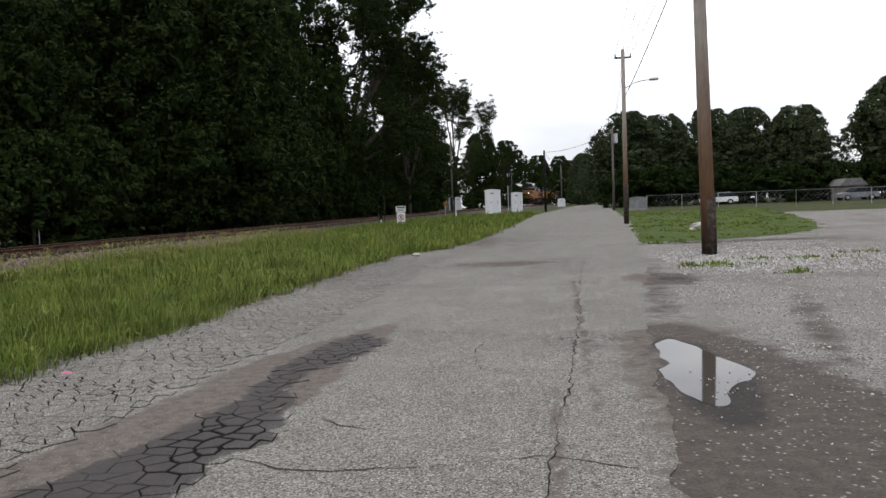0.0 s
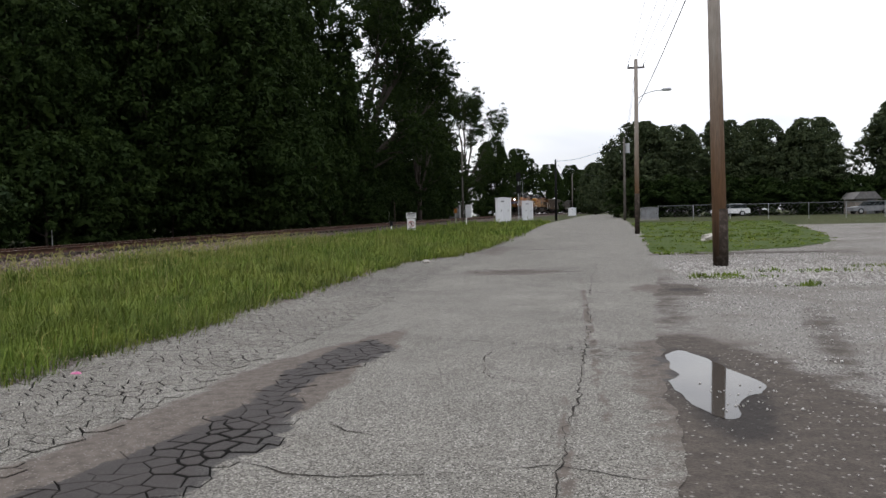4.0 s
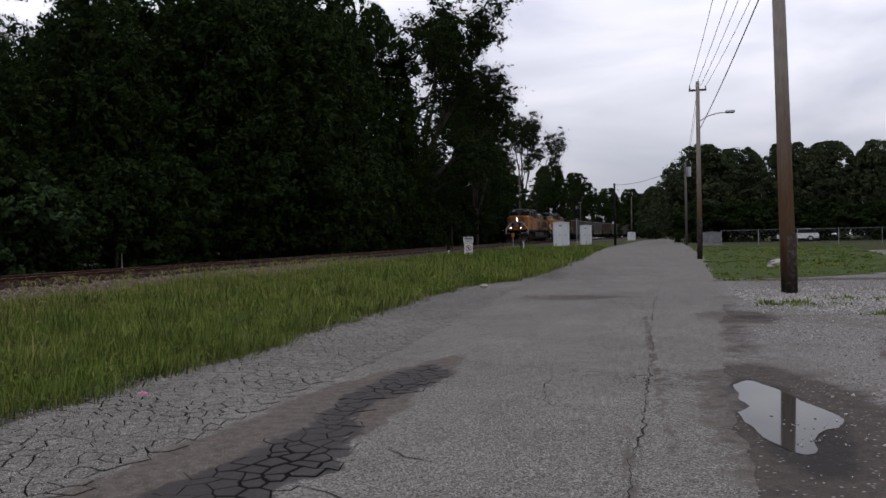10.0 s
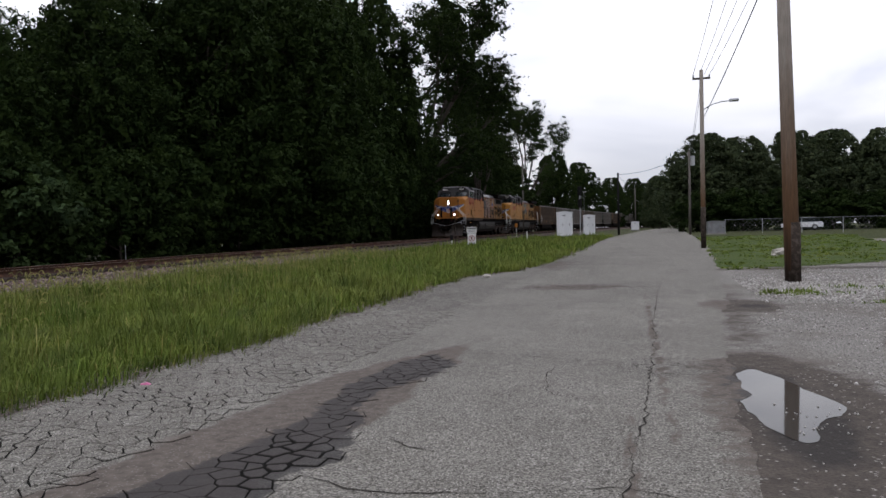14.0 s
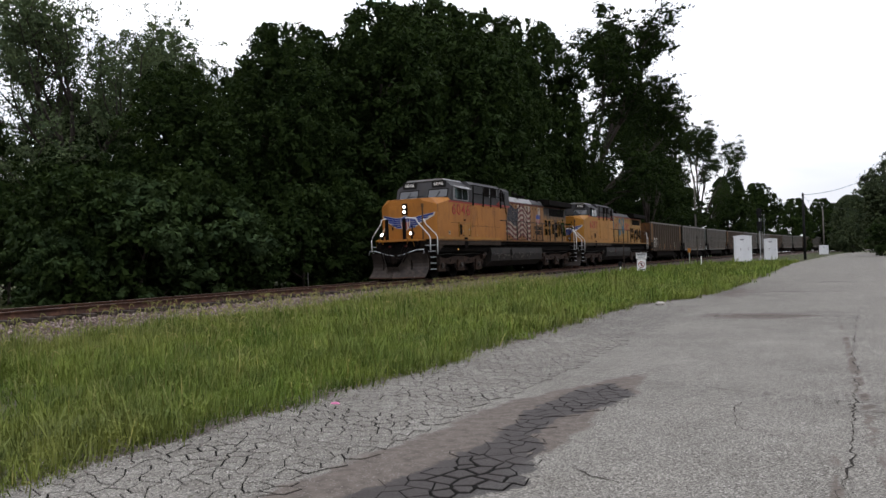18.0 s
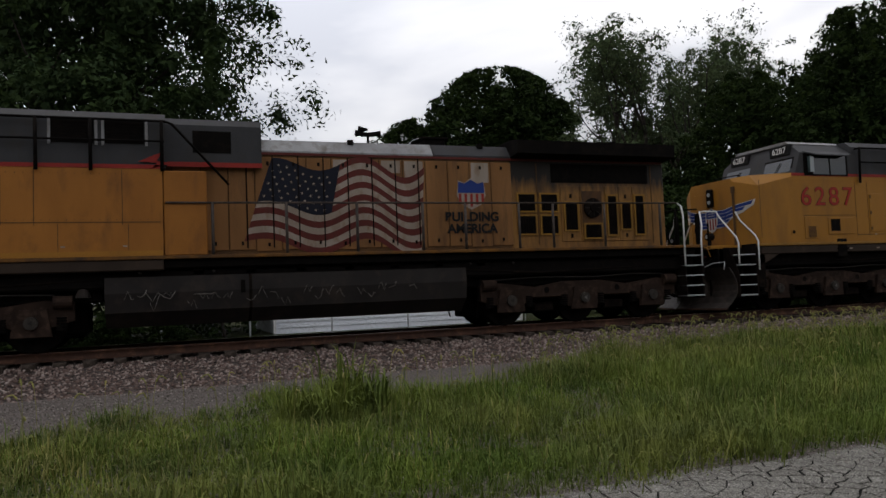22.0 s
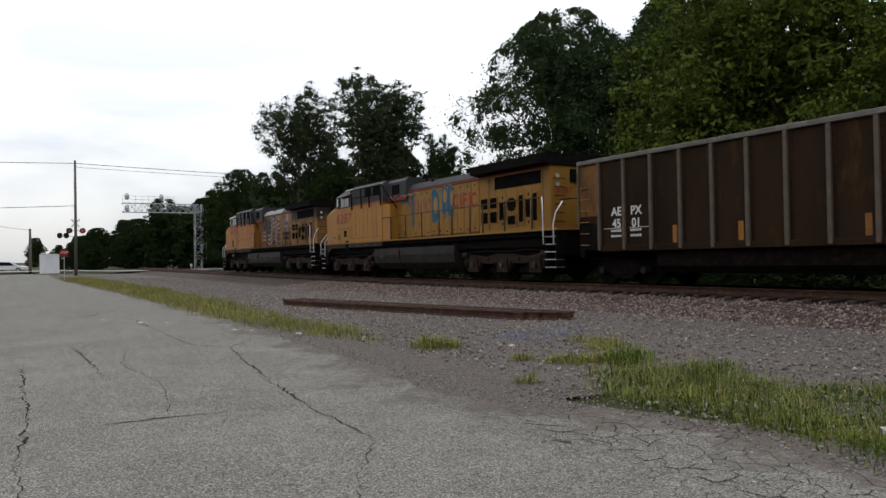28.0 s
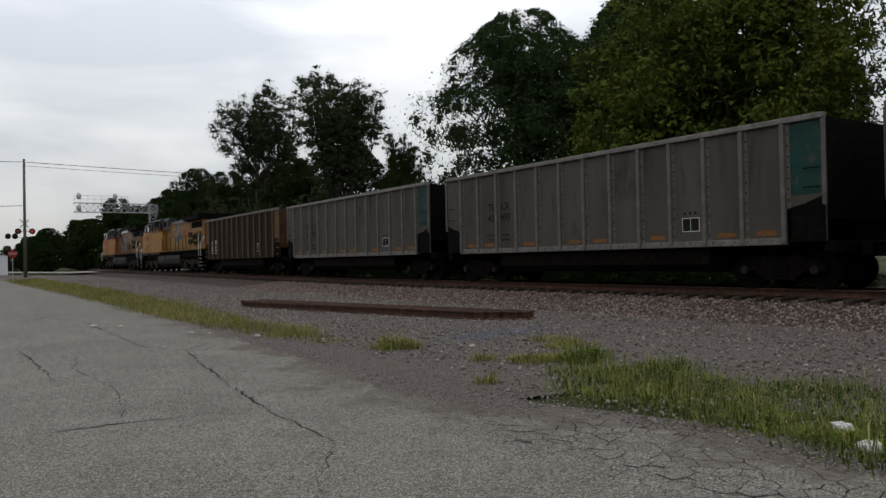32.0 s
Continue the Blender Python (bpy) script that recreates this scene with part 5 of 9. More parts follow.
def broken(x, y, u):
    """The verge with bare and trodden spots."""
    gap = np.array([noise.noise(Vector((a * 0.9, b * 0.9, 7.0))) + 0.5 * noise.noise(Vector((a * 2.6, b * 2.6, 3.0))) for a, b in zip(x, y)])
    return verge(x, y, u) & (gap > -0.52)


grass_field("tall_grass", 270000, (-15.4, -5.8, -8.5, 14), 0.34, GRASS, "tall green roadside grass in rough tussocks", 1, broken, 0.95, 0.0042, 9, 0.17)
grass_field("tall_grass", 100000, (-15.6, -3.4, 14, 36), 0.40, GRASS, "tall green roadside grass in rough tussocks", 2, broken, 0.9, 0.008, 14, 0.13)
grass_field("tall_grass", 40000, (-15.6, -3.0, 36, 70), 0.40, GRASS, "tall green roadside grass in rough tussocks", 3, verge, 0.6, 0.018, 14, 0.14)
grass_field("dry_grass", 34000, (-15.2, -5.8, -8.5, 40), 0.36, GRASS_DRY, "straw coloured blades among the grass", 14, verge, 0.9, 0.005, 5, 0.18)
grass_field("dry_grass", 15000, (-12.0, -5.8, -8.6, 0.5), 0.24, GRASS_DRY, "straw coloured blades among the grass", 18, verge, 0.9, 0.0045, 5, 0.2)
grass_field("low_weeds", 60000, (-15.2, -5.8, -8.5, 24), 0.13, GRASS_LOW, "low broad-leaved weeds at the foot of the grass", 15, verge, 0.9, 0.009, 6, 0.15)
grass_field("tall_grass", 2600, (-10.9, -9.5, 1.7, 3.1), 0.85, GRASS, "tall coarse grass clump by the ballast", 17, lambda x, y, u: u < 1.3 - np.hypot(x + 10.2, y - 2.4) / 0.7, 0.7, 0.010, 18, 0.10)
seed_heads("seeding_grass", 3000, (-15.0, -9.0, -3, 34), 0.62, "arching seed stalks of tall grass", 4, lambda x, y, u: verge(x, y, u) & (u < smooth01(-9.5, -13.0, x) + 0.12))


def south_strip(x, y, u):
    c = np.interp(y, [-78, -45, -23, -15], [-6.3, -6.8, -6.4, -6.6])
    w = np.interp(y, [-80, -45, -25, -15, -13.5], [1.8, 1.6, 1.3, 0.6, 0.1])
    return u < smooth01(1.0, 0.4, np.abs(x - c) / w)


grass_field("verge_grass", 120000, (-9, -4, -80, -13.5), 0.21, GRASS_DRY, "short yellowing grass along the road's edge", 6, south_strip, width=0.007, tuft=6, loose=0.15)
for k, (cx, cy, r, h, mt) in enumerate(((-7.2, -12.4, 0.45, 0.22, GRASS_DRY), (-9.3, -10.2, 0.4, 0.18, GRASS_DRY), (-8.4, -8.8, 0.4, 0.26, GRASS), (-6.3, -8.4, 0.16, 0.2, GRASS_DRY), (-7.4, -10.1, 0.16, 0.2, GRASS_DRY), (-9.6, -10.9, 0.3, 0.2, GRASS_DRY), (-8.0, -9.4, 0.5, 0.2, GRASS_DRY))):
    grass_field("grass_tuft", 1500 if r > 0.3 else 400, (cx - r, cx + r, cy - r, cy + r), h, mt, "small tuft of weeds in the gravel", 40 + k, lambda x, y, u: u < 1.2 - np.hypot(x - cx, y - cy) / r, 0.7, 0.008)
grass_field("lawn_grass", 40000, (2, 15, 27, 62), 0.10, GRASS, "short mown grass on the plot", 8, lambda x, y, u: (x > np.array([road_right(b) for b in y]) + 0.1) & (x < np.interp(y, [28, 30, 33, 40, 62], [4.6, 7.5, 9.8, 11.5, 14.5]) + 0.3 * np.sin(y * 3)), 0.6, 0.03)
for k, (cx, cy, rx, ry, c) in enumerate(((3.3, 19.2, 0.9, 0.6, 1500), (5.4, 20.5, 1.6, 0.35, 900), (7.6, 22, 1.0, 0.3, 500), (4.6, 17.2, 0.7, 0.25, 300))):
    grass_field("grass_tuft", c, (cx - rx, cx + rx, cy - ry, cy + ry), 0.13, GRASS, "low weeds growing through the gravel", 60 + k, lambda x, y, u: u < 1.2 - np.hypot((x - cx) / rx, (y - cy) / ry), 0.7, 0.012)
# ---------------------------------------------------------------- train
SPEED, FRONT = 9.29, 196.2
ROLLING = []


def loft(g, sections):
    """Skins closed outlines of equal length into one solid."""
    n = len(sections[0])
    vs = [p for s in sections for p in s]
    fs = [tuple(range(n))] + [tuple((len(sections) - 1) * n + i for i in reversed(range(n)))]
    for k in range(len(sections) - 1):
        fs += [(k * n + i, (k + 1) * n + i, (k + 1) * n + (i + 1) % n, k * n + (i + 1) % n) for i in range(n)]
    return g.add(vs, fs)


def wheelset(truck, y, r, rolling, key=(0.80,)):
    g = Geo()
    g.tube([(-0.95, 0, 0), (0.95, 0, 0)], 0.085, 10)
    for s in (-1, 1):
        for a, b, q in ((0.69, 0.72, r + 0.03), (0.72, 0.83, r), (0.70, 0.86, 0.20)):
            g.tube([(s * a, 0, 0), (s * b, 0, 0)], q, 28)
        for k in range(3):
            t = 2.094 * k
            g.tube([(s * 0.832, 0.3 * math.cos(t), 0.3 * math.sin(t)), (s * 0.842, 0.3 * math.cos(t), 0.3 * math.sin(t))], 0.045, 8)
    w = part("wheelset", g, BLACK, truck, "dark steel wheels on an axle", False)
    w.location = (0, y, r)
    if rolling:
        ROLLING.append((w, y, r))
    return w


def loco_truck(loco, y0):
    t = part("truck", Geo().box(-0.95, 0.95, y0 - 1.75, y0 + 1.75, 0.62, 0.86, 0.05).box(-0.5, 0.5, y0 - 0.6, y0 + 0.6, 0.86, 1.3, 0.05), TRUCK, loco, "grimy three-axle truck")
    for s in (-1, 1):
        x = s * 1.10
        prof = [(-2.75, 0.98), (-2.75, 0.62), (-2.35, 0.50), (-1.62, 0.50), (-1.42, 0.66), (-0.62, 0.66), (-0.42, 0.40), (0.42, 0.40), (0.62, 0.66), (1.42, 0.66), (1.62, 0.50), (2.35, 0.50), (2.75, 0.62), (2.75, 0.98), (2.2, 1.02), (1.3, 0.90), (0.5, 1.02), (-0.5, 1.02), (-1.3, 0.90), (-2.2, 1.02)]
        part("side_frame", Geo().prism([(y0 + a, b) for a, b in prof], x - 0.09, x + 0.09), TRUCK, t)
        for k in (-2.0, 0.0, 2.0):
            y = y0 + k
            part("axle_box", Geo().prism([(y - 0.36, 0.33), (y + 0.36, 0.33), (y + 0.27, 0.86), (y - 0.27, 0.86)], min(x + s * 0.09, x + s * 0.17), max(x + s * 0.09, x + s * 0.17)), TRUCK, t)
            part("bearing_cap", Geo().tube([(x + s * 0.17, y, 0.60), (x + s * 0.235, y, 0.60)], 0.125, 16).tube([(x + s * 0.235, y, 0.60), (x + s * 0.245, y, 0.60)], 0.085, 16), CAP, t, "round bearing cap")
            part("cap_bolts", Geo().tube([(x + s * 0.245, y, 0.60), (x + s * 0.252, y, 0.60)], 0.055, 3), TANK if k else CAP_PALE, t)
            for e in (-0.52, 0.52):
                g = Geo()
                for c in range(5):
                    g.tube([(x + s * 0.06, y + e, 0.44 + 0.055 * c), (x + s * 0.06, y + e, 0.475 + 0.055 * c)], 0.10, 10)
                part("spring", g, BLACK, t, "coil spring")
        for k in (-2.55, 2.55):
            part("brake_cylinder", Geo().tube([(x + s * 0.12, y0 + k - 0.17, 0.98), (x + s * 0.12, y0 + k + 0.17, 0.98)], 0.13, 14), TRUCK, t)
        for k in (-1.0, 1.0):
            part("frame_hole", Geo().tube([(x + s * 0.088, y0 + k, 0.82), (x + s * 0.094, y0 + k, 0.82)], 0.075, 12), BLACK, t)
            part("brake_rigging", Geo().box(min(x - s * 0.2, x - s * 0.1), max(x - s * 0.2, x - s * 0.1), y0 + k - 0.28, y0 + k + 0.28, 0.30, 0.52, 0.03), UNDER, t)
        part("sand_pipe", Geo().tube([(x, y0 - 2.6, 1.45), (x + s * 0.1, y0 - 2.8, 0.9), (x - s * 0.2, y0 - 2.75, 0.22)], 0.02, 6), BLACK, t)
        part("brake_pipe", Geo().tube([(x + s * 0.10, y0 - 2.4, 1.10), (x + s * 0.12, y0 - 1.2, 1.14), (x + s * 0.10, y0 + 0.3, 1.10), (x + s * 0.12, y0 + 1.5, 1.15), (x + s * 0.10, y0 + 2.4, 1.12)], 0.016, 6), TANK, t)
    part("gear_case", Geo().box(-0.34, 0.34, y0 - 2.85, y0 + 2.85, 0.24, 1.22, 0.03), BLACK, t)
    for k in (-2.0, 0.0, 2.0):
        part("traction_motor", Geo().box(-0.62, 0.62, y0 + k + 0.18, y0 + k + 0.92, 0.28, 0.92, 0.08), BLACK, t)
        wheelset(t, y0 + k, 0.533, True)
    return t


def rail_run(name, loco, pts, r=0.019, mat=None, label=""):
    return part(name, Geo().tube(pts, r, 7), mat or BLACK, loco, label, True)


def plate(name, parent, x, y0, y1, z0, z1, mat, label="", d=0.012, c=0.0):
    """A thin panel on the road side or the far side of a vehicle, d proud of the plane x."""
    s = 1 if x > 0 else -1
    return part(name, Geo().box(min(x, x + s * d), max(x, x + s * d), y0, y1, z0, z1, c), mat, parent, label)


def poly_plate(name, parent, x, outline, mat, label="", d=0.006):
    return part(name, Geo().prism(outline, x, x + d), mat, parent, label)


def door_panel(parent, x, y0, y1, z0, z1, mat, latch=True):
    d = plate("hood_door", parent, x, y0 + 0.012, y1 - 0.012, z0, z1, mat, "", 0.022, 0.008)
    s = 1 if x > 0 else -1
    if latch:
        for z in (z0 + 0.14, z1 - 0.14):
            plate("latch", d, x + s * 0.022, (y0 + y1) / 2 - 0.025, (y0 + y1) / 2 + 0.025, z - 0.04, z + 0.04, UNDER, "small dark latch", 0.015)
    return d


def grille(parent, x, y0, y1, z0, z1, bars, label="dark louvred grille"):
    fr = plate("grille", parent, x, y0, y1, z0, z1, BLACK, label, 0.03, 0.01)
    for e in ((y0 - 0.045, y0, z0 - 0.04, z1 + 0.04), (y1, y1 + 0.045, z0 - 0.04, z1 + 0.04), (y0, y1, z1, z1 + 0.04), (y0, y1, z0 - 0.04, z0)):
        plate("grille_frame", fr, x, *e, YELLOW_WORN, "", 0.036)
    for k in range(bars):
        y = y0 + (y1 - y0) * (k + 0.5) / bars
        plate("slat", fr, x + (0.03 if x > 0 else -0.03), y - 0.018, y + 0.006, z0 + 0.05, z1 - 0.05, UNDER, "", 0.02)
    return fr


def flag_art(loco, x, y0, z0, w, h):
    """A painted waving flag: curved stripes and a starred corner."""
    f = new("flag_panel")
    f.parent = loco
    tagged(f, "faded painted waving flag")

    def bend(u, v):
        return (y0 + w * u - 0.05 + 0.62 * (v - 0.5) * (1 - 0.75 * u), z0 + h * (v + 0.13 * math.sin(u * 11.0 + 0.4 + 1.2 * v) * (0.45 + 0.75 * u) - 0.10 * u * (1 - v) - 0.03 * u))
    for k in range(13):
        g, n = Geo(), 30
        lo, hi = [], []
        for i in range(n + 1):
            u = i / n
            lo.append((x, *bend(u, k / 13)))
            hi.append((x, *bend(u, (k + 1) / 13)))
        g.add(lo + hi, [(i, i + 1, n + 2 + i, n + 1 + i) for i in range(n)])
        part("stripe", g, FADED_RED if k % 2 == 0 else FADED_WHITE, f)
    g, n = Geo(), 12
    lo = [(x + 0.003, *bend(0.43 * i / n, 6 / 13)) for i in range(n + 1)]
    hi = [(x + 0.003, *bend(0.43 * i / n, 1.0)) for i in range(n + 1)]
    g.add(lo + hi, [(i, i + 1, n + 2 + i, n + 1 + i) for i in range(n)])
    part("canton", g, NAVY, f, "dark blue starred corner")
    g = Geo()
    for r in range(6):
        for c in range(8 if r % 2 == 0 else 7):
            u, v = 0.03 + 0.050 * (c + (0.5 if r % 2 else 0)), 0.52 + 0.078 * r
            a, b = bend(u, v)
            pts = []
            for q in range(10):
                rr = 0.036 if q % 2 == 0 else 0.015
                pts.append((x + 0.006, a + rr * math.sin(q * 0.62832), b + rr * math.cos(q * 0.62832)))
            g.add(pts, [tuple(range(10))])
    part("stars", g, FADED_WHITE, f, "small white stars")
    for k in range(8):
        y = y0 - 0.32 + 0.555 * k + 0.03
        part("door_gap", Geo().box(x, x + 0.008, y - 0.014, y + 0.014, z0 - 0.1, z0 + h + 0.14), UNDER, f, "dark gap between two hood doors")


OLD_RED = surface("faded_purple_red", (0.14, 0.042, 0.0315), (0.182, 0.07, 0.0315), 2.5, 0.6, grime=(0.238, 0.126, 0.021), grime_at=(0.5, 0.7), bump=0.03)
NUMBER_RED = surface("weathered_number_red", (0.30, 0.022, 0.014), (0.23, 0.018, 0.012), 3.0, 0.5, grime=(0.12, 0.03, 0.015), grime_at=(0.66, 0.9), bump=0.04)
FADED_RED = surface("faded_flag_red", (0.0928, 0.016, 0.0118), (0.0675, 0.0126, 0.0093), 2.0, 0.55, grime=(0.0422, 0.0211, 0.0148), grime_at=(0.55, 0.8), bump=0.04, streak=0.4)
FADED_WHITE = surface("faded_flag_white", (0.2838, 0.2387, 0.2), (0.2129, 0.1678, 0.129), 2.0, 0.6, grime=(0.129, 0.071, 0.0323), grime_at=(0.50, 0.76), bump=0.04, streak=0.4)


def clipped(pts, at, keep):
    """The part of an outline on one side of an upright line."""
    out = []
    for (a, b), (c, d) in zip(pts, pts[1:] + pts[:1]):
        if (a - at) * keep >= 0:
            out.append((a, b))
        if (a - at) * (c - at) < 0:
            out.append((at, b + (d - b) * (at - a) / (c - a)))
    return out


def wing_art(loco, front, fold, corner, z0):
    """Winged shield on the nose, as plain shapes, its wings folded round the two slanting corners."""
    e = new("wing_emblem")
    e.parent = loco
    tagged(e, "blue and white winged shield emblem")
    run = Vector((corner[0] - fold, corner[1] - front))
    run.normalize()

    def shape(nm, pts, mat, lift):
        g = Geo()
        for s in (-1, 0, 1):
            p = clipped(clipped(pts, -fold, 1), fold, -1) if s == 0 else clipped(pts, s * fold, s)
            if len(p) < 3:
                continue
            area = sum(a * d - c * b for (a, b), (c, d) in zip(p, p[1:] + p[:1]))
            p = p if area > 0 else p[::-1]
            vs = []
            for a, b in p:
                k = abs(a) - fold
                vs.append((a, front - lift, z0 + b) if s == 0 else (s * (fold + k * run.x + lift * run.y), front + k * run.y - lift * run.x, z0 + b))
            g.add(vs, [tuple(range(len(vs)))])
        part(nm, g, mat, e)
    for s in (-1, 1):
        shape("wing", [(s * a, b) for a, b in ((0.10, -0.30), (0.10, 0.20), (0.50, 0.20), (1.50, 0.40), (1.44, 0.24), (1.26, 0.14), (1.14, 0.06), (0.98, 0.0), (0.74, -0.12), (0.54, -0.26), (0.34, -0.31))], EMBLEM_WHITE, 0.004)
        for k in range(5):
            z, w = 0.160 - 0.095 * k, 1.44 - 0.23 * k
            shape("feather", [(s * a, b) for a, b in ((0.18, z - 0.060), (0.18, z + 0.024), (0.52, z + 0.024), (w, z + 0.215 - 0.055 * k), (w - 0.07, z + 0.11 - 0.045 * k), (0.55, z - 0.055))], BLUE, 0.008)
    shape("shield", [(-0.24, 0.20), (-0.26, -0.10), (-0.16, -0.34), (0, -0.42), (0.16, -0.34), (0.26, -0.10), (0.24, 0.20), (0.12, 0.24), (0, 0.32), (-0.12, 0.24)], EMBLEM_WHITE, 0.011)
    for k in range(4):
        x = -0.165 + 0.11 * k
        d = -0.33 if k in (1, 2) else -0.24
        shape("shield_bar", [(x - 0.028, -0.02), (x - 0.028, d), (x + 0.028, d), (x + 0.028, -0.02)], RED, 0.014)
    shape("shield_top", [(-0.22, 0.0), (0.22, 0.0), (0.21, 0.17), (0.11, 0.21), (0, 0.28), (-0.11, 0.21), (-0.21, 0.17)], BLUE, 0.014)
    for z in (0.06, 0.13):
        shape("shield_line", [(-0.15, z), (0.15, z), (0.15, z + 0.018), (-0.15, z + 0.018)], EMBLEM_WHITE, 0.017)


def front_end(L):
    """Steps, platform posts, coupler, hoses and the two curved blades of the plow."""
    for s in (-1, 1):
        for k in range(5):
            xi = 1.02 + 0.05 * (4 - k)
            part("step", Geo().box(min(s * xi, s * 1.52), max(s * xi, s * 1.52), 0.50, 1.06, 0.44 + 0.27 * k, 0.475 + 0.27 * k, 0.006), GALV, L, "worn steel step tread")
        part("step_back", Geo().box(min(s * 0.97, s * 1.01), max(s * 0.97, s * 1.01), 0.44, 1.12, 0.40, 1.76), UNDER, L, "dark back of the step well")
        part("step_side", Geo().box(min(s * 1.01, s * 1.52), max(s * 1.01, s * 1.52), 1.07, 1.11, 0.40, 1.83), UNDER, L)
        part("step_side", Geo().prism([(s * 1.01, 0.40), (s * 1.52, 0.40), (s * 1.52, 1.05), (s * 1.20, 1.72), (s * 1.01, 1.72)][::s], 0.45, 0.49, "y"), UNDER, L)
        part("jacking_pad", Geo().box(min(s * 1.20, s * 1.50), max(s * 1.20, s * 1.50), 1.12, 1.42, 0.62, 1.56, 0.03), UNDER, L)
        rail_run("grab_iron", L, [(s * 1.55, 0.47, 1.30), (s * 1.56, 0.47, 1.86), (s * 1.50, 0.47, 2.0), (s * 0.98, 0.40, 2.58), (s * 0.90, 0.36, 2.76), (s * 0.62, 0.20, 2.80), (s * 0.50, 0.10, 2.79)], 0.022, WHITE, "white painted grab rail")
        rail_run("grab_iron", L, [(s * 1.56, 1.13, 1.12), (s * 1.57, 1.13, 1.90), (s * 1.48, 1.12, 2.06), (s * 1.06, 1.02, 2.50), (s * 1.0, 0.98, 2.66), (s * 0.98, 0.94, 2.76)], 0.022, WHITE, "white painted grab rail")
        part("end_post", Geo().box(s * 0.46 - 0.09, s * 0.46 + 0.09, 0.05, 0.10, 1.83, 2.76, 0.015), BLACK, L, "flat black platform post")
        part("end_post", Geo().tube([(s * 0.86, 0.08, 1.83), (s * 0.86, 0.08, 2.45)], 0.025, 6), BLACK, L)
        rail_run("uncoupling_lever", L, [(s * 0.10, 0.02, 1.10), (s * 0.45, -0.04, 1.16), (s * 1.05, 0.02, 1.34), (s * 1.42, 0.10, 1.36), (s * 1.46, 0.02, 1.16)], 0.017, GALV, "thin steel uncoupling lever")
        rail_run("looped_hose", L, [(s * 0.62, 0.03, 1.62), (s * 0.72, -0.10, 1.88), (s * 0.95, -0.08, 1.80), (s * 1.0, 0.0, 1.52)], 0.018, YELLOW, "yellow looped cable")
        # plow: curved blade, lower under the coupler
        rows = []
        for x in (0.02, 0.30, 0.42, 0.62, 0.90, 1.20, 1.46):
            top = 0.62 if x < 0.35 else min(1.22, 0.62 + 2.4 * (x - 0.35))
            yb, h = -0.46 + 0.33 * x, (top - 0.12) / 1.10
            f = [(s * x, yb + 0.16 * h * q / 7 + 0.34 * h * math.sin(math.pi * (q / 7) ** 0.9), 0.12 + (top - 0.12) * q / 7) for q in range(8)]
            rows.append(f + [(p[0], p[1] + 0.035, p[2]) for p in reversed(f)])
        part("plow_blade", loft(Geo(), rows if s > 0 else rows[::-1]), PLOW, L, "worn steel snow plow blade")
        part("plow_rib", Geo().prism([(-0.30 + 0.33 * 0.72, 0.13), (0.10, 0.30), (0.17, 0.62), (0.14, 1.0), (0.30, 1.0), (0.30, 0.13)], s * 0.74 - 0.03, s * 0.74 + 0.03), UNDER, L)
        part("plow_rib", Geo().prism([(-0.30 + 0.33 * 0.4, 0.13), (0.0, 0.28), (0.05, 0.52), (0.25, 0.52), (0.25, 0.13)], s * 0.38 - 0.025, s * 0.38 + 0.025), UNDER, L)
        part("plow_edge", Geo().add([(s * 0.02, -0.465, 0.09), (s * 1.46, 0.012, 0.09), (s * 1.46, 0.012, 0.135), (s * 0.02, -0.465, 0.135), (s * 0.02, -0.43, 0.09), (s * 1.46, 0.05, 0.09), (s * 1.46, 0.05, 0.135), (s * 0.02, -0.43, 0.135)], [(0, 1, 2, 3), (7, 6, 5, 4), (3, 2, 6, 7), (4, 5, 1, 0), (1, 5, 6, 2), (0, 3, 7, 4)]), RUST, L, "rust-scraped lower edge")
        for k in range(4):
            x = s * (0.30 + 0.13 * k)
            rail_run("air_hose", L, [(x, 0.26, 1.56 - 0.05 * k), (x * 1.05, 0.02, 1.34), (x * 0.95, -0.10, 0.94 + 0.06 * k), (x * 0.7, -0.16, 0.80)], 0.026, BLACK, "hanging rubber air hose")
            part("hose_coupling", Geo().tube([(x, 0.20, 1.58 - 0.05 * k), (x, 0.30, 1.58 - 0.05 * k)], 0.042, 8), FADED_RED if k == 1 else UNDER, L)
    part("pilot_plate", Geo().box(-0.96, 0.96, 0.30, 0.36, 0.40, 1.74, 0.02), BLACK, L, "black pilot plate")
    part("coupler_pocket", Geo().box(-0.34, 0.34, 0.12, 0.32, 0.66, 1.16, 0.03), UNDER, L)
    part("coupler", Geo().box(-0.13, 0.13, 0.0, 0.32, 0.78, 1.00, 0.03).box(-0.2, 0.02, -0.12, 0.10, 0.70, 1.06, 0.05).box(0.04, 0.18, -0.08, 0.10, 0.74, 1.02, 0.05), UNDER, L, "rusty knuckle coupler")
    rail_run("end_chain", L, [(-0.46, 0.07, 2.62), (-0.2, 0.05, 2.46), (0.0, 0.04, 2.42), (0.2, 0.05, 2.46), (0.46, 0.07, 2.62)], 0.012, BLACK)


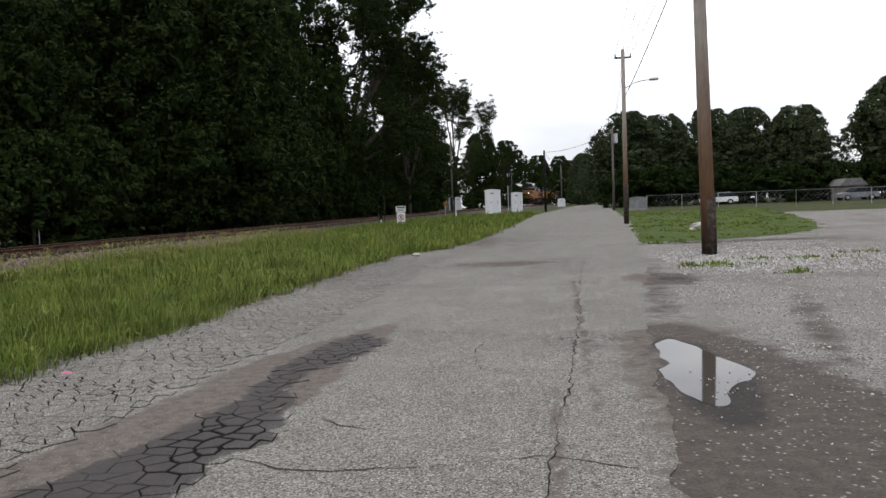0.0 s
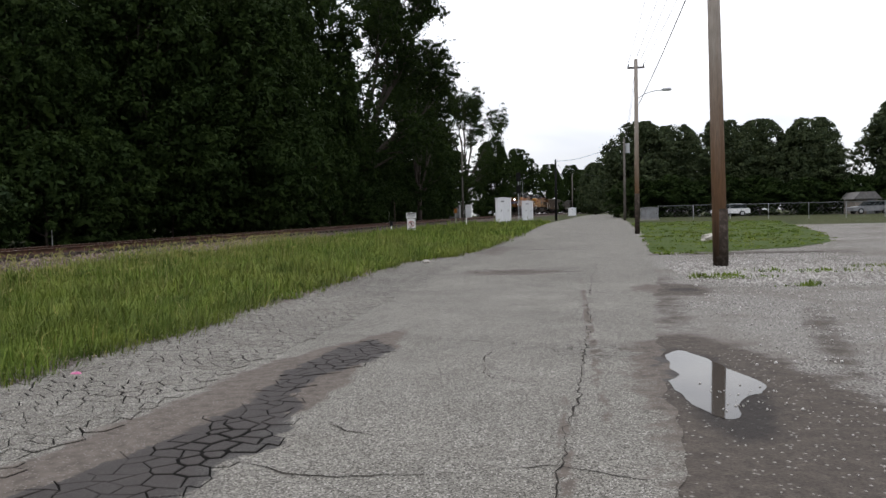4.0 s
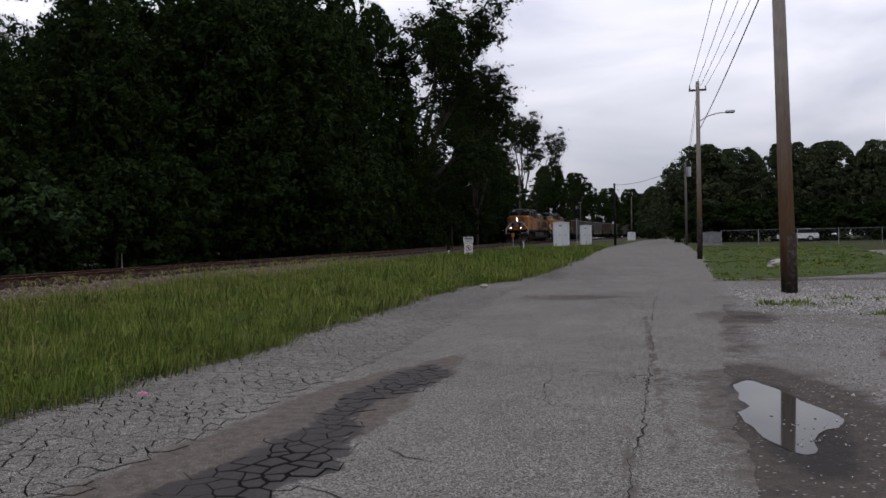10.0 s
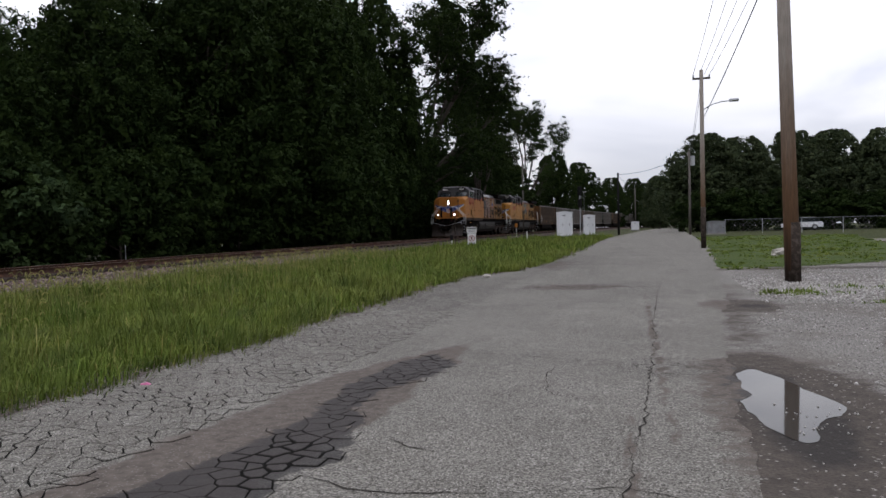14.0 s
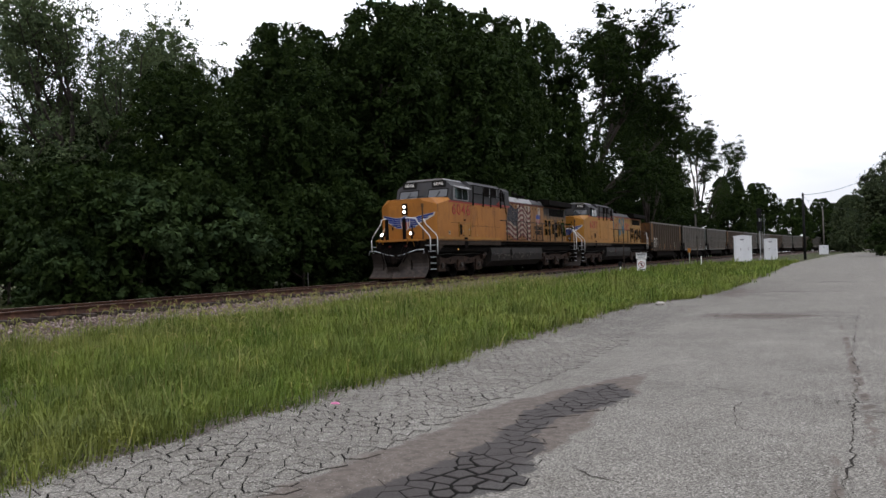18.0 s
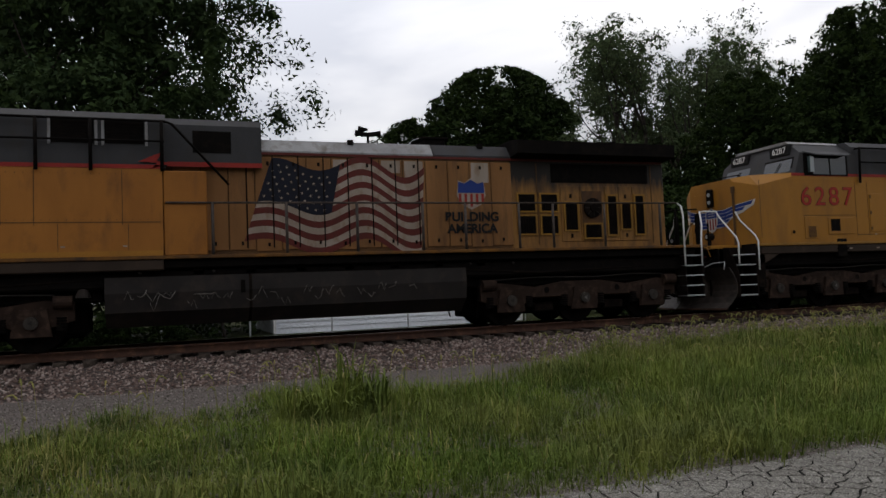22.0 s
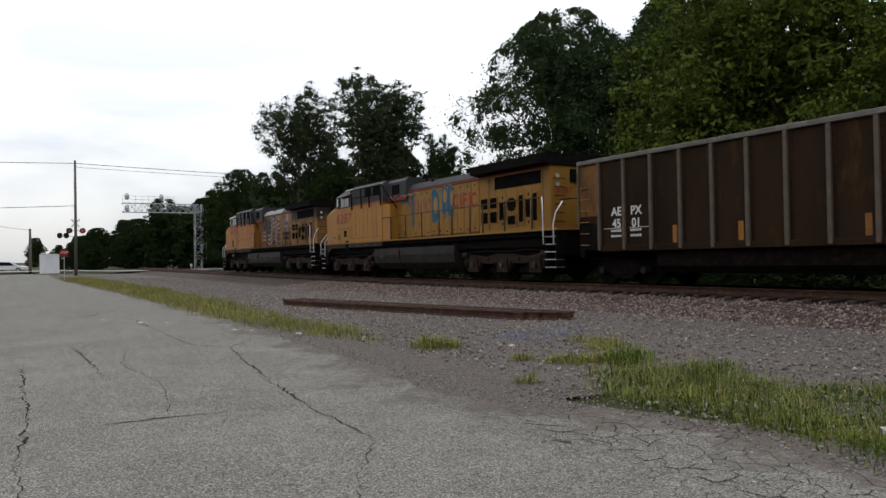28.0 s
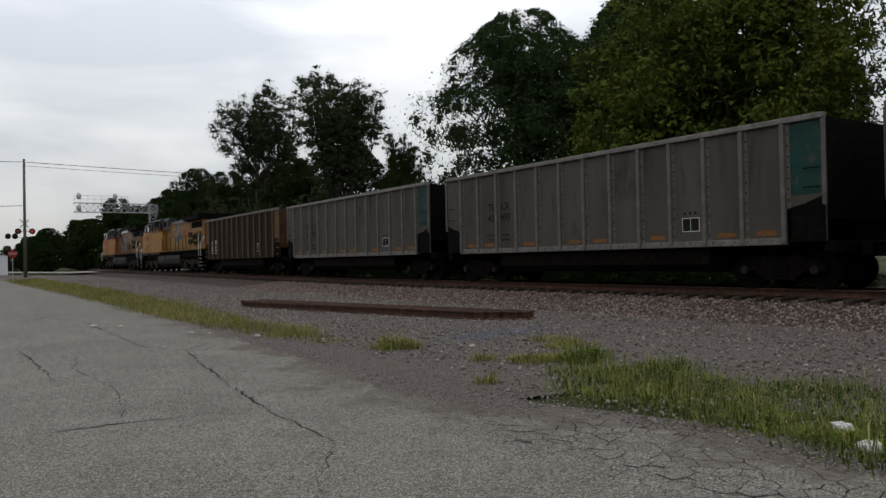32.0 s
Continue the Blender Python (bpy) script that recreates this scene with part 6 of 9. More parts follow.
def locomotive(number, dirty, lit, art):
    """A six-axle wide-cab diesel. Front coupler at the origin, y runs to its tail, z from the rail head; +x faces the road."""
    L = new("locomotive")
    side = YELLOW_DIRTY if dirty else YELLOW
    hood = HOOD_SOOT if dirty else YELLOW_WORN
    base, zs = 1.83, 3.60 if dirty else 3.72
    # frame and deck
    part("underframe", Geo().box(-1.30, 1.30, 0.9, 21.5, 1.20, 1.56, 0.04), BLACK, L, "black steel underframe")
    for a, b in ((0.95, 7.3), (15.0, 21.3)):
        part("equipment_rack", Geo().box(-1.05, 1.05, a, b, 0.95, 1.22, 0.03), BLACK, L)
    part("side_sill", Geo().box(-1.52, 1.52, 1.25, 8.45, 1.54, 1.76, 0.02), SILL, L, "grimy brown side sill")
    # rear sill is black to carry the shade below the deck
    part("rear_sill", Geo().box(-1.44, 1.44, 8.45, 21.45, 1.58, 1.76, 0.02), BLACK, L, "side sill blackened for the shade under the walkway")
    part("walkway", Geo().box(-1.55, 1.55, 1.14, 21.75, 1.76, 1.83, 0.01), COAL_STAINED if dirty else YELLOW_WORN, L, "yellow-edged walkway deck")
    part("front_platform", Geo().box(-0.96, 0.96, 0.04, 1.14, 1.74, 1.83, 0.01), side, L, "yellow-edged front platform")
    if not dirty:
        for k in range(4):
            plate("reflector", L, 1.52, 4.45 + 1.05 * k, 4.57 + 1.05 * k, 1.62, 1.66, FADED_WHITE, "white reflective strip", 0.004)
    # nose and lower cab, full width
    def sec(y, hw, zt, ch, z0=base):
        return [(-hw, y, z0), (-hw, y, zt - ch), (-hw + ch, y, zt), (hw - ch, y, zt), (hw, y, zt - ch), (hw, y, z0)]
    g = Geo()
    loft(g, [sec(0.98, 0.90, 3.70, 0.10), sec(1.32, 1.48, 3.74, 0.32), sec(2.62, 1.50, 3.80, 0.10), sec(2.66, 1.50, zs, 0.02), sec(8.45, 1.50, zs, 0.02)])
    part("cab_body", g, side, L, "yellow painted cab and nose sides")
    for s in (-1, 1):
        part("corner_skirt", Geo().prism([(1.22, 1.30), (1.40, 1.30), (1.95, 1.56), (1.22, 1.56)], min(s * 1.38, s * 1.50), max(s * 1.38, s * 1.50)), SILL, L)
    # seams and doors of the lower body
    for y in (1.34, 4.83) + ((6.15, 7.70) if dirty else (5.30, 6.30, 6.80, 7.32, 7.84)):
        plate("panel_seam", L, 1.50, y - 0.007, y + 0.007, base + (0.62 if dirty and y > 5 else 0.16), 3.56, SEAM, "dark seam between two panels", 0.004)
    for y0, y1, z in ((4.83, 8.4, 2.50), (2.6, 4.8, 2.60)) if dirty else ((4.83, 8.4, 2.02), (2.85, 4.8, 2.58)):
        plate("panel_seam", L, 1.50, y0, y1, z, z + 0.018, SEAM, "dark seam between two panels", 0.004)
    plate("side_stripe", L, 1.50, 1.30, 8.44, base + 0.01, base + 0.11, YELLOW, "brighter yellow stripe along the bottom edge", 0.006)
    part("cab_step_box", Geo().box(1.36, 1.53, 4.02, 4.36, 1.42, 1.92, 0.01).box(1.53, 1.55, 3.98, 4.40, 1.62, 1.66), BLACK, L, "black foot step under the cab door")
    if dirty:
        box = plate("access_box", L, 1.50, 3.46, 4.70, 1.97, 2.62, side, "framed side box with yellow doors", 0.018, 0.006)
        for e in ((3.44, 4.72, 2.60, 2.64), (3.44, 4.72, 1.95, 1.99), (3.44, 3.48, 1.99, 2.60), (4.68, 4.72, 1.99, 2.60)):
            plate("box_frame", box, 1.50, *e, YELLOW_WORN, "", 0.034)
        plate("access_door", box, 1.518, 3.99, 4.44, 2.02, 2.57, YELLOW, "clean yellow replacement panel", 0.012, 0.006)
        plate("access_door", box, 1.518, 4.46, 4.66, 2.02, 2.57, YELLOW, "", 0.012, 0.006)
        for z in (2.04, 2.30):
            plate("access_door", box, 1.518, 3.82, 3.96, z, z + 0.24, YELLOW, "", 0.012, 0.006)
            plate("sticker", box, 1.532, 3.86, 3.92, z + 0.15, z + 0.20, FADED_WHITE, "small pale sticker", 0.002)
        for y, z in ((3.84, 2.0), (4.50, 1.995), (3.47, 2.2), (3.47, 2.44), (4.70, 2.2), (4.70, 2.44)):
            plate("box_latch", box, 1.53, y, y + 0.09 * (z < 2.1) + 0.03, z, z + 0.04, BLACK, "", 0.012)
        plate("sticker", box, 1.532, 4.50, 4.62, 2.28, 2.36, FADED_WHITE, "small pale sticker", 0.002)
        plate("slot", L, 1.50, 4.0, 4.24, 2.74, 2.80, BLACK, "dark slot", 0.006)
        for y0, y1, z0, z1 in ((4.95, 5.60, 2.46, 2.475), (4.95, 5.60, 3.40, 3.41), (4.95, 4.96, 2.46, 3.41), (5.59, 5.60, 2.46, 3.41)):
            plate("panel_seam", L, 1.50, y0, y1, z0, z1, SEAM, "dark seam between two panels", 0.004)
        g = Geo()
        for q in range(8):
            for y in (5.0, 5.54):
                g.box(1.50, 1.507, y, y + 0.014, 2.54 + 0.11 * q, 2.554 + 0.11 * q)
        part("rivet_row", g, SEAM, L, "small dark rivets round a panel")
        for k in range(3):
            plate("panel_seam", L, 1.50, 5.30 + 1.25 * k, 5.312 + 1.25 * k, base + 0.12, 2.48, SEAM, "dark seam between two panels", 0.004)
        part("marker_lamp", Geo().ball((1.46, 3.42, 1.34), 0.035, 8, 5), MARKER, L, "small amber lamp under the sill")
    else:
        plate("access_door", L, 1.50, 3.72, 4.68, 2.05, 2.52, side, "", 0.02, 0.01)
    if not dirty:
        d = plate("battery_box_door", L, 1.50, 2.86, 3.36, 1.93, 2.56, side, "louvred side door", 0.018, 0.01)
        for q in range(9):
            plate("louvre", d, 1.518, 2.98, 3.26, 1.98 + 0.035 * q, 2.0 + 0.035 * q, SEAM, "", 0.012)
    plate("vent_opening", L, 1.52, *((3.54, 3.77, 2.05, 2.54) if dirty else (3.82, 4.16, 2.14, 2.48)), BLACK, "dark square vent", 0.008)
    if not dirty:
        plate("small_door", L, 1.50, 5.35, 5.85, 2.12, 3.2, side, "", 0.016, 0.008)
    plate("red_stripe", L, 1.50, 2.5, 8.45, zs - 0.02, zs + 0.06, RED, "thin red stripe under the roof", 0.008)
    plate("red_stripe", L, -1.50, 2.5, 8.45, zs - 0.02, zs + 0.06, RED, "", 0.008)
    if dirty:
        poly_plate("lightning_stripe", L, 1.502, [(8.0, 3.72), (8.45, 3.92), (8.35, 3.74), (8.62, 3.70), (8.25, 3.58), (8.36, 3.70)][::-1], RED, "red lightning shaped stripe end")
    for z in (zs - 0.14, base + 0.72):
        g = Geo()
        for q in range(24):
            g.box(1.50, 1.508, 4.95 + 0.146 * q, 4.965 + 0.146 * q, z, z + 0.016)
        part("rivet_row", g, SEAM, L, "row of small dark rivets")
    sq = plate("square_badge", L, 1.50, 2.37, 2.55, 2.04, 2.22, FADED_WHITE if dirty else side, "small square plate with a round hole", 0.008)
    part("badge_hole", Geo().tube([(1.508, 2.46, 2.13), (1.512, 2.46, 2.13)], 0.05, 12), BLACK, sq)
    # upper cab
    g = Geo()
    def cabsec(y_low, y_high):
        return [(-1.50, y_low, zs + 0.002), (-1.50, y_low + (y_high - y_low) * 0.62, 4.36), (-1.02, y_high, 4.70), (1.02, y_high, 4.70), (1.50, y_low + (y_high - y_low) * 0.62, 4.36), (1.50, y_low, zs + 0.002)]
    loft(g, [cabsec(2.62, 2.98), cabsec(4.80, 4.80)])
    part("upper_cab", g, GREY_ROOF, L, "dark grey upper cab")
    part("cab_roof", Geo().prism([(-1.06, 4.695), (1.06, 4.695), (0.95, 4.77), (-0.95, 4.77)], 2.9, 4.86, "y"), PALE_ROOF, L, "worn pale cab roof")
    for y in (3.3, 3.9, 4.4):
        part("roof_fitting", Geo().box(-0.5, 0.4, y, y + 0.12, 4.77, 4.82, 0.01), PALE_ROOF, L)
    # front windows and number boards, on the raked front
    def front(z):
        return 2.62 + 0.36 * 0.62 * (z - 3.72) / 0.58 - 0.012 if z < 4.3 else 2.843 + 0.137 * (z - 4.30) / 0.36 - 0.012
    for a, b in ((-1.30, -0.30), (0.30, 1.30)):
        w = part("windshield", Geo().add([(a - 0.05, front(3.83) + 0.004, 3.81), (b + 0.05, front(3.83) + 0.004, 3.81), (b + 0.05, front(4.25) + 0.004, 4.27), (a - 0.05, front(4.25) + 0.004, 4.27)], [(0, 1, 2, 3)]), BLACK, L, "black rubber framed front window")
        part("pane", Geo().add([(a, front(3.87) - 0.008, 3.86), (b, front(3.87) - 0.008, 3.86), (b, front(4.22) - 0.008, 4.22), (a, front(4.22) - 0.008, 4.22)], [(0, 1, 2, 3)]), GLASS_DARK, w, "reflecting glass pane")
        part("wiper", Geo().tube([(a + 0.45, front(3.84) - 0.03, 3.84), (a + 0.6, front(4.15) - 0.03, 4.15)], 0.012, 5), BLACK, w)
        nb = part("number_board", Geo().box(a + 0.14, b - 0.14, front(4.45) - 0.07, front(4.45) + 0.10, 4.36, 4.66, 0.01), BOARD, L, "black board with the white engine number")
        lettering("board_number", number, 0.24, WHITE, nb, Matrix(((1, 0, 0, (a + b) / 2), (0, 0, -1, front(4.45) - 0.074), (0, 1, 0, 4.51), (0, 0, 0, 1))), "white digits", 0.003, 0.50)
    # side window, mirror and sun visor
    wf = plate("side_window", L, 1.50, 2.96, 4.60, 3.71, 4.34, PALE_ROOF if dirty else BLACK, "sliding cab side window", 0.012, 0.01)
    for a, b in ((3.28, 3.88), (3.94, 4.52)):
        plate("pane", wf, 1.512, a, b, 3.75, 4.30, GLASS_DARK, "dark glass pane", 0.010)
    plate("wind_mirror", wf, 1.52, 3.10, 3.24, 3.80, 4.24, WINDSCREEN, "bright wind deflector", 0.09)
    part("sun_visor", Geo().add([(1.50, 2.95, 4.40), (1.50, 4.66, 4.40), (1.74, 4.44, 4.28), (1.74, 3.25, 4.28), (1.50, 2.95, 4.37), (1.50, 4.66, 4.37), (1.74, 4.44, 4.25), (1.74, 3.25, 4.25)], [(0, 1, 2, 3), (7, 6, 5, 4), (3, 2, 6, 7), (0, 3, 7, 4), (2, 1, 5, 6)]), PALE_ROOF if dirty else GREY_ROOF, L, "sheet metal sun visor over the cab window")
    # nose door, headlights, front emblem
    fd = part("nose_door", Geo().box(-0.80, -0.20, 0.972, 0.982, base + 0.05, 3.40, 0.01), side, L, "narrow nose door")
    part("door_handle", Geo().box(-0.72, -0.66, 0.93, 0.972, 2.3, 2.45), BLACK, fd)
    part("nose_pillar", Geo().tube([(0.92, 0.955, base), (0.92, 0.955, 3.40)], 0.035, 8).box(0.86, 0.98, 0.92, 0.98, 3.28, 3.46, 0.01), SEAM, L, "dark upright pipe on the nose corner")
    part("grab_iron", Geo().tube([(0.1, 1.04, 3.70), (0.1, 1.12, 3.79), (0.8, 1.25, 3.80), (0.9, 1.32, 3.72)], 0.016, 6), BLACK, L)
    hb = part("headlight_housing", Geo().box(-0.13, 0.13, 0.90, 0.978, 2.98, 3.50, 0.03), BLACK, L, "black headlight housing")
    for z in (3.12, 3.34):
        part("headlight", Geo().tube([(0, 0.885, z), (0, 0.905, z)], 0.055, 16), HEADLIGHT if lit else GALV, hb, "round lit headlight" if lit else "round unlit headlight")
    for s in (-1, 1):
        dl = part("ditch_light", Geo().tube([(s * 0.76, 0.12, 2.08), (s * 0.76, 0.30, 2.08)], 0.10, 14), BLACK, L, "round ditch light housing")
        part("lamp", Geo().tube([(s * 0.76, 0.105, 2.08), (s * 0.76, 0.12, 2.08)], 0.055, 14), HEADLIGHT if lit else GALV, dl, "round lamp")
        part("ditch_light_post", Geo().box(s * 0.76 - 0.03, s * 0.76 + 0.03, 0.18, 0.24, 1.83, 2.0), BLACK, L)
    wing_art(L, 0.970, 0.90, (1.48, 1.312), 2.66)
    # road number on the side
    for k, digit in enumerate(number):
        m = side_plane(1.506, 3.75 + 0.515 * (k - 1.5), 3.24 if dirty else 3.10)
        lettering("digit_outline", digit, 0.74, BOARD, L, m, "dark outline of a digit", 0.002, 0.385, 0.013)
        lettering("road_number", digit, 0.74, NUMBER_RED, L, side_plane(1.510, 3.75 + 0.515 * (k - 1.5), 3.24 if dirty else 3.10), "large red digit", 0.003, 0.355, 0.002)
    # equipment cabinet behind the cab
    part("equipment_cabinet", Geo().prism([(-1.46, zs + 0.002), (1.46, zs + 0.002), (1.46, 4.58), (1.28, 4.74), (-1.28, 4.74), (-1.46, 4.58)], 4.80, 8.52, "y"), GREY_ROOF, L, "dark grey equipment cabinet")
    part("blower_cabinet", Geo().prism([(-1.22, 3.70), (1.22, 3.70), (1.22, 4.56), (1.05, 4.72), (-1.05, 4.72), (-1.22, 4.56)], 8.52, 10.45, "y"), GREY_ROOF, L, "dark grey blower cabinet")
    plate("red_stripe", L, 1.22, 8.55, 10.45, 3.68, 3.78, RED, "", 0.01)
    for a, b in ((6.45, 7.2), (7.40, 8.12)):
        v = plate("roof_vent", L, 1.46, a, b, 4.08, 4.55, BLACK, "dark air intake screen", 0.012)
        for q in range(7):
            plate("screen_bar", v, 1.472, a + 0.03, b - 0.03, 4.11 + 0.062 * q, 4.125 + 0.062 * q, UNDER, "", 0.008)
        if dirty:
            for y in (a - 0.06, b + 0.02):
                plate("vent_trim", v, 1.46, y, y + 0.05, 4.04, 4.58, PALE_ROOF, "", 0.02)
    plate("roof_vent", L, 1.22, 9.05, 9.82, 3.98, 4.44, BLACK, "dark louvred intake", 0.012)
    rail_run("cabinet_handrail", L, [(1.58, 5.0, 4.12), (1.60, 8.5, 4.12)], 0.022)
    rail_run("cabinet_handrail", L, [(1.50, 4.90, 4.50), (1.60, 5.0, 4.53), (1.60, 8.5, 4.53), (1.58, 8.65, 4.48), (1.34, 9.75, 3.3)], 0.026)
    for y in (5.0, 6.2, 7.15, 8.45):
        rail_run("handrail_post", L, [(1.60, y, 4.53), (1.56, y, 3.52)], 0.036)
    # engine hood
    hx = 1.06
    part("engine_hood", Geo().prism([(-hx, base), (hx, base), (hx, 4.05), (0.86, 4.32), (-0.86, 4.32), (-hx, 4.05)], 8.46, 16.37, "y"), SEAM, L, "engine hood behind the doors")
    part("hood_roof", Geo().prism([(-hx - 0.02, 4.06), (hx + 0.02, 4.06), (hx + 0.02, 4.10), (0.88, 4.37), (-0.88, 4.37), (-hx - 0.02, 4.10)], 10.46, 14.40, "y"), PALE_ROOF if dirty else GREY_ROOF, L, "worn metal hood roof" if dirty else "grey hood roof")
    part("hood_roof", Geo().prism([(-hx - 0.02, 4.06), (hx + 0.02, 4.06), (hx + 0.02, 4.10), (0.88, 4.37), (-0.88, 4.37), (-hx - 0.02, 4.10)], 14.42, 16.42, "y"), GREY_ROOF, L, "dark grey hood roof")
    plate("red_stripe", L, hx, 10.46, 20.8, 4.00, 4.055, FADED_RED if dirty else RED, "", 0.026)
    part("side_locker", Geo().box(hx, 1.48, 8.46, 9.30, base, 3.55, 0.02), side, L, "tall side locker")
    doors = [8.64 + 0.555 * k for k in range(14)]
    for k, y in enumerate(doors):
        door_panel(L, hx, y, y + 0.555, base + 0.08 + (0.03 if k % 3 else 0), 3.95, hood)
        if dirty and k in (6, 8, 9, 12):
            plate("worn_patch", L, hx + 0.022, y + 0.05, y + 0.50, 3.45 + 0.10 * (k % 3), 3.93, FADED_WHITE, "sun-bleached door paint", 0.003)
    part("exhaust_outlet", Geo().box(-0.40, 0.40, 14.40, 14.98, 4.34, 4.64, 0.03).box(-0.46, 0.46, 14.34, 15.04, 4.62, 4.66), BLACK, L, "black exhaust outlet")
    hy = 13.0 if dirty else 11.2
    hn = part("horn", Geo().tube([(0.5, hy, 4.34), (0.5, hy, 4.62)], 0.035, 6).box(0.44, 0.56, hy - 0.16, hy + 0.16, 4.60, 4.66, 0.01), BLACK, L, "triple air horn")
    for e, dz in ((-0.30, 0.03), (0.30, 0.03), (-0.22, 0.13)):
        part("horn_bell", Geo().tube([(0.5, hy, 4.64 + dz), (0.5, hy + e * 0.6, 4.64 + dz), (0.5, hy + e, 4.64 + dz)], 0.03, 9, 0.085), BLACK, hn)
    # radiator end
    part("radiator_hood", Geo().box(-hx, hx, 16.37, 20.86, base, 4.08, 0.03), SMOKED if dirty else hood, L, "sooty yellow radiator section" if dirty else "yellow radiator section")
    part("radiator_wing", Geo().prism([(-1.50, 4.12), (-1.08, 4.07), (1.08, 4.07), (1.50, 4.12), (1.50, 4.44), (1.1, 4.50), (-1.1, 4.50), (-1.50, 4.44)], 16.40, 20.93, "y"), BLACK, L, "broad black radiator wing")
    for s in (-1, 1):
        plate("radiator_screen", L, s * hx, 17.5, 20.35, 3.48, 3.95, BLACK, "dark radiator screen", 0.015)
    for a, b in ((16.57, 17.02), (17.19, 17.64)):
        for z0, z1 in ((2.21, 2.64), (2.77, 3.18)):
            grille(L, hx, a, b, z0, z1, 7)
    for a, b in ((17.74, 18.28), (18.30, 18.96), (19.02, 19.41), (19.43, 19.83), (19.85, 20.30)):
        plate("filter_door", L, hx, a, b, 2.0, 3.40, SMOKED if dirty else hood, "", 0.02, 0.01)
    for y in (16.35, 17.10, 20.45):
        plate("panel_seam", L, hx, y - 0.012, y + 0.012, base + 0.1, 3.95, BLACK if y < 17 else SEAM, "dark seam between two panels", 0.012)
    for a, b, z0, z1 in ((17.85, 18.19, 2.29, 2.98), (19.09, 19.34, 2.16, 3.15), (19.50, 19.76, 2.31, 2.99), (19.92, 20.16, 2.17, 3.16)):
        grille(L, hx + 0.02, a, b, z0, z1, 6)
    for y in (18.02, 19.63):
        for z in (2.14, 3.14):
            plate("latch", L, hx + 0.02, y - 0.03, y + 0.03, z - 0.05, z + 0.05, UNDER, "small dark latch", 0.015)
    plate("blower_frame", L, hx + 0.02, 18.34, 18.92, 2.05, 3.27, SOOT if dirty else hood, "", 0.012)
    fan = part("blower_housing", Geo().tube([(hx + 0.02, 18.63, 2.84), (hx + 0.09, 18.63, 2.84)], 0.25, 24).tube([(hx + 0.09, 18.63, 2.84), (hx + 0.13, 18.63, 2.84)], 0.10, 14), UNDER, L, "round blower housing")
    for q in range(8):
        a = 0.7854 * q
        part("blower_spoke", Geo().tube([(hx + 0.095, 18.63 + 0.10 * math.cos(a), 2.84 + 0.10 * math.sin(a)), (hx + 0.095, 18.63 + 0.24 * math.cos(a), 2.84 + 0.24 * math.sin(a))], 0.012, 5), TANK, fan)
    grille(L, hx + 0.03, 18.40, 18.86, 2.09, 2.42, 10)
    if art:
        flag_art(L, hx + 0.026, 10.42, 2.08, 3.72, 1.76)
        sh = poly_plate("shield_badge", L, hx + 0.024, [(15.00, 3.50), (14.96, 3.14), (15.08, 2.92), (15.33, 2.80), (15.58, 2.92), (15.70, 3.14), (15.66, 3.50), (15.50, 3.44), (15.33, 3.56), (15.16, 3.44)], FADED_WHITE, "white shield badge with blue top and red bars")
        poly_plate("badge_top", sh, hx + 0.031, [(15.01, 3.47), (14.99, 3.20), (15.67, 3.20), (15.65, 3.47), (15.50, 3.42), (15.33, 3.52), (15.16, 3.42)], BLUE)
        for k in range(5):
            y = 15.04 + 0.145 * k
            d2 = 0.11 * (1 - abs(k - 2) / 2.0)
            poly_plate("badge_bar", sh, hx + 0.031, [(y - 0.032, 3.18), (y - 0.032, 2.98 - d2), (y + 0.032, 2.98 - d2), (y + 0.032, 3.18)], RED)
        for k, txt in enumerate(("BUILDING", "AMERICA")):
            lettering("slogan", txt, 0.30, BOARD, L, side_plane(hx + 0.042, 15.33, 2.62 - 0.28 * k), "dark painted slogan", 0.003, 1.36 - 0.06 * k, 0.035)
    else:
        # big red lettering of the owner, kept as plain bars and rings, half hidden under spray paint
        def bar(y, w, z0, z1, ink, word):
            poly_plate("letter_block", L, hx + 0.024, [(y, z0), (y + w, z0), (y + w, z1), (y, z1)], ink, word)

        def ring_plate(name, host, y, z, ry, rz, thick, ink, word, lift=0.024, a0=0.0, a1=6.28319, n=26):
            """A flat band along an upright oval, whole or open."""
            gg, out = Geo(), []
            for q in range(n + 1):
                t = a0 + (a1 - a0) * q / n
                out += [(hx + lift, y + ry * math.cos(t), z + rz * math.sin(t)), (hx + lift, y + (ry - thick) * math.cos(t), z + (rz - thick) * math.sin(t))]
            gg.add(out, [(2 * q, 2 * q + 2, 2 * q + 3, 2 * q + 1) for q in range(n)])
            return part(name, gg, ink, host, word)

        for ys2, ink, word in (((10.64, 10.98, 11.30, 11.62, 11.88), OLD_RED, "faded dark red bar"), ((15.0, 15.22, 15.68), RED, "red bar")):
            for y in ys2:
                bar(y, 0.12, 2.92, 3.56, ink, word)
        poly_plate("letter_block", L, hx + 0.025, [(11.30, 3.56), (11.42, 3.56), (11.74, 2.92), (11.62, 2.92)][::-1], OLD_RED, "faded dark red bar")
        for z in (3.44, 3.20):
            poly_plate("letter_block", L, hx + 0.025, [(15.34, z), (15.54, z), (15.54, z + 0.11), (15.34, z + 0.11)], RED, "red bar")
        bar(10.76, 0.22, 2.92, 3.04, OLD_RED, "faded dark red bar")
        ring_plate("letter_ring", L, 12.32, 3.24, 0.27, 0.33, 0.12, OLD_RED, "faded dark red ring")
        ring_plate("letter_ring", L, 14.68, 3.24, 0.25, 0.32, 0.12, RED, "red ring", 0.030, 0.6, 5.7)
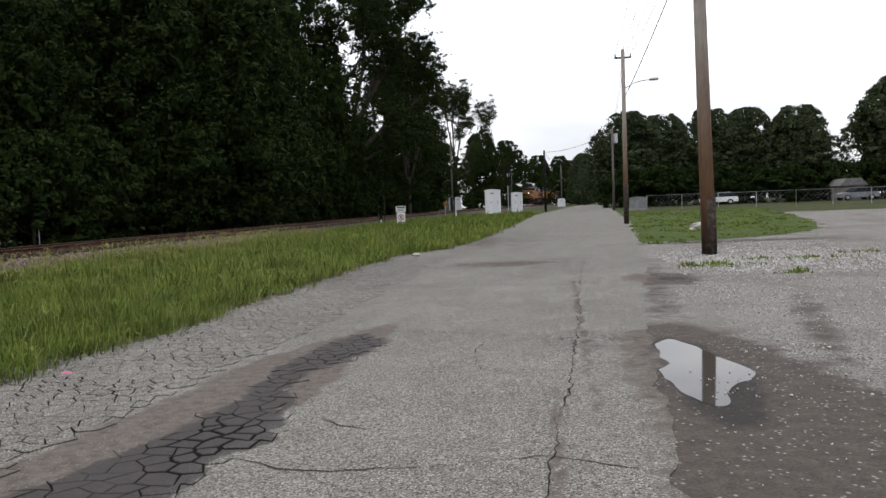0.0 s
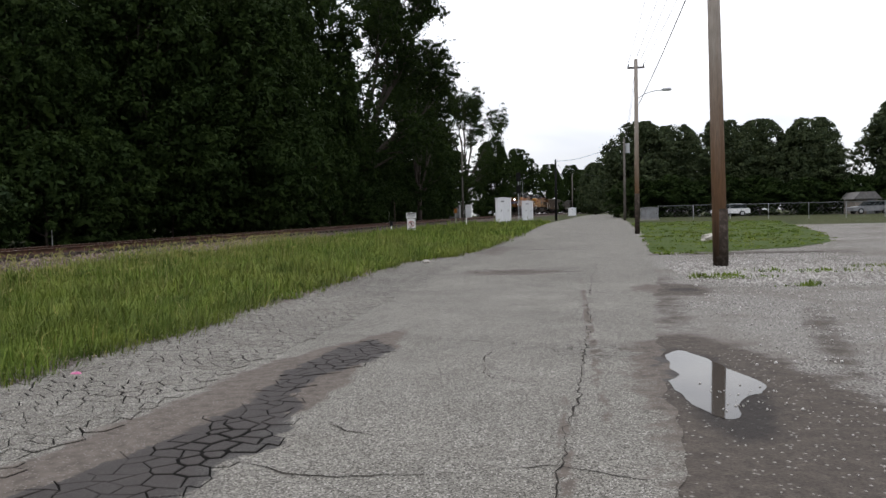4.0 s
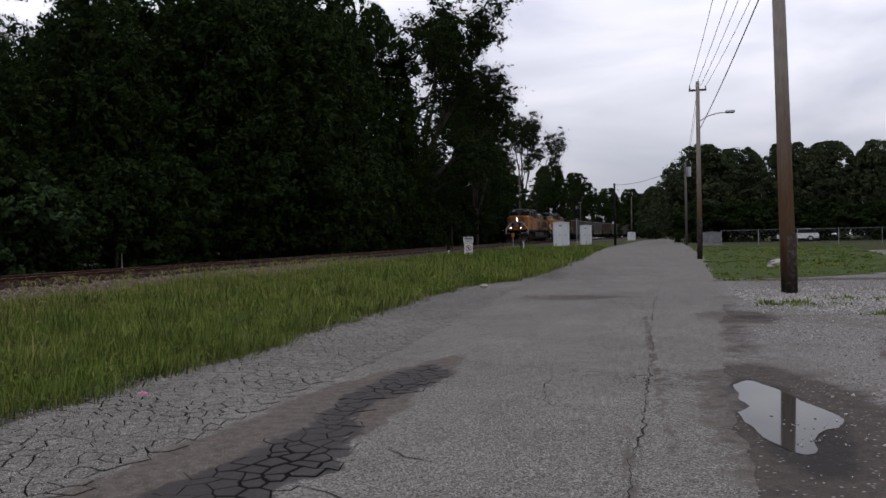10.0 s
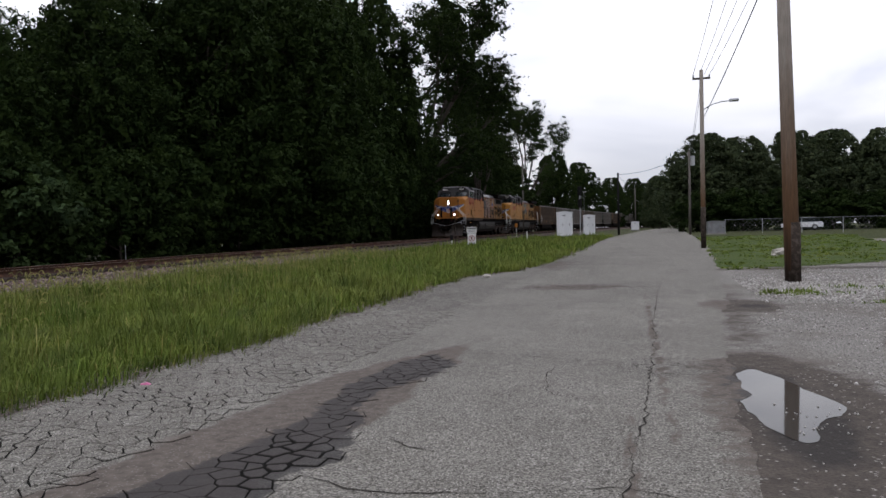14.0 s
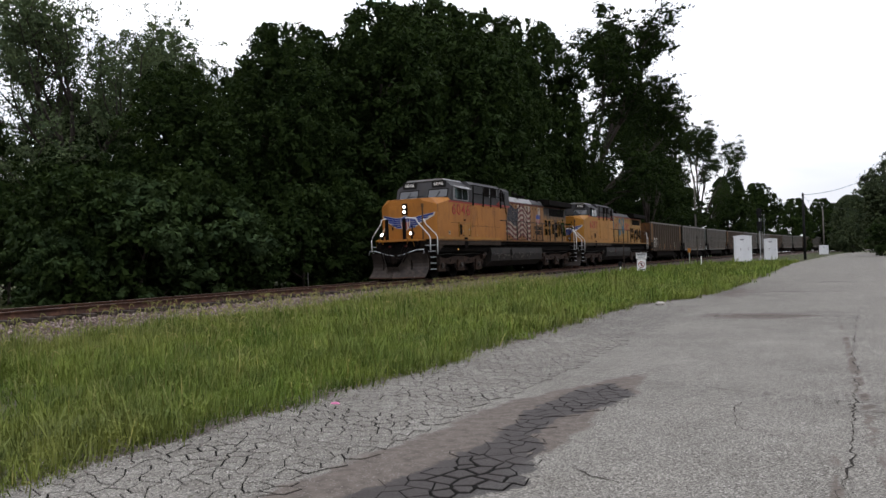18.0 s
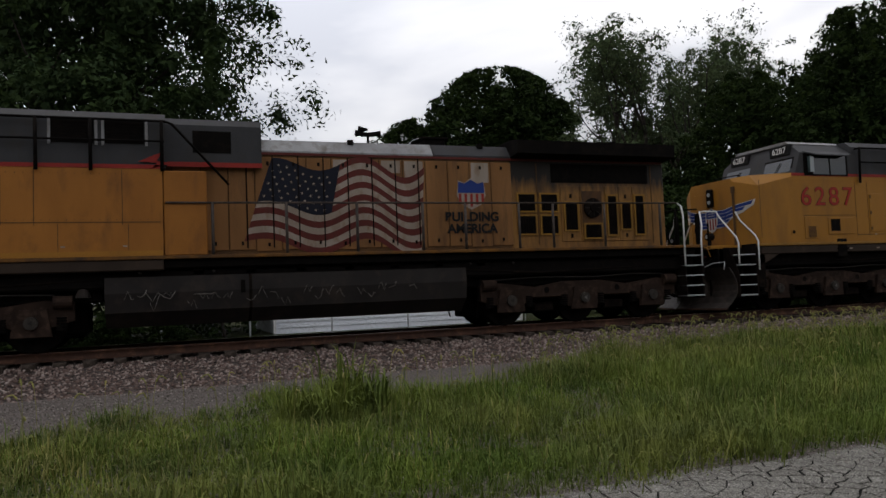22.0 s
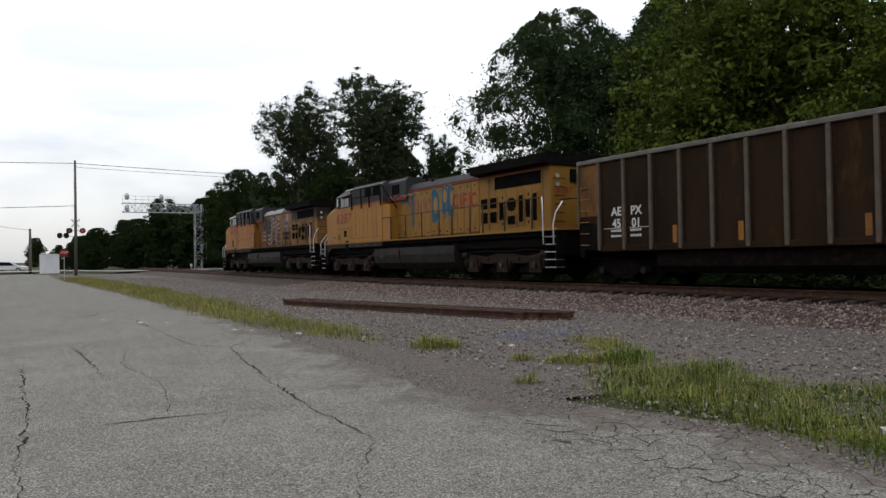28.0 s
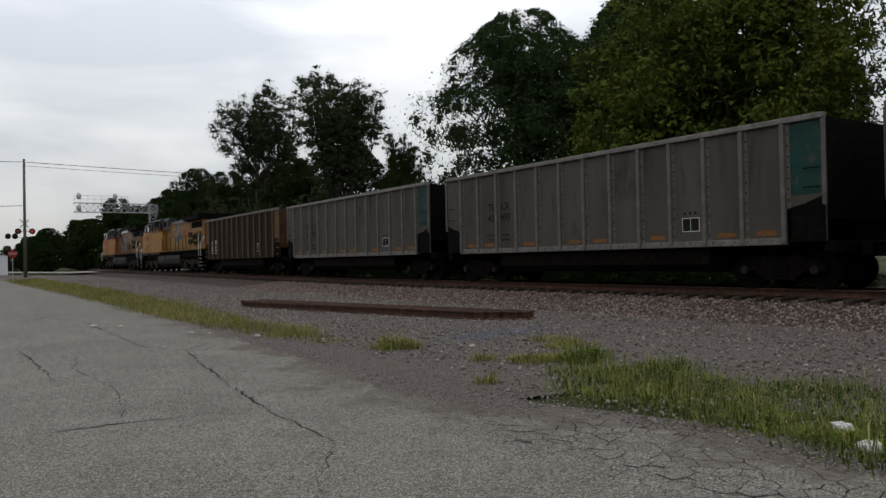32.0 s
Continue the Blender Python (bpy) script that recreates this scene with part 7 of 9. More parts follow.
        ring_plate("letter_ring", L, 16.06, 3.22, 0.25, 0.32, 0.12, RED, "red ring", 0.024, 0.6, 5.7)

        def blob_plate(y, z, ry, rz, flat, ink, lift, word, wave=0.04):
            """A spray painted form: an oval cut straight on one side."""
            out = []
            for q in range(30):
                t = 6.28319 * q / 30
                c, e = math.cos(t), math.sin(t)
                c = max(c, -flat) if flat > 0 else min(c, -flat)
                out.append((y + ry * c * (1 + wave * math.sin(3 * t + y)), z + rz * math.copysign(abs(e) ** 0.8, e)))
            return poly_plate("graffiti", L, hx + lift, out, ink, word, 0.003)
        for lift, (y, z, ry, rz, flat, eye) in enumerate(((12.90, 3.20, 0.42, 0.76, 0.66, (12.98, 3.22, 0.17, 0.33)), (13.74, 3.36, 0.33, 0.62, 0.62, (13.80, 3.56, 0.13, 0.27)), (14.24, 3.32, 0.34, 0.68, -0.52, (14.36, 3.42, 0.10, 0.30)))):
            lift = 0.027 + 0.006 * lift
            gr = blob_plate(y, z, ry, rz, flat, TEAL, lift, "teal spray painted letter")
            ring_plate("graffiti_line", gr, y, z, ry * 1.05, rz * 1.05, 0.03, PALEBLUE, "pale spray outline", lift + 0.0045, -1.9 if flat > 0 else 1.2, 1.9 if flat > 0 else 5.1)
            poly_plate("graffiti_eye", gr, hx + lift + 0.004, [(eye[0] + eye[2] * math.cos(q * 0.3927), eye[1] + eye[3] * math.sin(q * 0.3927)) for q in range(16)], YELLOW)
            ring_plate("graffiti_line", gr, eye[0], eye[1], eye[2] * 1.2, eye[3] * 1.1, 0.025, PALEBLUE, "pale spray outline", lift + 0.0115)
        ring_plate("graffiti_line", L, 13.36, 3.18, 0.16, 0.70, 0.022, PALEBLUE, "pale spray outline", 0.028)
        bar(13.62, 0.16, 2.62, 3.0, TEAL, "teal spray painted stroke")
        poly_plate("graffiti", L, hx + 0.027, [(10.78, 2.44), (10.92, 2.30), (11.0, 2.5), (10.98, 3.4), (11.04, 3.92), (10.74, 3.94), (10.82, 3.2)], TEAL, "teal spray painted stroke")
        poly_plate("graffiti", L, hx + 0.027, [(9.60, 3.50), (10.30, 3.52), (10.58, 3.36), (10.40, 3.66), (10.05, 3.68)], TEAL, "teal spray painted stroke")
        poly_plate("graffiti", L, hx + 0.027, [(11.42, 2.34), (11.56, 2.34), (11.50, 2.60)], TEAL, "teal spray painted drip")
        ring_plate("graffiti_line", L, 10.30, 3.30, 0.42, 0.60, 0.03, FADED_WHITE, "pale spray outline", 0.030, 0.0, 3.1)
        ring_plate("graffiti_line", L, 11.10, 3.60, 0.55, 0.36, 0.025, FADED_WHITE, "pale spray outline", 0.030, 0.4, 2.9)
        ring_plate("graffiti_line", L, 12.2, 3.3, 0.42, 0.46, 0.022, PALEBLUE, "pale spray outline", 0.034, 0.8, 4.4)
        ring_plate("graffiti_line", L, 14.95, 3.2, 0.30, 0.42, 0.022, PALEBLUE, "pale spray outline", 0.034, 1.0, 4.0)
        rail_run("graffiti_line", L, [(1.235, 8.7 + 0.16 * q, 3.82 + 0.12 * math.sin(1.7 * q)) for q in range(7)] + [(hx + 0.18, 10.0 + 0.2 * q, 3.85 + 0.05 * math.sin(2.1 * q)) for q in range(7)], 0.018, FADED_WHITE)
        rail_run("graffiti_line", L, [(1.235, 9.4 + 0.1 * q, 3.90 + 0.1 * math.sin(2.9 * q)) for q in range(7)], 0.014, RED)
        rail_run("graffiti_line", L, [(hx + 0.04, 9.9 + 0.12 * q, 2.28 + 0.07 * math.sin(2.3 * q)) for q in range(6)], 0.012, FADED_WHITE)
    if not dirty:
        plate("access_door", L, 1.50, 5.40, 5.80, 2.10, 3.22, side, "tall narrow cab access door", 0.014, 0.006)
        for z in (2.2, 2.66, 3.12):
            plate("hinge", L, 1.50, 5.36, 5.41, z - 0.05, z + 0.05, SEAM, "", 0.026)
    for k in range(3):
        plate("data_sticker", L, 1.50, 5.5 + 1.1 * k, 5.58 + 1.1 * k, 2.02, 2.05, FADED_WHITE, "small pale sticker", 0.010)
    rail_run("air_pipe", L, [(1.20, 8.6, 1.66), (1.30, 12.0, 1.62), (1.24, 16.5, 1.66)], 0.035, UNDER)
    for k in range(7):
        part("junction_box", Geo().box(1.08, 1.30, 9.0 + 1.05 * k, 9.22 + 1.05 * k, 1.44, 1.60, 0.01), UNDER, L)
    for y in (9.9, 12.4, 15.6, 19.4):
        part("lifting_lug", Geo().box(0.86, 0.96, y, y + 0.14, 4.30 if y < 16 else 4.5, 4.42 if y < 16 else 4.60, 0.01), BLACK, L)
    # handrails along the walkway
    for s in (-1, 1):
        rail_run("walkway_handrail", L, [(s * 1.50, 8.5, 2.90), (s * 1.50, 20.88, 2.92), (s * 1.51, 21.0, 2.84), (s * 1.52, 21.02, 2.6)], 0.022, HANDRAIL)
        for y in (9.4, 10.9, 12.43, 13.95, 14.99, 16.36, 17.27, 18.71, 20.36):
            rail_run("handrail_post", L, [(s * 1.50, y, 1.83), (s * 1.50, y, 2.90)], 0.032, HANDRAIL)
    # steps, grab irons and coupler at both ends
    front_end(L)
    for y0, sg in ((21.35, -1),):
        for s in (-1, 1):
            for k in range(5):
                part("step", Geo().box(min(s * 1.12, s * 1.52), max(s * 1.12, s * 1.52), y0 - 0.28, y0 + 0.28, 0.50 + 0.26 * k, 0.535 + 0.26 * k, 0.006), GALV, L, "worn steel step tread")
            part("step_back", Geo().box(min(s * 1.06, s * 1.11), max(s * 1.06, s * 1.11), y0 - 0.24, y0 + 0.24, 0.45, 1.80), UNDER, L, "dark back of the step well")
            for e in (-0.26, 0.26):
                part("step_side", Geo().box(min(s * 1.10, s * 1.50), max(s * 1.10, s * 1.50), y0 + e - 0.02, y0 + e + 0.02, 0.45, 1.83), UNDER, L)
            rail_run("grab_iron", L, [(s * 1.54, y0 - sg * 0.22, 1.30), (s * 1.55, y0 - sg * 0.22, 1.95), (s * 1.50, y0 - sg * 0.30, 2.35), (s * 1.30, y0 - sg * 0.42, 2.72)], 0.022, WHITE, "white painted grab rail")
            rail_run("grab_iron", L, [(s * 1.55, y0 + sg * 0.32, 1.30), (s * 1.56, y0 + sg * 0.32, 2.60), (s * 1.54, y0 + sg * 0.36, 2.84), (s * 1.50, y0 + sg * 0.45, 2.92)], 0.022, WHITE, "white painted grab rail")
        yb = 21.66
        part("end_plate", Geo().box(-1.48, 1.48, yb - 0.04, yb + 0.04, 0.92, 1.80, 0.02), BLACK, L)
        rail_run("end_handrail", L, [(-1.3, yb - sg * 0.02, 2.78), (-0.4, yb - sg * 0.02, 2.86), (0.4, yb - sg * 0.02, 2.86), (1.3, yb - sg * 0.02, 2.78)], 0.02, BLACK)
        for x in (-0.45, 0.45):
            rail_run("end_post", L, [(x, yb, 1.83), (x, yb, 2.85)], 0.03)
        yc = 22.3
        part("coupler", Geo().box(-0.14, 0.14, min(yc, yb), max(yc, yb), 0.76, 1.00, 0.03).box(-0.2, 0.16, yc - 0.16 + 0.1 * sg, yc + 0.16 + 0.1 * sg, 0.70, 1.06, 0.05), UNDER, L, "rusty knuckle coupler")
        for x in (-0.5, -0.3, 0.32, 0.5):
            rail_run("air_hose", L, [(x, yb - sg * 0.05, 1.25), (x * 1.1, yb - sg * 0.22, 0.95), (x * 0.9, yb - sg * 0.32, 0.55), (x * 0.6, yb - sg * 0.42, 0.45)], 0.028, BLACK, "hanging rubber air hose")
    # tail end
    part("rear_headlight", Geo().box(-0.2, 0.2, 20.86, 20.98, 3.5, 3.95, 0.02), BLACK, L)
    for z in (3.4, 3.7):
        part("rear_lamp", Geo().tube([(0.75, 20.86, z), (0.75, 20.89, z)], 0.08, 12), GALV, L, "small round tail lamp")
    for k in range(6):
        part("ladder_rung", Geo().tube([(0.9, 20.88, 2.1 + 0.3 * k), (0.9, 20.94, 2.1 + 0.3 * k), (0.5, 20.94, 2.1 + 0.3 * k), (0.5, 20.88, 2.1 + 0.3 * k)], 0.014, 5), BLACK, L, "thin ladder rung")
    lettering("rear_number", number, 0.30, RED, L, Matrix(((-1, 0, 0, 0.45), (0, 0, 1, 20.868), (0, 1, 0, 3.2), (0, 0, 0, 1))), "small red digits", 0.003, 0.7)
    # fuel tank
    ft = [(-1.02, 0.42), (1.02, 0.42), (1.38, 0.72), (1.44, 1.10), (1.40, 1.42), (-1.40, 1.42), (-1.44, 1.10), (-1.38, 0.72)]
    tk = part("fuel_tank", Geo().prism(ft, 7.35, 14.98, "y"), TANK, L, "dusty dark fuel tank with scrawled marks")
    part("tank_strap", Geo().prism([(a * 1.006, b) for a, b in ft], 10.1, 10.16, "y"), UNDER, tk)
    part("fuel_gauge", Geo().box(1.43, 1.46, 9.93, 10.02, 1.04, 1.30), FADED_RED if not dirty else BLACK, tk)
    for q in range(26):
        y, z = 7.7 + 0.235 * q, 0.98 + 0.08 * math.sin(q * 2.3)
        if q % 5 != 4 and dirty:
            rail_run("scrawl", tk, [(1.446, y, z), (1.446, y + 0.07, z + 0.17 * math.cos(q * 1.7)), (1.446, y + 0.13, z + 0.04 * math.sin(q * 3.1)), (1.446, y + 0.18, z + 0.15 * math.sin(q * 0.9))], 0.005, SCRAWL)
    rail_run("scrawl", tk, [(1.452, 8.0 + 0.11 * q, 1.02 + 0.10 * math.sin(2.4 * q)) for q in range(7)], 0.007, SCRAWL)
    rail_run("scrawl", tk, [(1.452, 9.0 + 0.08 * q, 1.04 + 0.07 * math.sin(3.1 * q)) for q in range(6)], 0.007, SCRAWL)
    part("air_tank", Geo().tube([(1.15, 7.0, 1.36), (1.15, 7.34, 1.36)], 0.14, 12), UNDER, L)
    part("bell", Geo().tube([(1.2, 6.95, 1.30), (1.2, 6.95, 1.05)], 0.06, 12, 0.15), TANK, L, "small dark bell under the frame")
    for y in (8.0, 9.4, 15.1, 16.2):
        part("marker_lamp", Geo().ball((1.40, y, 1.50), 0.035, 8, 5), TANK, L)
    part("air_pipe", Geo().tube([(1.28, 2.2, 1.35), (1.30, 5.0, 1.30), (1.28, 7.2, 1.38)], 0.03, 6), UNDER, L)
    part("air_pipe", Geo().tube([(1.28, 14.6, 1.38), (1.30, 17.0, 1.25), (1.27, 20.8, 1.36)], 0.03, 6), UNDER, L)
    g = Geo()
    for k in range(9):
        y = 15.0 + 0.62 * k
        g.tube([(1.22, y, 1.5), (1.26, y + 0.16, 1.22 + 0.08 * math.sin(k)), (1.20, y + 0.42, 1.48)], 0.018, 5)
    part("cables", g, BLACK, L, "hanging traction cables")
    loco_truck(L, 4.05)
    loco_truck(L, 18.17)
    return tagged(L, "sooty yellow diesel locomotive with a painted flag and lit headlights" if art else "yellow diesel locomotive with teal graffiti on its hood", "locomotive", "locomotives of the train")


SCRAWL = surface("chalky_scrawl", (0.20, 0.185, 0.165), (0.12, 0.11, 0.10), 8.0, 0.9, bump=0.05)
WINDSCREEN = node_mat("reflecting_window_glass", 0.04, 0.0, 0.9)[0]
WINDSCREEN.node_tree.nodes["Principled BSDF"].inputs["Base Color"].default_value = (0.05, 0.07, 0.07, 1)
WINDSCREEN.node_tree.nodes["Principled BSDF"].inputs["Coat Weight"].default_value = 1.0


def car_truck(car, y0, rolling):
    t = part("truck", Geo().box(-0.9, 0.9, y0 - 0.22, y0 + 0.22, 0.42, 0.72, 0.04), UNDER, car, "two-axle freight truck")
    for s in (-1, 1):
        x = s * 1.0
        part("side_frame", Geo().prism([(y0 - 1.12, 0.56), (y0 - 1.12, 0.42), (y0 - 0.62, 0.42), (y0 - 0.35, 0.22), (y0 + 0.35, 0.22), (y0 + 0.62, 0.42), (y0 + 1.12, 0.42), (y0 + 1.12, 0.56), (y0 + 0.45, 0.80), (y0 - 0.45, 0.80)], x - 0.07, x + 0.07), UNDER, t)
        part("spring_nest", Geo().box(x - 0.1, x + 0.1, y0 - 0.24, y0 + 0.24, 0.3, 0.6, 0.02), BLACK, t)
        for k in (-0.88, 0.88):
            part("bearing_cap", Geo().tube([(x + s * 0.07, y0 + k, 0.46), (x + s * 0.14, y0 + k, 0.46)], 0.10, 12), TANK, t)
    # one solid black block closes off the bright ground behind the wheels
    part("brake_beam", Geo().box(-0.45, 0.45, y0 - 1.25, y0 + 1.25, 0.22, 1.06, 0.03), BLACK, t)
    for k in (-0.88, 0.88):
        wheelset(t, y0 + k, 0.457, rolling)
    return t


def coal_car(kind, marks, rolling=False):
    """A bathtub coal gondola. Origin at its front coupler, y runs to its tail."""
    C = new("coal_car")
    brown = kind == "brown"
    skin, post = (COAL_BROWN, POST_BROWN) if brown else (ALU, ALU_POST)
    y0, y1, zb, zt, hw = 0.55, 15.2, 1.10, 3.78, 1.50
    part("floor_tub", Geo().prism([(-1.15, 0.40), (1.15, 0.40), (1.36, 0.60), (1.36, 1.04), (-1.36, 1.04), (-1.36, 0.60)], y0 + 3.1, y1 - 3.1, "y"), UNDER, C, "deep tub floor")
    part("centre_sill", Geo().box(-0.3, 0.3, 0.3, 15.6, 0.75, 1.08, 0.02), UNDER, C)
    for s in (-1, 1):
        part("side_sheet", Geo().box(min(s * hw, s * (hw - 0.05)), max(s * hw, s * (hw - 0.05)), y0, y1, zb, zt), skin, C, "brown side sheet" if brown else "dull silver side sheet")
        part("side_sill", Geo().box(min(s * (hw + 0.05), s * (hw - 0.1)), max(s * (hw + 0.05), s * (hw - 0.1)), y0 + 0.9, y1 - 0.9, zb - 0.06, zb + 0.10, 0.01), skin if brown else ALU_PALE, C)
        part("top_chord", Geo().box(min(s * (hw + 0.09), s * (hw - 0.08)), max(s * (hw + 0.09), s * (hw - 0.08)), y0 - 0.02, y1 + 0.02, zt, zt + 0.13, 0.015), ALU_POST if brown else ALU_PALE, C, "scuffed top rail")
    n = 12
    ys = [y0 + 0.95 + (y1 - y0 - 1.9) * k / n for k in range(n + 1)]
    me = Geo().box(hw, hw + 0.085, -0.055, 0.055, zb - 0.02, zt, 0.01).mesh("side_post", post)
    mf = Geo().box(-hw - 0.085, -hw, -0.055, 0.055, zb - 0.02, zt, 0.01).mesh("side_post", post)
    for y in ys:
        for m2 in (me, mf):
            link("side_post", m2, C).location = (0, y, 0)
    flange = Geo().box(hw, hw + 0.012, 0.055, 0.155, zb + 0.10, zt).mesh("post_flange", skin if brown else ALU_POST)
    g = Geo()
    for q in range(10):
        g.box(hw + 0.012, hw + 0.022, 0.09, 0.125, zb + 0.20 + 0.245 * q, zb + 0.235 + 0.245 * q)
    dots = g.mesh("rivet_strip", UNDER)
    for y in ys:
        for m2 in (flange, dots):
            link(m2.name.split(".")[0], m2, C).location = (0, y, 0)
    g = Geo()
    for q in range(40):
        g.box(hw + 0.05, hw + 0.056, y0 + 1.05 + 0.325 * q, y0 + 1.075 + 0.325 * q, zb + 0.015, zb + 0.045)
    part("sill_rivets", g, UNDER, C)
    # ends: sloped sheets, corner posts, ladders
    for yy, sg in ((y0, 1), (y1, -1)):
        end = COAL_STAINED if brown else (GREEN_END if (sg < 0) else ALU)
        # silver cars: black colour holds the shade of the gap between two cars
        part("end_sheet", Geo().box(-hw + 0.06, hw - 0.06, min(yy, yy + sg * 0.05), max(yy, yy + sg * 0.05), zb + 0.5, zt + 0.05), SOOT if brown else BLACK, C, "painted end sheet" if brown else "end sheet blackened for the shaded gap")
        plate("end_panel", C, hw, min(yy, yy + sg * 0.88), max(yy, yy + sg * 0.88), zb + 1.05, zt, end, "painted end panel", 0.010)
        # flat black plate painted as the shaded opening below the sloped end
        poly_plate("end_cutaway", C, hw + 0.006, [(yy, zb), (yy + sg * 0.90, zb), (yy + sg * 0.90, zb + 0.75), (yy + sg * 0.45, zb + 0.85), (yy, zb + 1.02)] if sg > 0 else [(yy, zb + 1.02), (yy + sg * 0.45, zb + 0.85), (yy + sg * 0.90, zb + 0.75), (yy + sg * 0.90, zb), (yy, zb)], BLACK, "black plate for the shaded opening under the end")
        part("corner_post", Geo().box(hw, hw + 0.06, yy - 0.04, yy + 0.04, zb + 0.8, zt), post, C)
        part("end_sill", Geo().box(-1.4, 1.4, yy - 0.12, yy + 0.12, 0.85, 1.1, 0.02), UNDER, C)
        for q in range(2 if not brown else 6):
            z = 1.25 + 0.36 * q if brown else 2.30 + 0.42 * q
            part("ladder_rung", Geo().tube([(hw + 0.03, yy + sg * 0.10, z), (hw + 0.07, yy + sg * 0.12, z), (hw + 0.07, yy + sg * 0.46, z), (hw + 0.03, yy + sg * 0.48, z)], 0.012, 5), BLACK if not brown else YELLOW_DIRTY, C, "thin ladder rung")
        yc = 0.0 if sg > 0 else 15.95
        part("coupler", Geo().box(-0.13, 0.13, min(yc, yy), max(yc, yy), 0.74, 0.98, 0.03), UNDER, C)
        part("slope_brace", Geo().tube([(1.2, yy + sg * 0.2, 1.1), (1.2, yy + sg * 1.6, 0.95)], 0.05, 6), UNDER, C)
    # load: low heap of coal seen over nothing, kept below the rim
    part("coal_load", Geo().box(-hw + 0.06, hw - 0.06, y0 + 0.06, y1 - 0.06, 2.6, 3.5, 0.25), BLACK, C, "black coal load")
    # lettering and marks
    if marks:
        a, b = marks
        ink = BRUSHED if brown else BOARD
        yl = (ys[0] + ys[1]) / 2
        for half, dy in ((0, (ys[0] + ys[1]) / 2 + 0.18), (1, (ys[1] + ys[2]) / 2 - 0.08)):
            if not brown:
                dy += ys[1] - ys[0]
            for txt, z in ((a[half], 2.22 if brown else 2.62), (b[half], 1.86 if brown else 2.24)):
                lettering("reporting_mark", txt, 0.36, ink, C, side_plane(hw + 0.006, dy, z), "stencilled car mark", 0.003, None, 0.02)
            if half == 0 and not brown:
                for txt, z in (("LD LMT", 1.66), ("LT WT", 1.50)):
                    lettering("small_print", txt, 0.12, ink, C, side_plane(hw + 0.006, dy - 0.02, z), "small stencilled load words", 0.002)
            else:
                g = Geo()
                for q in range(2):
                    for e in range(6):
                        g.box(hw, hw + 0.004, dy - 0.24 + 0.075 * e, dy - 0.19 + 0.075 * e, 1.46 + 0.16 * q, 1.53 + 0.16 * q)
                part("small_print", g, ink, C, "small stencilled data lines")
        if brown:
            plate("data_line", C, hw, yl - 0.45, yl + 1.55, 1.72, 1.735, ink, "", 0.005)
        pl = plate("data_panel", C, hw, ys[9] + 0.36, ys[9] + 0.86, 1.46, 1.78, BOARD, "black stencil panel with white frame", 0.005)
        for e in ((ys[9] + 0.345, ys[9] + 0.36), (ys[9] + 0.86, ys[9] + 0.875), (ys[9] + 0.60, ys[9] + 0.612)):
            plate("frame_line", pl, hw, *e, 1.445, 1.795, BRUSHED, "", 0.007)
        for z in (1.45, 1.79):
            plate("frame_line", pl, hw, ys[9] + 0.345, ys[9] + 0.875, z - 0.008, z + 0.008, BRUSHED, "", 0.008)
        for q in range(3):
            plate("warning_mark", C, hw, ys[9] + 0.40 + 0.16 * q, ys[9] + 0.47 + 0.16 * q, 1.88, 1.95, BRUSHED if brown else BOARD, "", 0.005)
    for k in range(n):
        if not brown and k in (0, 1, 3, 5, 6, 8, 10, 11):
            poly_plate("reflector", C, hw, [(ys[k] + 0.34, zb + 0.17), (ys[k] + 0.60, zb + 0.155), (ys[k] + 0.86, zb + 0.17), (ys[k] + 0.87, zb + 0.25), (ys[k] + 0.74, zb + 0.27), (ys[k] + 0.55, zb + 0.265 + 0.02 * (k % 2)), (ys[k] + 0.42, zb + 0.28), (ys[k] + 0.33, zb + 0.24)], ORANGE, "rusty orange reflective mark", 0.005)
        if brown and k in (2, 4, 7, 9):
            plate("rust_streak", C, hw, ys[k] + 0.75, ys[k] + 0.90, zb + 0.14, zb + 0.62, ORANGE if k == 7 else YELLOW_DIRTY, "orange rust streak", 0.003)
    car_truck(C, 2.0, rolling)
    car_truck(C, 13.8, rolling)
    return tagged(C, "brown coal car with pale posts and yellow ends" if brown else "dull silver coal car with a dark green end", "coal car", "coal cars of the train")


TRAIN = [(locomotive("6046", True, True, True), 0.0), (locomotive("6287", False, False, False), 22.3)]
CARS = [("brown", (("AE", "PX"), ("45", "01"))), ("silver", (("TI", "LX"), ("43", "525"))), ("silver", (("TI", "LX"), ("43", "493")))]
for k, (kind, marks) in enumerate(CARS):
    TRAIN.append((coal_car(kind, marks, True), 44.6 + 15.95 * k))
plain = [coal_car("silver", None), coal_car("brown", None)]
for k in range(3, 14):
    src = plain[1 if k in (3, 6, 9) else 0]
    if k == 4:
        TRAIN.append((plain[0], 44.6 + 15.95 * k))
    elif k == 3:
        TRAIN.append((plain[1], 44.6 + 15.95 * k))
    else:
        TRAIN.append((copy_thing(src, pose(0, 0, 0)), 44.6 + 15.95 * k))
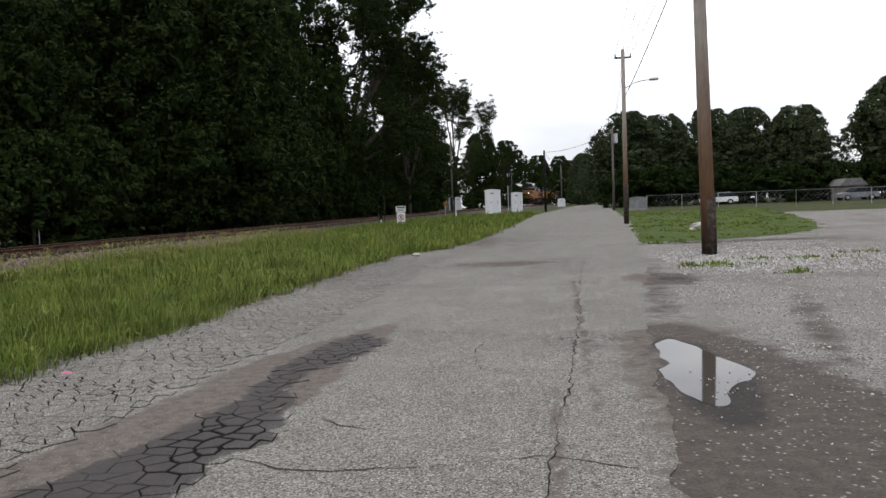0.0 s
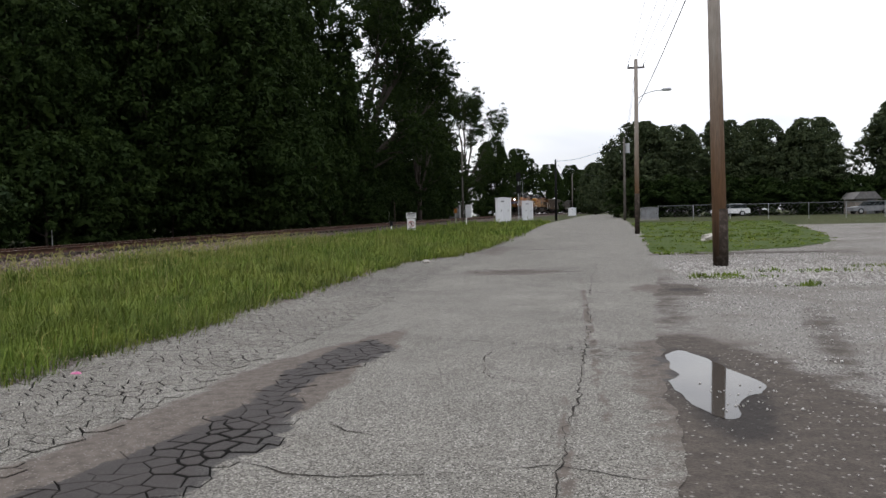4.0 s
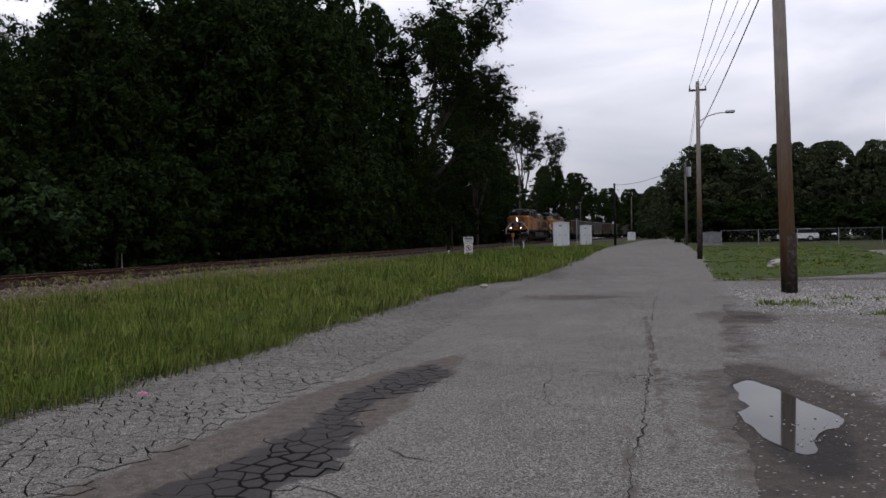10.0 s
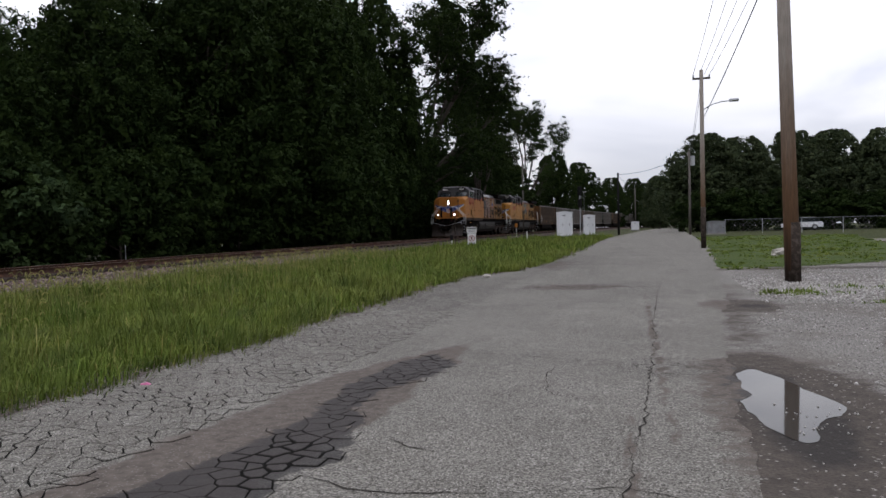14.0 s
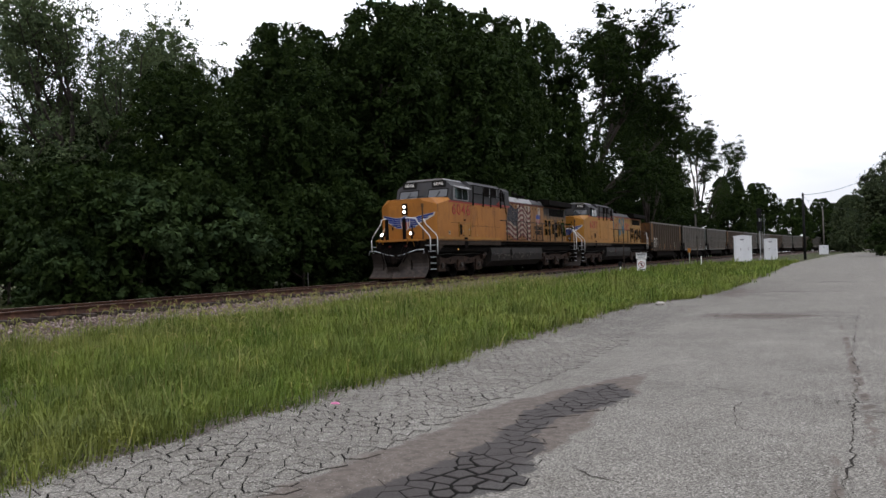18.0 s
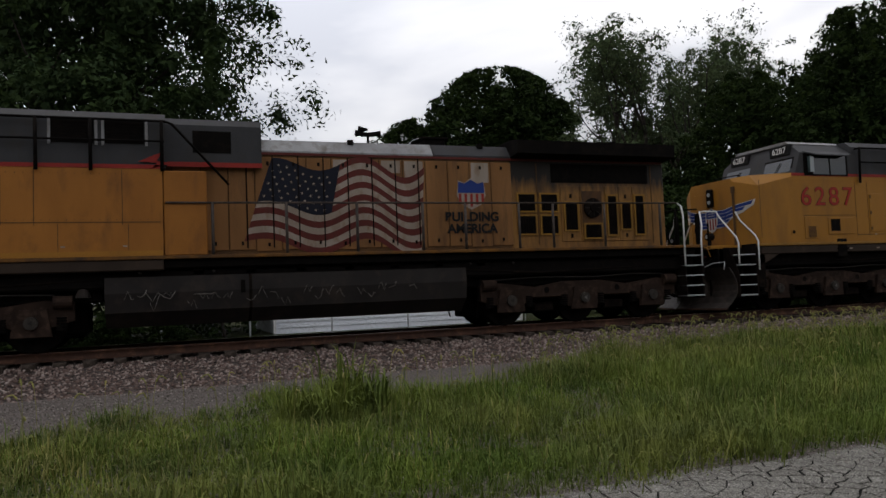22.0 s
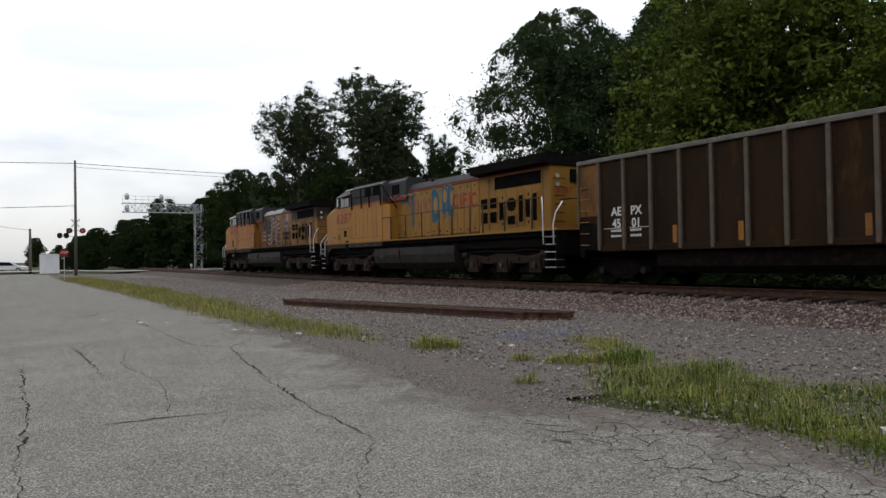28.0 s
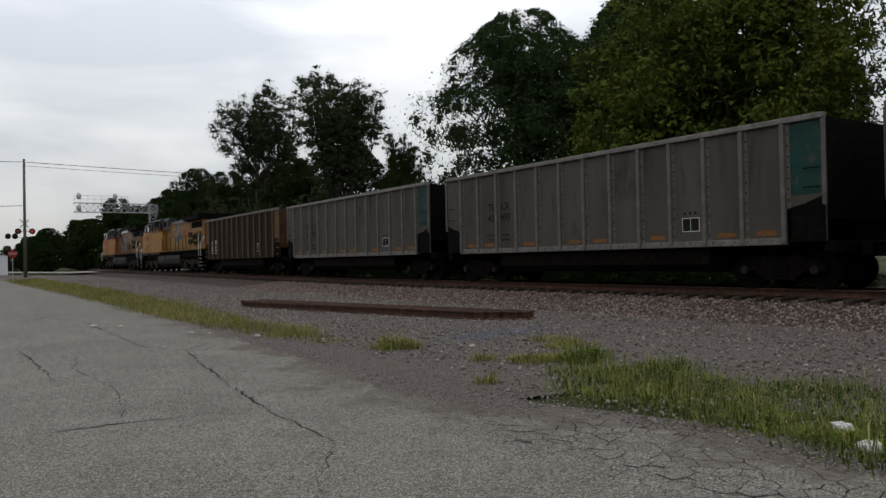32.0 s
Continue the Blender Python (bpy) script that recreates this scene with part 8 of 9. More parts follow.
# ---------------------------------------------------------------- pieces of the track
track = tagged(new("track_ties"), "dark creosoted wooden cross ties", "railway ties", kind="structure")
tie_mesh = Geo().box(-1.32, 1.32, -0.115, 0.115, -0.36, -0.178, 0.012).mesh("tie", TIE)
plate_mesh = Geo().box(-0.16, 0.16, -0.10, 0.10, -0.178, -0.165).mesh("tie_plate", RUST)
rt = random.Random(8)
rest = Geo()
for k in range(int(350 / 0.53)):
    y = -114 + 0.53 * k
    x, z = float(track_x(y)), float(rail_z(y))
    if -62 < y < 84:
        o = link("tie", tie_mesh, track)
        o.matrix_basis = pose(x + rt.uniform(-0.09, 0.09), y + rt.uniform(-0.03, 0.03), z + rt.uniform(-0.012, 0.010), 0, rt.uniform(-0.4, 0.4), rt.uniform(-1.2, 1.2))
    else:
        rest.box(x - 1.32, x + 1.32, y - 0.115, y + 0.115, z - 0.36, z - 0.178)
tagged(part("far_ties", rest, TIE, track), kind="stuff")


def stones(name, n, place, size, material, label, seed, sink=0.3):
    """Loose angular stones lying on the ground."""
    rng = np.random.default_rng(seed)
    p = place(rng, n)
    n = len(p)
    base = np.array([(1, 0, 0), (0, 1, 0), (-1, 0, 0), (0, -1, 0), (0, 0, 0.8), (0, 0, -0.8)], float)
    fac = np.array([(0, 1, 4), (1, 2, 4), (2, 3, 4), (3, 0, 4), (1, 0, 5), (2, 1, 5), (3, 2, 5), (0, 3, 5)])
    s = size * rng.uniform(0.5, 1.35, (n, 1, 1)) * rng.uniform(0.6, 1.25, (n, 6, 1))
    a = rng.uniform(0, 6.283, n)
    b = rng.uniform(-0.7, 0.7, n)
    ca, sa, cb, sb = np.cos(a), np.sin(a), np.cos(b), np.sin(b)
    v = base[None] * s
    v = np.stack([v[..., 0] * cb[:, None] + v[..., 2] * sb[:, None], v[..., 1], -v[..., 0] * sb[:, None] + v[..., 2] * cb[:, None]], -1)
    v = np.stack([v[..., 0] * ca[:, None] - v[..., 1] * sa[:, None], v[..., 0] * sa[:, None] + v[..., 1] * ca[:, None], v[..., 2]], -1)
    v += p[:, None, :] + np.array([0, 0, size * sink])
    q = (np.arange(n)[:, None, None] * 6 + fac[None]).reshape(-1, 3)
    return tagged(link(name, fast_mesh(name, v.reshape(-1, 3), q, material)), label, "gravel", kind="stuff")


def on_ballast(x0, x1, y0, y1):
    px, pz = [q[0] for q in BALLAST_OUT], [q[1] for q in BALLAST_OUT]

    def place(rng, n):
        x = x0 + (x1 - x0) * rng.uniform(0, 1, n) ** 1.25
        y = rng.uniform(y0, y1, n)
        return np.stack([track_x(y) + x, y, rail_z(y) + np.interp(x, px, pz)], 1)
    return place


def on_land(x0, x1, y0, y1, keep=None):
    def place(rng, n):
        x, y = rng.uniform(x0, x1, n), rng.uniform(y0, y1, n)
        if keep is not None:
            ok = keep(x, y, rng.uniform(0, 1, n))
            x, y = x[ok], y[ok]
        return np.stack([x, y, land(x, y) + 0.012], 1)
    return place


def island_stone(name, a, b, c):
    m, n, l, p = node_mat(name, 0.95, 0, 0.12)
    r = n.new("ShaderNodeNewGeometry").outputs["Random Per Island"]
    ra = n.new("ShaderNodeValToRGB")
    ra.color_ramp.elements[0].color, ra.color_ramp.elements[1].color = (*a, 1), (*c, 1)
    e = ra.color_ramp.elements.new(0.5)
    e.color = (*b, 1)
    l.new(r, ra.inputs["Fac"])
    col = mix_node(n, l, 0.4, ra.outputs["Color"], ramp_node(n, l, noise_node(n, l, coords(n, "Position"), 60, 3), 0.3, 0.7, (0.5, 0.5, 0.5), (1.2, 1.2, 1.2)), "MULTIPLY")
    l.new(col, p.inputs["Base Color"])
    return m


BSTONE = island_stone("mixed_ballast_stone", (0.075, 0.048, 0.040), (0.165, 0.118, 0.102), (0.30, 0.25, 0.225))
GSTONE = island_stone("mixed_grey_gravel", (0.085, 0.072, 0.064), (0.165, 0.142, 0.128), (0.300, 0.272, 0.248))
LSTONE = island_stone("mixed_limestone_chips", (0.222, 0.2109, 0.1924), (0.333, 0.3182, 0.296), (0.444, 0.4292, 0.407))
stones("ballast_stones", 38000, on_ballast(1.0, 4.4, -42, 36), 0.034, BSTONE, "loose pinkish ballast stones", 3)
stones("ballast_stones", 9000, on_ballast(-0.68, 0.68, -45, 45), 0.030, BSTONE, "ballast stones between the rails", 4)
stones("gravel_stones", 15000, on_land(-14.5, -6.0, -75, -30, lambda x, y, u: u < 0.7), 0.026, GSTONE, "scattered grey gravel stones", 12, 0.1)
stones("gravel_stones", 32000, on_land(-13.5, -6.6, -34, 3, lambda x, y, u: u < 0.35 + 0.5 * (np.sin(x * 1.7) * np.sin(y * 0.9) > 0)), 0.018, GSTONE, "scattered grey gravel stones", 5, 0.1)
stones("limestone_chips", 11000, on_land(1.6, 16, 6, 27, lambda x, y, u: (u < 0.25 + 0.75 * (np.sin(x * 0.8 + y * 0.35) > -0.2)) & (x > np.array([road_right(b) for b in y]) + 0.9 - 0.4 * np.sin(y))), 0.020, LSTONE, "white crushed stone chips", 6, 0.1)
stones("limestone_chips", 1100, on_land(0.9, 4.2, 2, 8, lambda x, y, u: u < 0.15 + 0.6 * (np.sin(x * 3 + 1) * np.sin(y * 1.4) > 0.2)), 0.011, LSTONE, "white crushed stone chips", 7, 0.1)
stones("edge_gravel", 9000, on_land(-6.9, -5.5, -8, 26, lambda x, y, u: u < 1.2 - 1.4 * np.abs(x + 6.2)), 0.016, GSTONE, "dark loose gravel at the road's edge", 9, 0.1)

stones("edge_gravel", 12000, on_land(-7.2, -3.8, -45, -6.5, lambda x, y, u: u < 1.0 - 1.3 * np.abs(x - np.array([road_left(b) for b in y]))), 0.013, GSTONE, "loose gravel strewn over the road's edge", 10, 0.1)
stones("limestone_chips", 9000, on_land(2.2, 8.5, 17.0, 24.5, lambda x, y, u: u < 1.25 - np.hypot((x - 4.6) / 3.6, (y - 20.6) / 3.4)), 0.030, LSTONE, "white crushed stone heaped round the pole", 11, 0.1)

stones("gravel_stones", 5500, on_land(-14.2, -6.3, -34, -5, lambda x, y, u: u < 0.75), 0.036, GSTONE, "larger stones lying in the gravel", 13, 0.1)

rd = random.Random(21)
pile = tagged(new("rail_pile"), "rusty spare rails lying in the gravel", "rail pile")
for k, (dx, y0, y1) in enumerate(((0.0, -26.4, -14.6), (0.22, -26.1, -14.2), (0.45, -26.2, -14.0), (-0.25, -25.5, -14.9), (0.70, -26.3, -14.1))):
    g = Geo()
    a, b = Vector((-9.0 - dx * 0.9, y0, 0)), Vector((-11.3 - dx * 0.9, y1, 0))
    d = (b - a).normalized()
    nrm = Vector((-d.y, d.x, 0))
    za, zb = float(land(a.x, a.y)) + 0.19, float(land(b.x, b.y)) + 0.19
    n = len(RAIL_OUT) - 1
    vs = [(p.x + nrm.x * q[0], p.y + nrm.y * q[0], z + q[1]) for p, z in ((a, za), (b, zb)) for q in RAIL_OUT[:-1]]
    g.add(vs, [tuple(range(n)), tuple(reversed(range(n, 2 * n)))] + [(i, n + i, n + (i + 1) % n, (i + 1) % n) for i in range(n)])
    part("spare_rail", g, RUST, pile)
g = Geo()
for k in range(260):
    x, y = -9.7 + rd.gauss(0, 0.75), -12.5 + rd.gauss(0, 0.30)
    r = rd.uniform(0.012, 0.045)
    z = float(land(x, y)) + 0.015
    g.add([(x + r * math.cos(q * 1.05) * rd.uniform(0.6, 1.2), y + r * math.sin(q * 1.05) * rd.uniform(0.6, 1.2), z) for q in range(6)], [tuple(range(6))])
tagged(part("blue_paint_marks", g, surface("blue_marking_paint", (0.03, 0.075, 0.20), (0.045, 0.10, 0.22), 5, 0.7, kind="Position")), "blue spray paint on the gravel", "paint mark", kind="structure")


def crumple(name, x, y, r, material, label, category, seed, sq=(1, 1, 0.5)):
    g = Geo().ball((0, 0, 0), r, 10, 7, sq)
    g.v = [tuple(c * (1 + 0.45 * wob(p[0] * 9 / r * 0.1, p[1] * 9 / r * 0.1 + p[2] * 4, 3.0, seed)) for c in p) for p in g.v]
    o = part(name, g, material)
    o.location = (x, y, float(land(x, y)) + r * sq[2] * 0.7)
    return tagged(o, label, category)


crumple("plastic_litter", -6.66, -3.75, 0.11, LITTER, "crumpled pale plastic in the grass", "litter", 1)
crumple("plastic_litter", -6.20, -2.95, 0.09, LITTER, "flattened pale wrapper on the road's edge", "litter", 2, (1.3, 0.8, 0.25))
crumple("plastic_litter", -7.14, -4.24, 0.10, LITTER, "crumpled pale plastic in the grass", "litter", 3)
crumple("plastic_litter", -7.0, -2.7, 0.08, LITTER, "small pale scrap in the grass", "litter", 4)
crumple("pink_litter", -5.62, 7.75, 0.05, PINK, "dull pink wrapper at the grass edge", "litter", 5, (1.3, 0.8, 0.5))
crumple("rock", 5.4, 34.9, 0.32, ROCK, "pale limestone boulder on the grass plot", "rock", 6, (1.3, 0.9, 0.6))
crumple("rock", 5.0, 34.4, 0.13, ROCK, "small pale stone beside the boulder", "rock", 7)
crumple("rock", -5.2, 24.3, 0.14, ROCK, "pale stone at the road's edge", "rock", 8)
for k in range(10):
    crumple("rock", -8.0 + 0.55 * k + rd.uniform(-0.3, 0.3), -11 - 1.3 * k + rd.uniform(-1, 1), rd.uniform(0.04, 0.09), ROCK, "loose stone in the gravel", "rock", 20 + k)


# ---------------------------------------------------------------- poles and wires
def utility_pole(x, y, height, r, material, label, lean=0.0):
    p = new("utility_pole")
    z = float(land(x, y))
    g = Geo().tube([(0, 0, -0.2), (lean * 0.5, 0, height * 0.5), (lean, 0, height)], r, 14, r * 0.72)
    part("pole_shaft", g, material, p, "", True)
    p.location = (x, y, z)
    return tagged(p, label, "utility pole", "utility poles"), z


def wire(a, b, sag, r=0.012, name="overhead_wire"):
    pts = []
    for k in range(15):
        t = k / 14
        pts.append((a[0] + (b[0] - a[0]) * t, a[1] + (b[1] - a[1]) * t, a[2] + (b[2] - a[2]) * t - 4 * sag * t * (1 - t)))
    return tagged(part(name, Geo().tube(pts, r, 5), WIRE), "thin black overhead cable between poles", "cable", "overhead cables")


p1, z1 = utility_pole(3.61, 22.2, 11.6, 0.20, POLE_WOOD, "tall brown wooden utility pole in gravel", -0.25)
part("pole_stub", Geo().tube([(0, 0, -0.1), (0, 0, 1.6)], 0.205, 14, 0.198), TIE, p1, "dark tarred butt", True)
part("cross_arm", Geo().box(-1.2 - 0.25, 0.95, -0.06, 0.06, 11.0, 11.12, 0.01), POLE_GREY, p1)
p2, z2 = utility_pole(2.78, 42.4, 9.45, 0.135, POLE_WOOD, "brown wooden utility pole with a street lamp arm")
part("pole_stub", Geo().tube([(0, 0, 0), (0, 0, 2.2)], 0.139, 12, 0.134), TIE, p2, "dark tarred butt", True)
part("cross_arm", Geo().box(-0.45, 0.45, -0.05, 0.05, 8.95, 9.05, 0.01), POLE_GREY, p2)
for x in (-0.4, 0.0, 0.4):
    part("insulator", Geo().tube([(x, 0, 9.05), (x, 0, 9.2)], 0.05, 8, 0.03), CAB_GREY, p2)
arm = part("lamp_arm", Geo().tube([(0, 0, 7.3), (0.5, 0, 7.6), (1.0, 0, 7.72), (1.45, 0, 7.74)], 0.03, 7), GALV, p2, "curved metal lamp arm")
part("lamp_head", Geo().box(1.35, 1.85, -0.12, 0.12, 7.68, 7.84, 0.05), GALV, arm, "cobra head street lamp")
p4, z4 = utility_pole(3.9, 75.4, 8.0, 0.13, POLE_GREY, "grey wooden utility pole with a transformer")
part("transformer", Geo().tube([(0.3, 0, 6.6), (0.3, 0, 7.5)], 0.22, 12), GALV, p4, "round grey transformer can")
p5, z5 = utility_pole(4.9, 110, 6.6, 0.13, POLE_GREY, "weathered wooden utility pole by the trees")
p3, z3 = utility_pole(-3.2, 88.5, 7.1, 0.14, BOARD, "black wooden utility pole beside the road")
p6, z6 = utility_pole(-19.9, 124, 13.5, 0.15, POLE_GREY, "tall grey wooden pole behind the track")
p7, z7 = utility_pole(-2.2, 155, 8.5, 0.14, POLE_GREY, "distant wooden utility pole")
t1, t2, t4, t5, t3 = (3.36, 22.2, z1 + 11.1), (2.78, 42.4, z2 + 9.2), (3.9, 75.4, z4 + 7.8), (4.9, 110, z5 + 6.4), (-3.2, 88.5, z3 + 6.9)
for o in (-0.42, -0.1, 0.15, 0.42):
    wire((t1[0] + o * 2, t1[1], t1[2]), (t2[0] + o, t2[1], t2[2]), 0.25)
    wire((t1[0] + o * 2, t1[1], t1[2]), (5.0 + o * 2, -20, 11.4), 0.5)
wire((3.36, 22.2, 9.0), (2.9, 42.4, z2 + 7.0), 0.15, 0.02)
wire(t2, t4, 0.4), wire((t2[0], t2[1], t2[2] - 0.6), (t4[0], t4[1], t4[2] - 0.5), 0.4)
wire(t4, t5, 0.4), wire(t4, t3, 0.5, 0.02), wire(t3, (-2.2, 155, z7 + 8.3), 0.6), wire((t3[0], t3[1], t3[2] - 0.4), (t5[0], t5[1], t5[2]), 0.8)


# ---------------------------------------------------------------- lineside things, north
def cabinet(x, y, w, d, h, material, label, doors=2, base=True):
    c = new("signal_cabinet")
    part("cabinet_body", Geo().box(-w / 2, w / 2, -d / 2, d / 2, 0.12, h, 0.02), material, c)
    part("cabinet_roof", Geo().prism([(-w / 2 - 0.06, h), (w / 2 + 0.06, h), (w / 2 + 0.06, h + 0.05), (0, h + 0.14), (-w / 2 - 0.06, h + 0.05)], -d / 2 - 0.06, d / 2 + 0.06, "y"), material, c, "shallow peaked roof")
    for k in range(doors):
        a = -w / 2 + 0.05 + (w - 0.1) * k / doors
        b = a + (w - 0.1) / doors
        dr = part("cabinet_door", Geo().box(a + 0.012, b - 0.012, -d / 2 - 0.025, -d / 2, 0.22, h - 0.12, 0.008), material, c)
        part("door_handle", Geo().box(b - 0.12, b - 0.08, -d / 2 - 0.06, -d / 2 - 0.025, h * 0.5, h * 0.58), BLACK, dr, "dark door handle")
    part("vent", Geo().box(-0.15, 0.15, -d / 2 - 0.03, -d / 2, h - 0.30, h - 0.2), CAB_GREY, c)
    if base:
        part("plinth", Geo().box(-w / 2 - 0.12, w / 2 + 0.12, -d / 2 - 0.12, d / 2 + 0.12, -0.15, 0.12, 0.02), CONCRETE, c, "concrete plinth")
    c.location = (x, y, float(land(x, y)))
    return tagged(c, label, "signal cabinet", "lineside cabinets")


cabinet(-7.2, 67.8, 1.30, 1.2, 2.30, CAB_WHITE, "tall white metal signal cabinet on gravel")
cabinet(-6.25, 84.6, 1.2, 1.2, 2.2, CAB_WHITE, "white metal signal cabinet beside the track")
cabinet(-2.2, 150, 1.5, 1.3, 1.6, CAB_WHITE, "small distant white metal cabinet")
cabinet(-20.9, 121, 2.0, 1.4, 2.5, CAB_GREY, "grey metal relay cabinet behind the track")
cabinet(-19.0, 124.5, 1.0, 1.0, 2.5, CAB_WHITE, "narrow pale metal cabinet behind the track", 1)
cabinet(6.3, 76.5, 1.6, 1.2, 1.15, CAB_GREY, "low grey metal box at the fence end", 1)

sg = new("signal_mast")
part("mast_pole", Geo().tube([(0, 0, 0), (0, 0, 5.9)], 0.06, 10), GALV, sg)
for low in (3.4, 4.95):
    hd = part("signal_head", Geo().box(-0.28, 0.28, -0.12, -0.065, low, low + 1.12, 0.02), BOARD, sg, "black signal backplate")
    for z in (0.25, 0.56, 0.87):
        part("lens_hood", Geo().tube([(0, -0.12, low + z), (0, -0.38, low + z)], 0.12, 12), BOARD, hd)
part("mast_base", Geo().box(-0.2, 0.2, -0.2, 0.2, -0.1, 0.3, 0.03), CONCRETE, sg)
part("mast_ladder", Geo().tube([(0.25, 0.1, 0.2), (0.25, 0.1, 5.2)], 0.015, 5).tube([(0.5, 0.1, 0.2), (0.5, 0.1, 5.2)], 0.015, 5), GALV, sg)
sg.location = (-8.1, 95, float(land(-8.1, 95)))
tagged(sg, "railway signal mast with two black heads", "railway signal")

sn = new("warning_sign")
part("sign_post", Geo().tube([(0, 0.03, -0.1), (0, 0.03, 1.5)], 0.03, 8), GALV, sn)
up = part("upper_board", Geo().box(-0.36, 0.36, -0.01, 0.01, 1.02, 1.42, 0.005), WHITE, sn, "white notice board with unreadable lines")
part("board_line", Geo().box(-0.30, 0.30, -0.016, -0.01, 1.30, 1.38), BOARD, up)
part("board_line", Geo().box(-0.28, 0.28, -0.016, -0.01, 1.20, 1.25), CAB_GREY, up)
part("board_line", Geo().box(-0.24, 0.24, -0.016, -0.01, 1.10, 1.15), CAB_GREY, up)
lo = part("lower_board", Geo().box(-0.30, 0.30, -0.01, 0.01, 0.18, 0.98, 0.005), WHITE, sn, "white board with a red prohibition ring")
g = Geo()
for k in range(24):
    a, b = 6.28319 * k / 24, 6.28319 * (k + 1) / 24
    g.add([(0.22 * math.cos(a), -0.014, 0.62 + 0.22 * math.sin(a)), (0.22 * math.cos(b), -0.014, 0.62 + 0.22 * math.sin(b)), (0.17 * math.cos(b), -0.014, 0.62 + 0.17 * math.sin(b)), (0.17 * math.cos(a), -0.014, 0.62 + 0.17 * math.sin(a))], [(0, 1, 2, 3)])
part("ring", g, RED, lo, "red ring")
part("slash", Geo().add([(-0.14, -0.0145, 0.73), (-0.11, -0.0145, 0.76), (0.14, -0.0145, 0.51), (0.11, -0.0145, 0.48)], [(0, 1, 2, 3)]), RED, lo, "red slash")
part("dark_symbol", Geo().box(-0.05, 0.05, -0.013, -0.01, 0.52, 0.74), BOARD, lo)
part("bottom_line", Geo().box(-0.24, 0.24, -0.013, -0.01, 0.24, 0.32), CAB_GREY, lo)
sn.location = (-12.15, 52.2, float(land(-12.15, 52.2)))
tagged(sn, "white trackside warning sign with a red ring", "sign")


def stake(x, y, h, material, label, r=0.035, board=None):
    s = new("marker_post")
    part("stake", Geo().tube([(0, 0, -0.1), (0, 0, h)], r, 8), material, s)
    if board:
        part("plate", Geo().box(-0.12, 0.12, -r - 0.02, -r, h - 0.35, h, 0.005), board, s)
    s.location = (x, y, float(land(x, y)))
    return tagged(s, label, "marker post", "marker posts")


stake(-13.3, 52, 2.2, TIE, "dark wooden post beside the track")
stake(-13.2, 50.6, 0.9, WHITE, "short white and black marker post", 0.05, BOARD)
stake(-10.6, 62, 1.6, GALV, "thin metal stake with a small box", 0.03, YELLOW_DIRTY)
stake(-10.3, 64, 2.6, TIE, "thin dark post beside the track")
stake(-9.4, 60, 0.9, WHITE, "leaning white plastic marker", 0.04)
stake(-22.2, 84, 1.6, GALV, "small post with a white plate", 0.03, WHITE)
stake(-23.5, 30, 1.1, GALV, "thin metal stake in front of the bushes", 0.02)


# chain-link fences
def fence(name, pts, h, label, pitch=0.30, wire_r=0.006):
    f = new(name)
    base = Vector((*pts[0], 0))
    zs = [float(land(*p)) for p in pts]
    g = Geo()
    for (a, b), za, zb in zip(zip(pts, pts[1:]), zs, zs[1:]):
        n = max(1, round(math.hypot(b[0] - a[0], b[1] - a[1]) / 3.0))
        for k in range(n + 1):
            t = k / n
            x, y, z = a[0] + (b[0] - a[0]) * t, a[1] + (b[1] - a[1]) * t, za + (zb - za) * t
            part("fence_post", Geo().tube([(x, y, z - 0.1), (x, y, z + h + 0.04)], 0.03, 8), GALV, f)
        part("top_rail", Geo().tube([(*a, za + h), (*b, zb + h)], 0.022, 7), WIREMESH, f)
        length = math.hypot(b[0] - a[0], b[1] - a[1])
        m = int(length / pitch)
        for k in range(m):
            for sgn in (1, -1):
                t0, t1 = k / m, (k + sgn * h / pitch) / m
                if not 0 <= t1 <= 1:
                    continue
                g.tube([(a[0] + (b[0] - a[0]) * t0, a[1] + (b[1] - a[1]) * t0, za + 0.03), (a[0] + (b[0] - a[0]) * t1, a[1] + (b[1] - a[1]) * t1, zb + h)], wire_r, 3, None, False)
    part("wire_mesh", g, WIREMESH, f, "galvanised wire mesh")
    return tagged(f, label, "fence")


fence("chain_link_fence", [(7.2, 77), (20, 73), (46, 66)], 1.35, "galvanised chain-link fence round the lot", 0.4, 0.007)
fence("chain_link_fence", [(-28.4, -34), (-28.4, -12), (-28.4, 15.2), (-36, 16.2)], 1.05, "low chain-link fence in front of the house", 0.22, 0.0025)


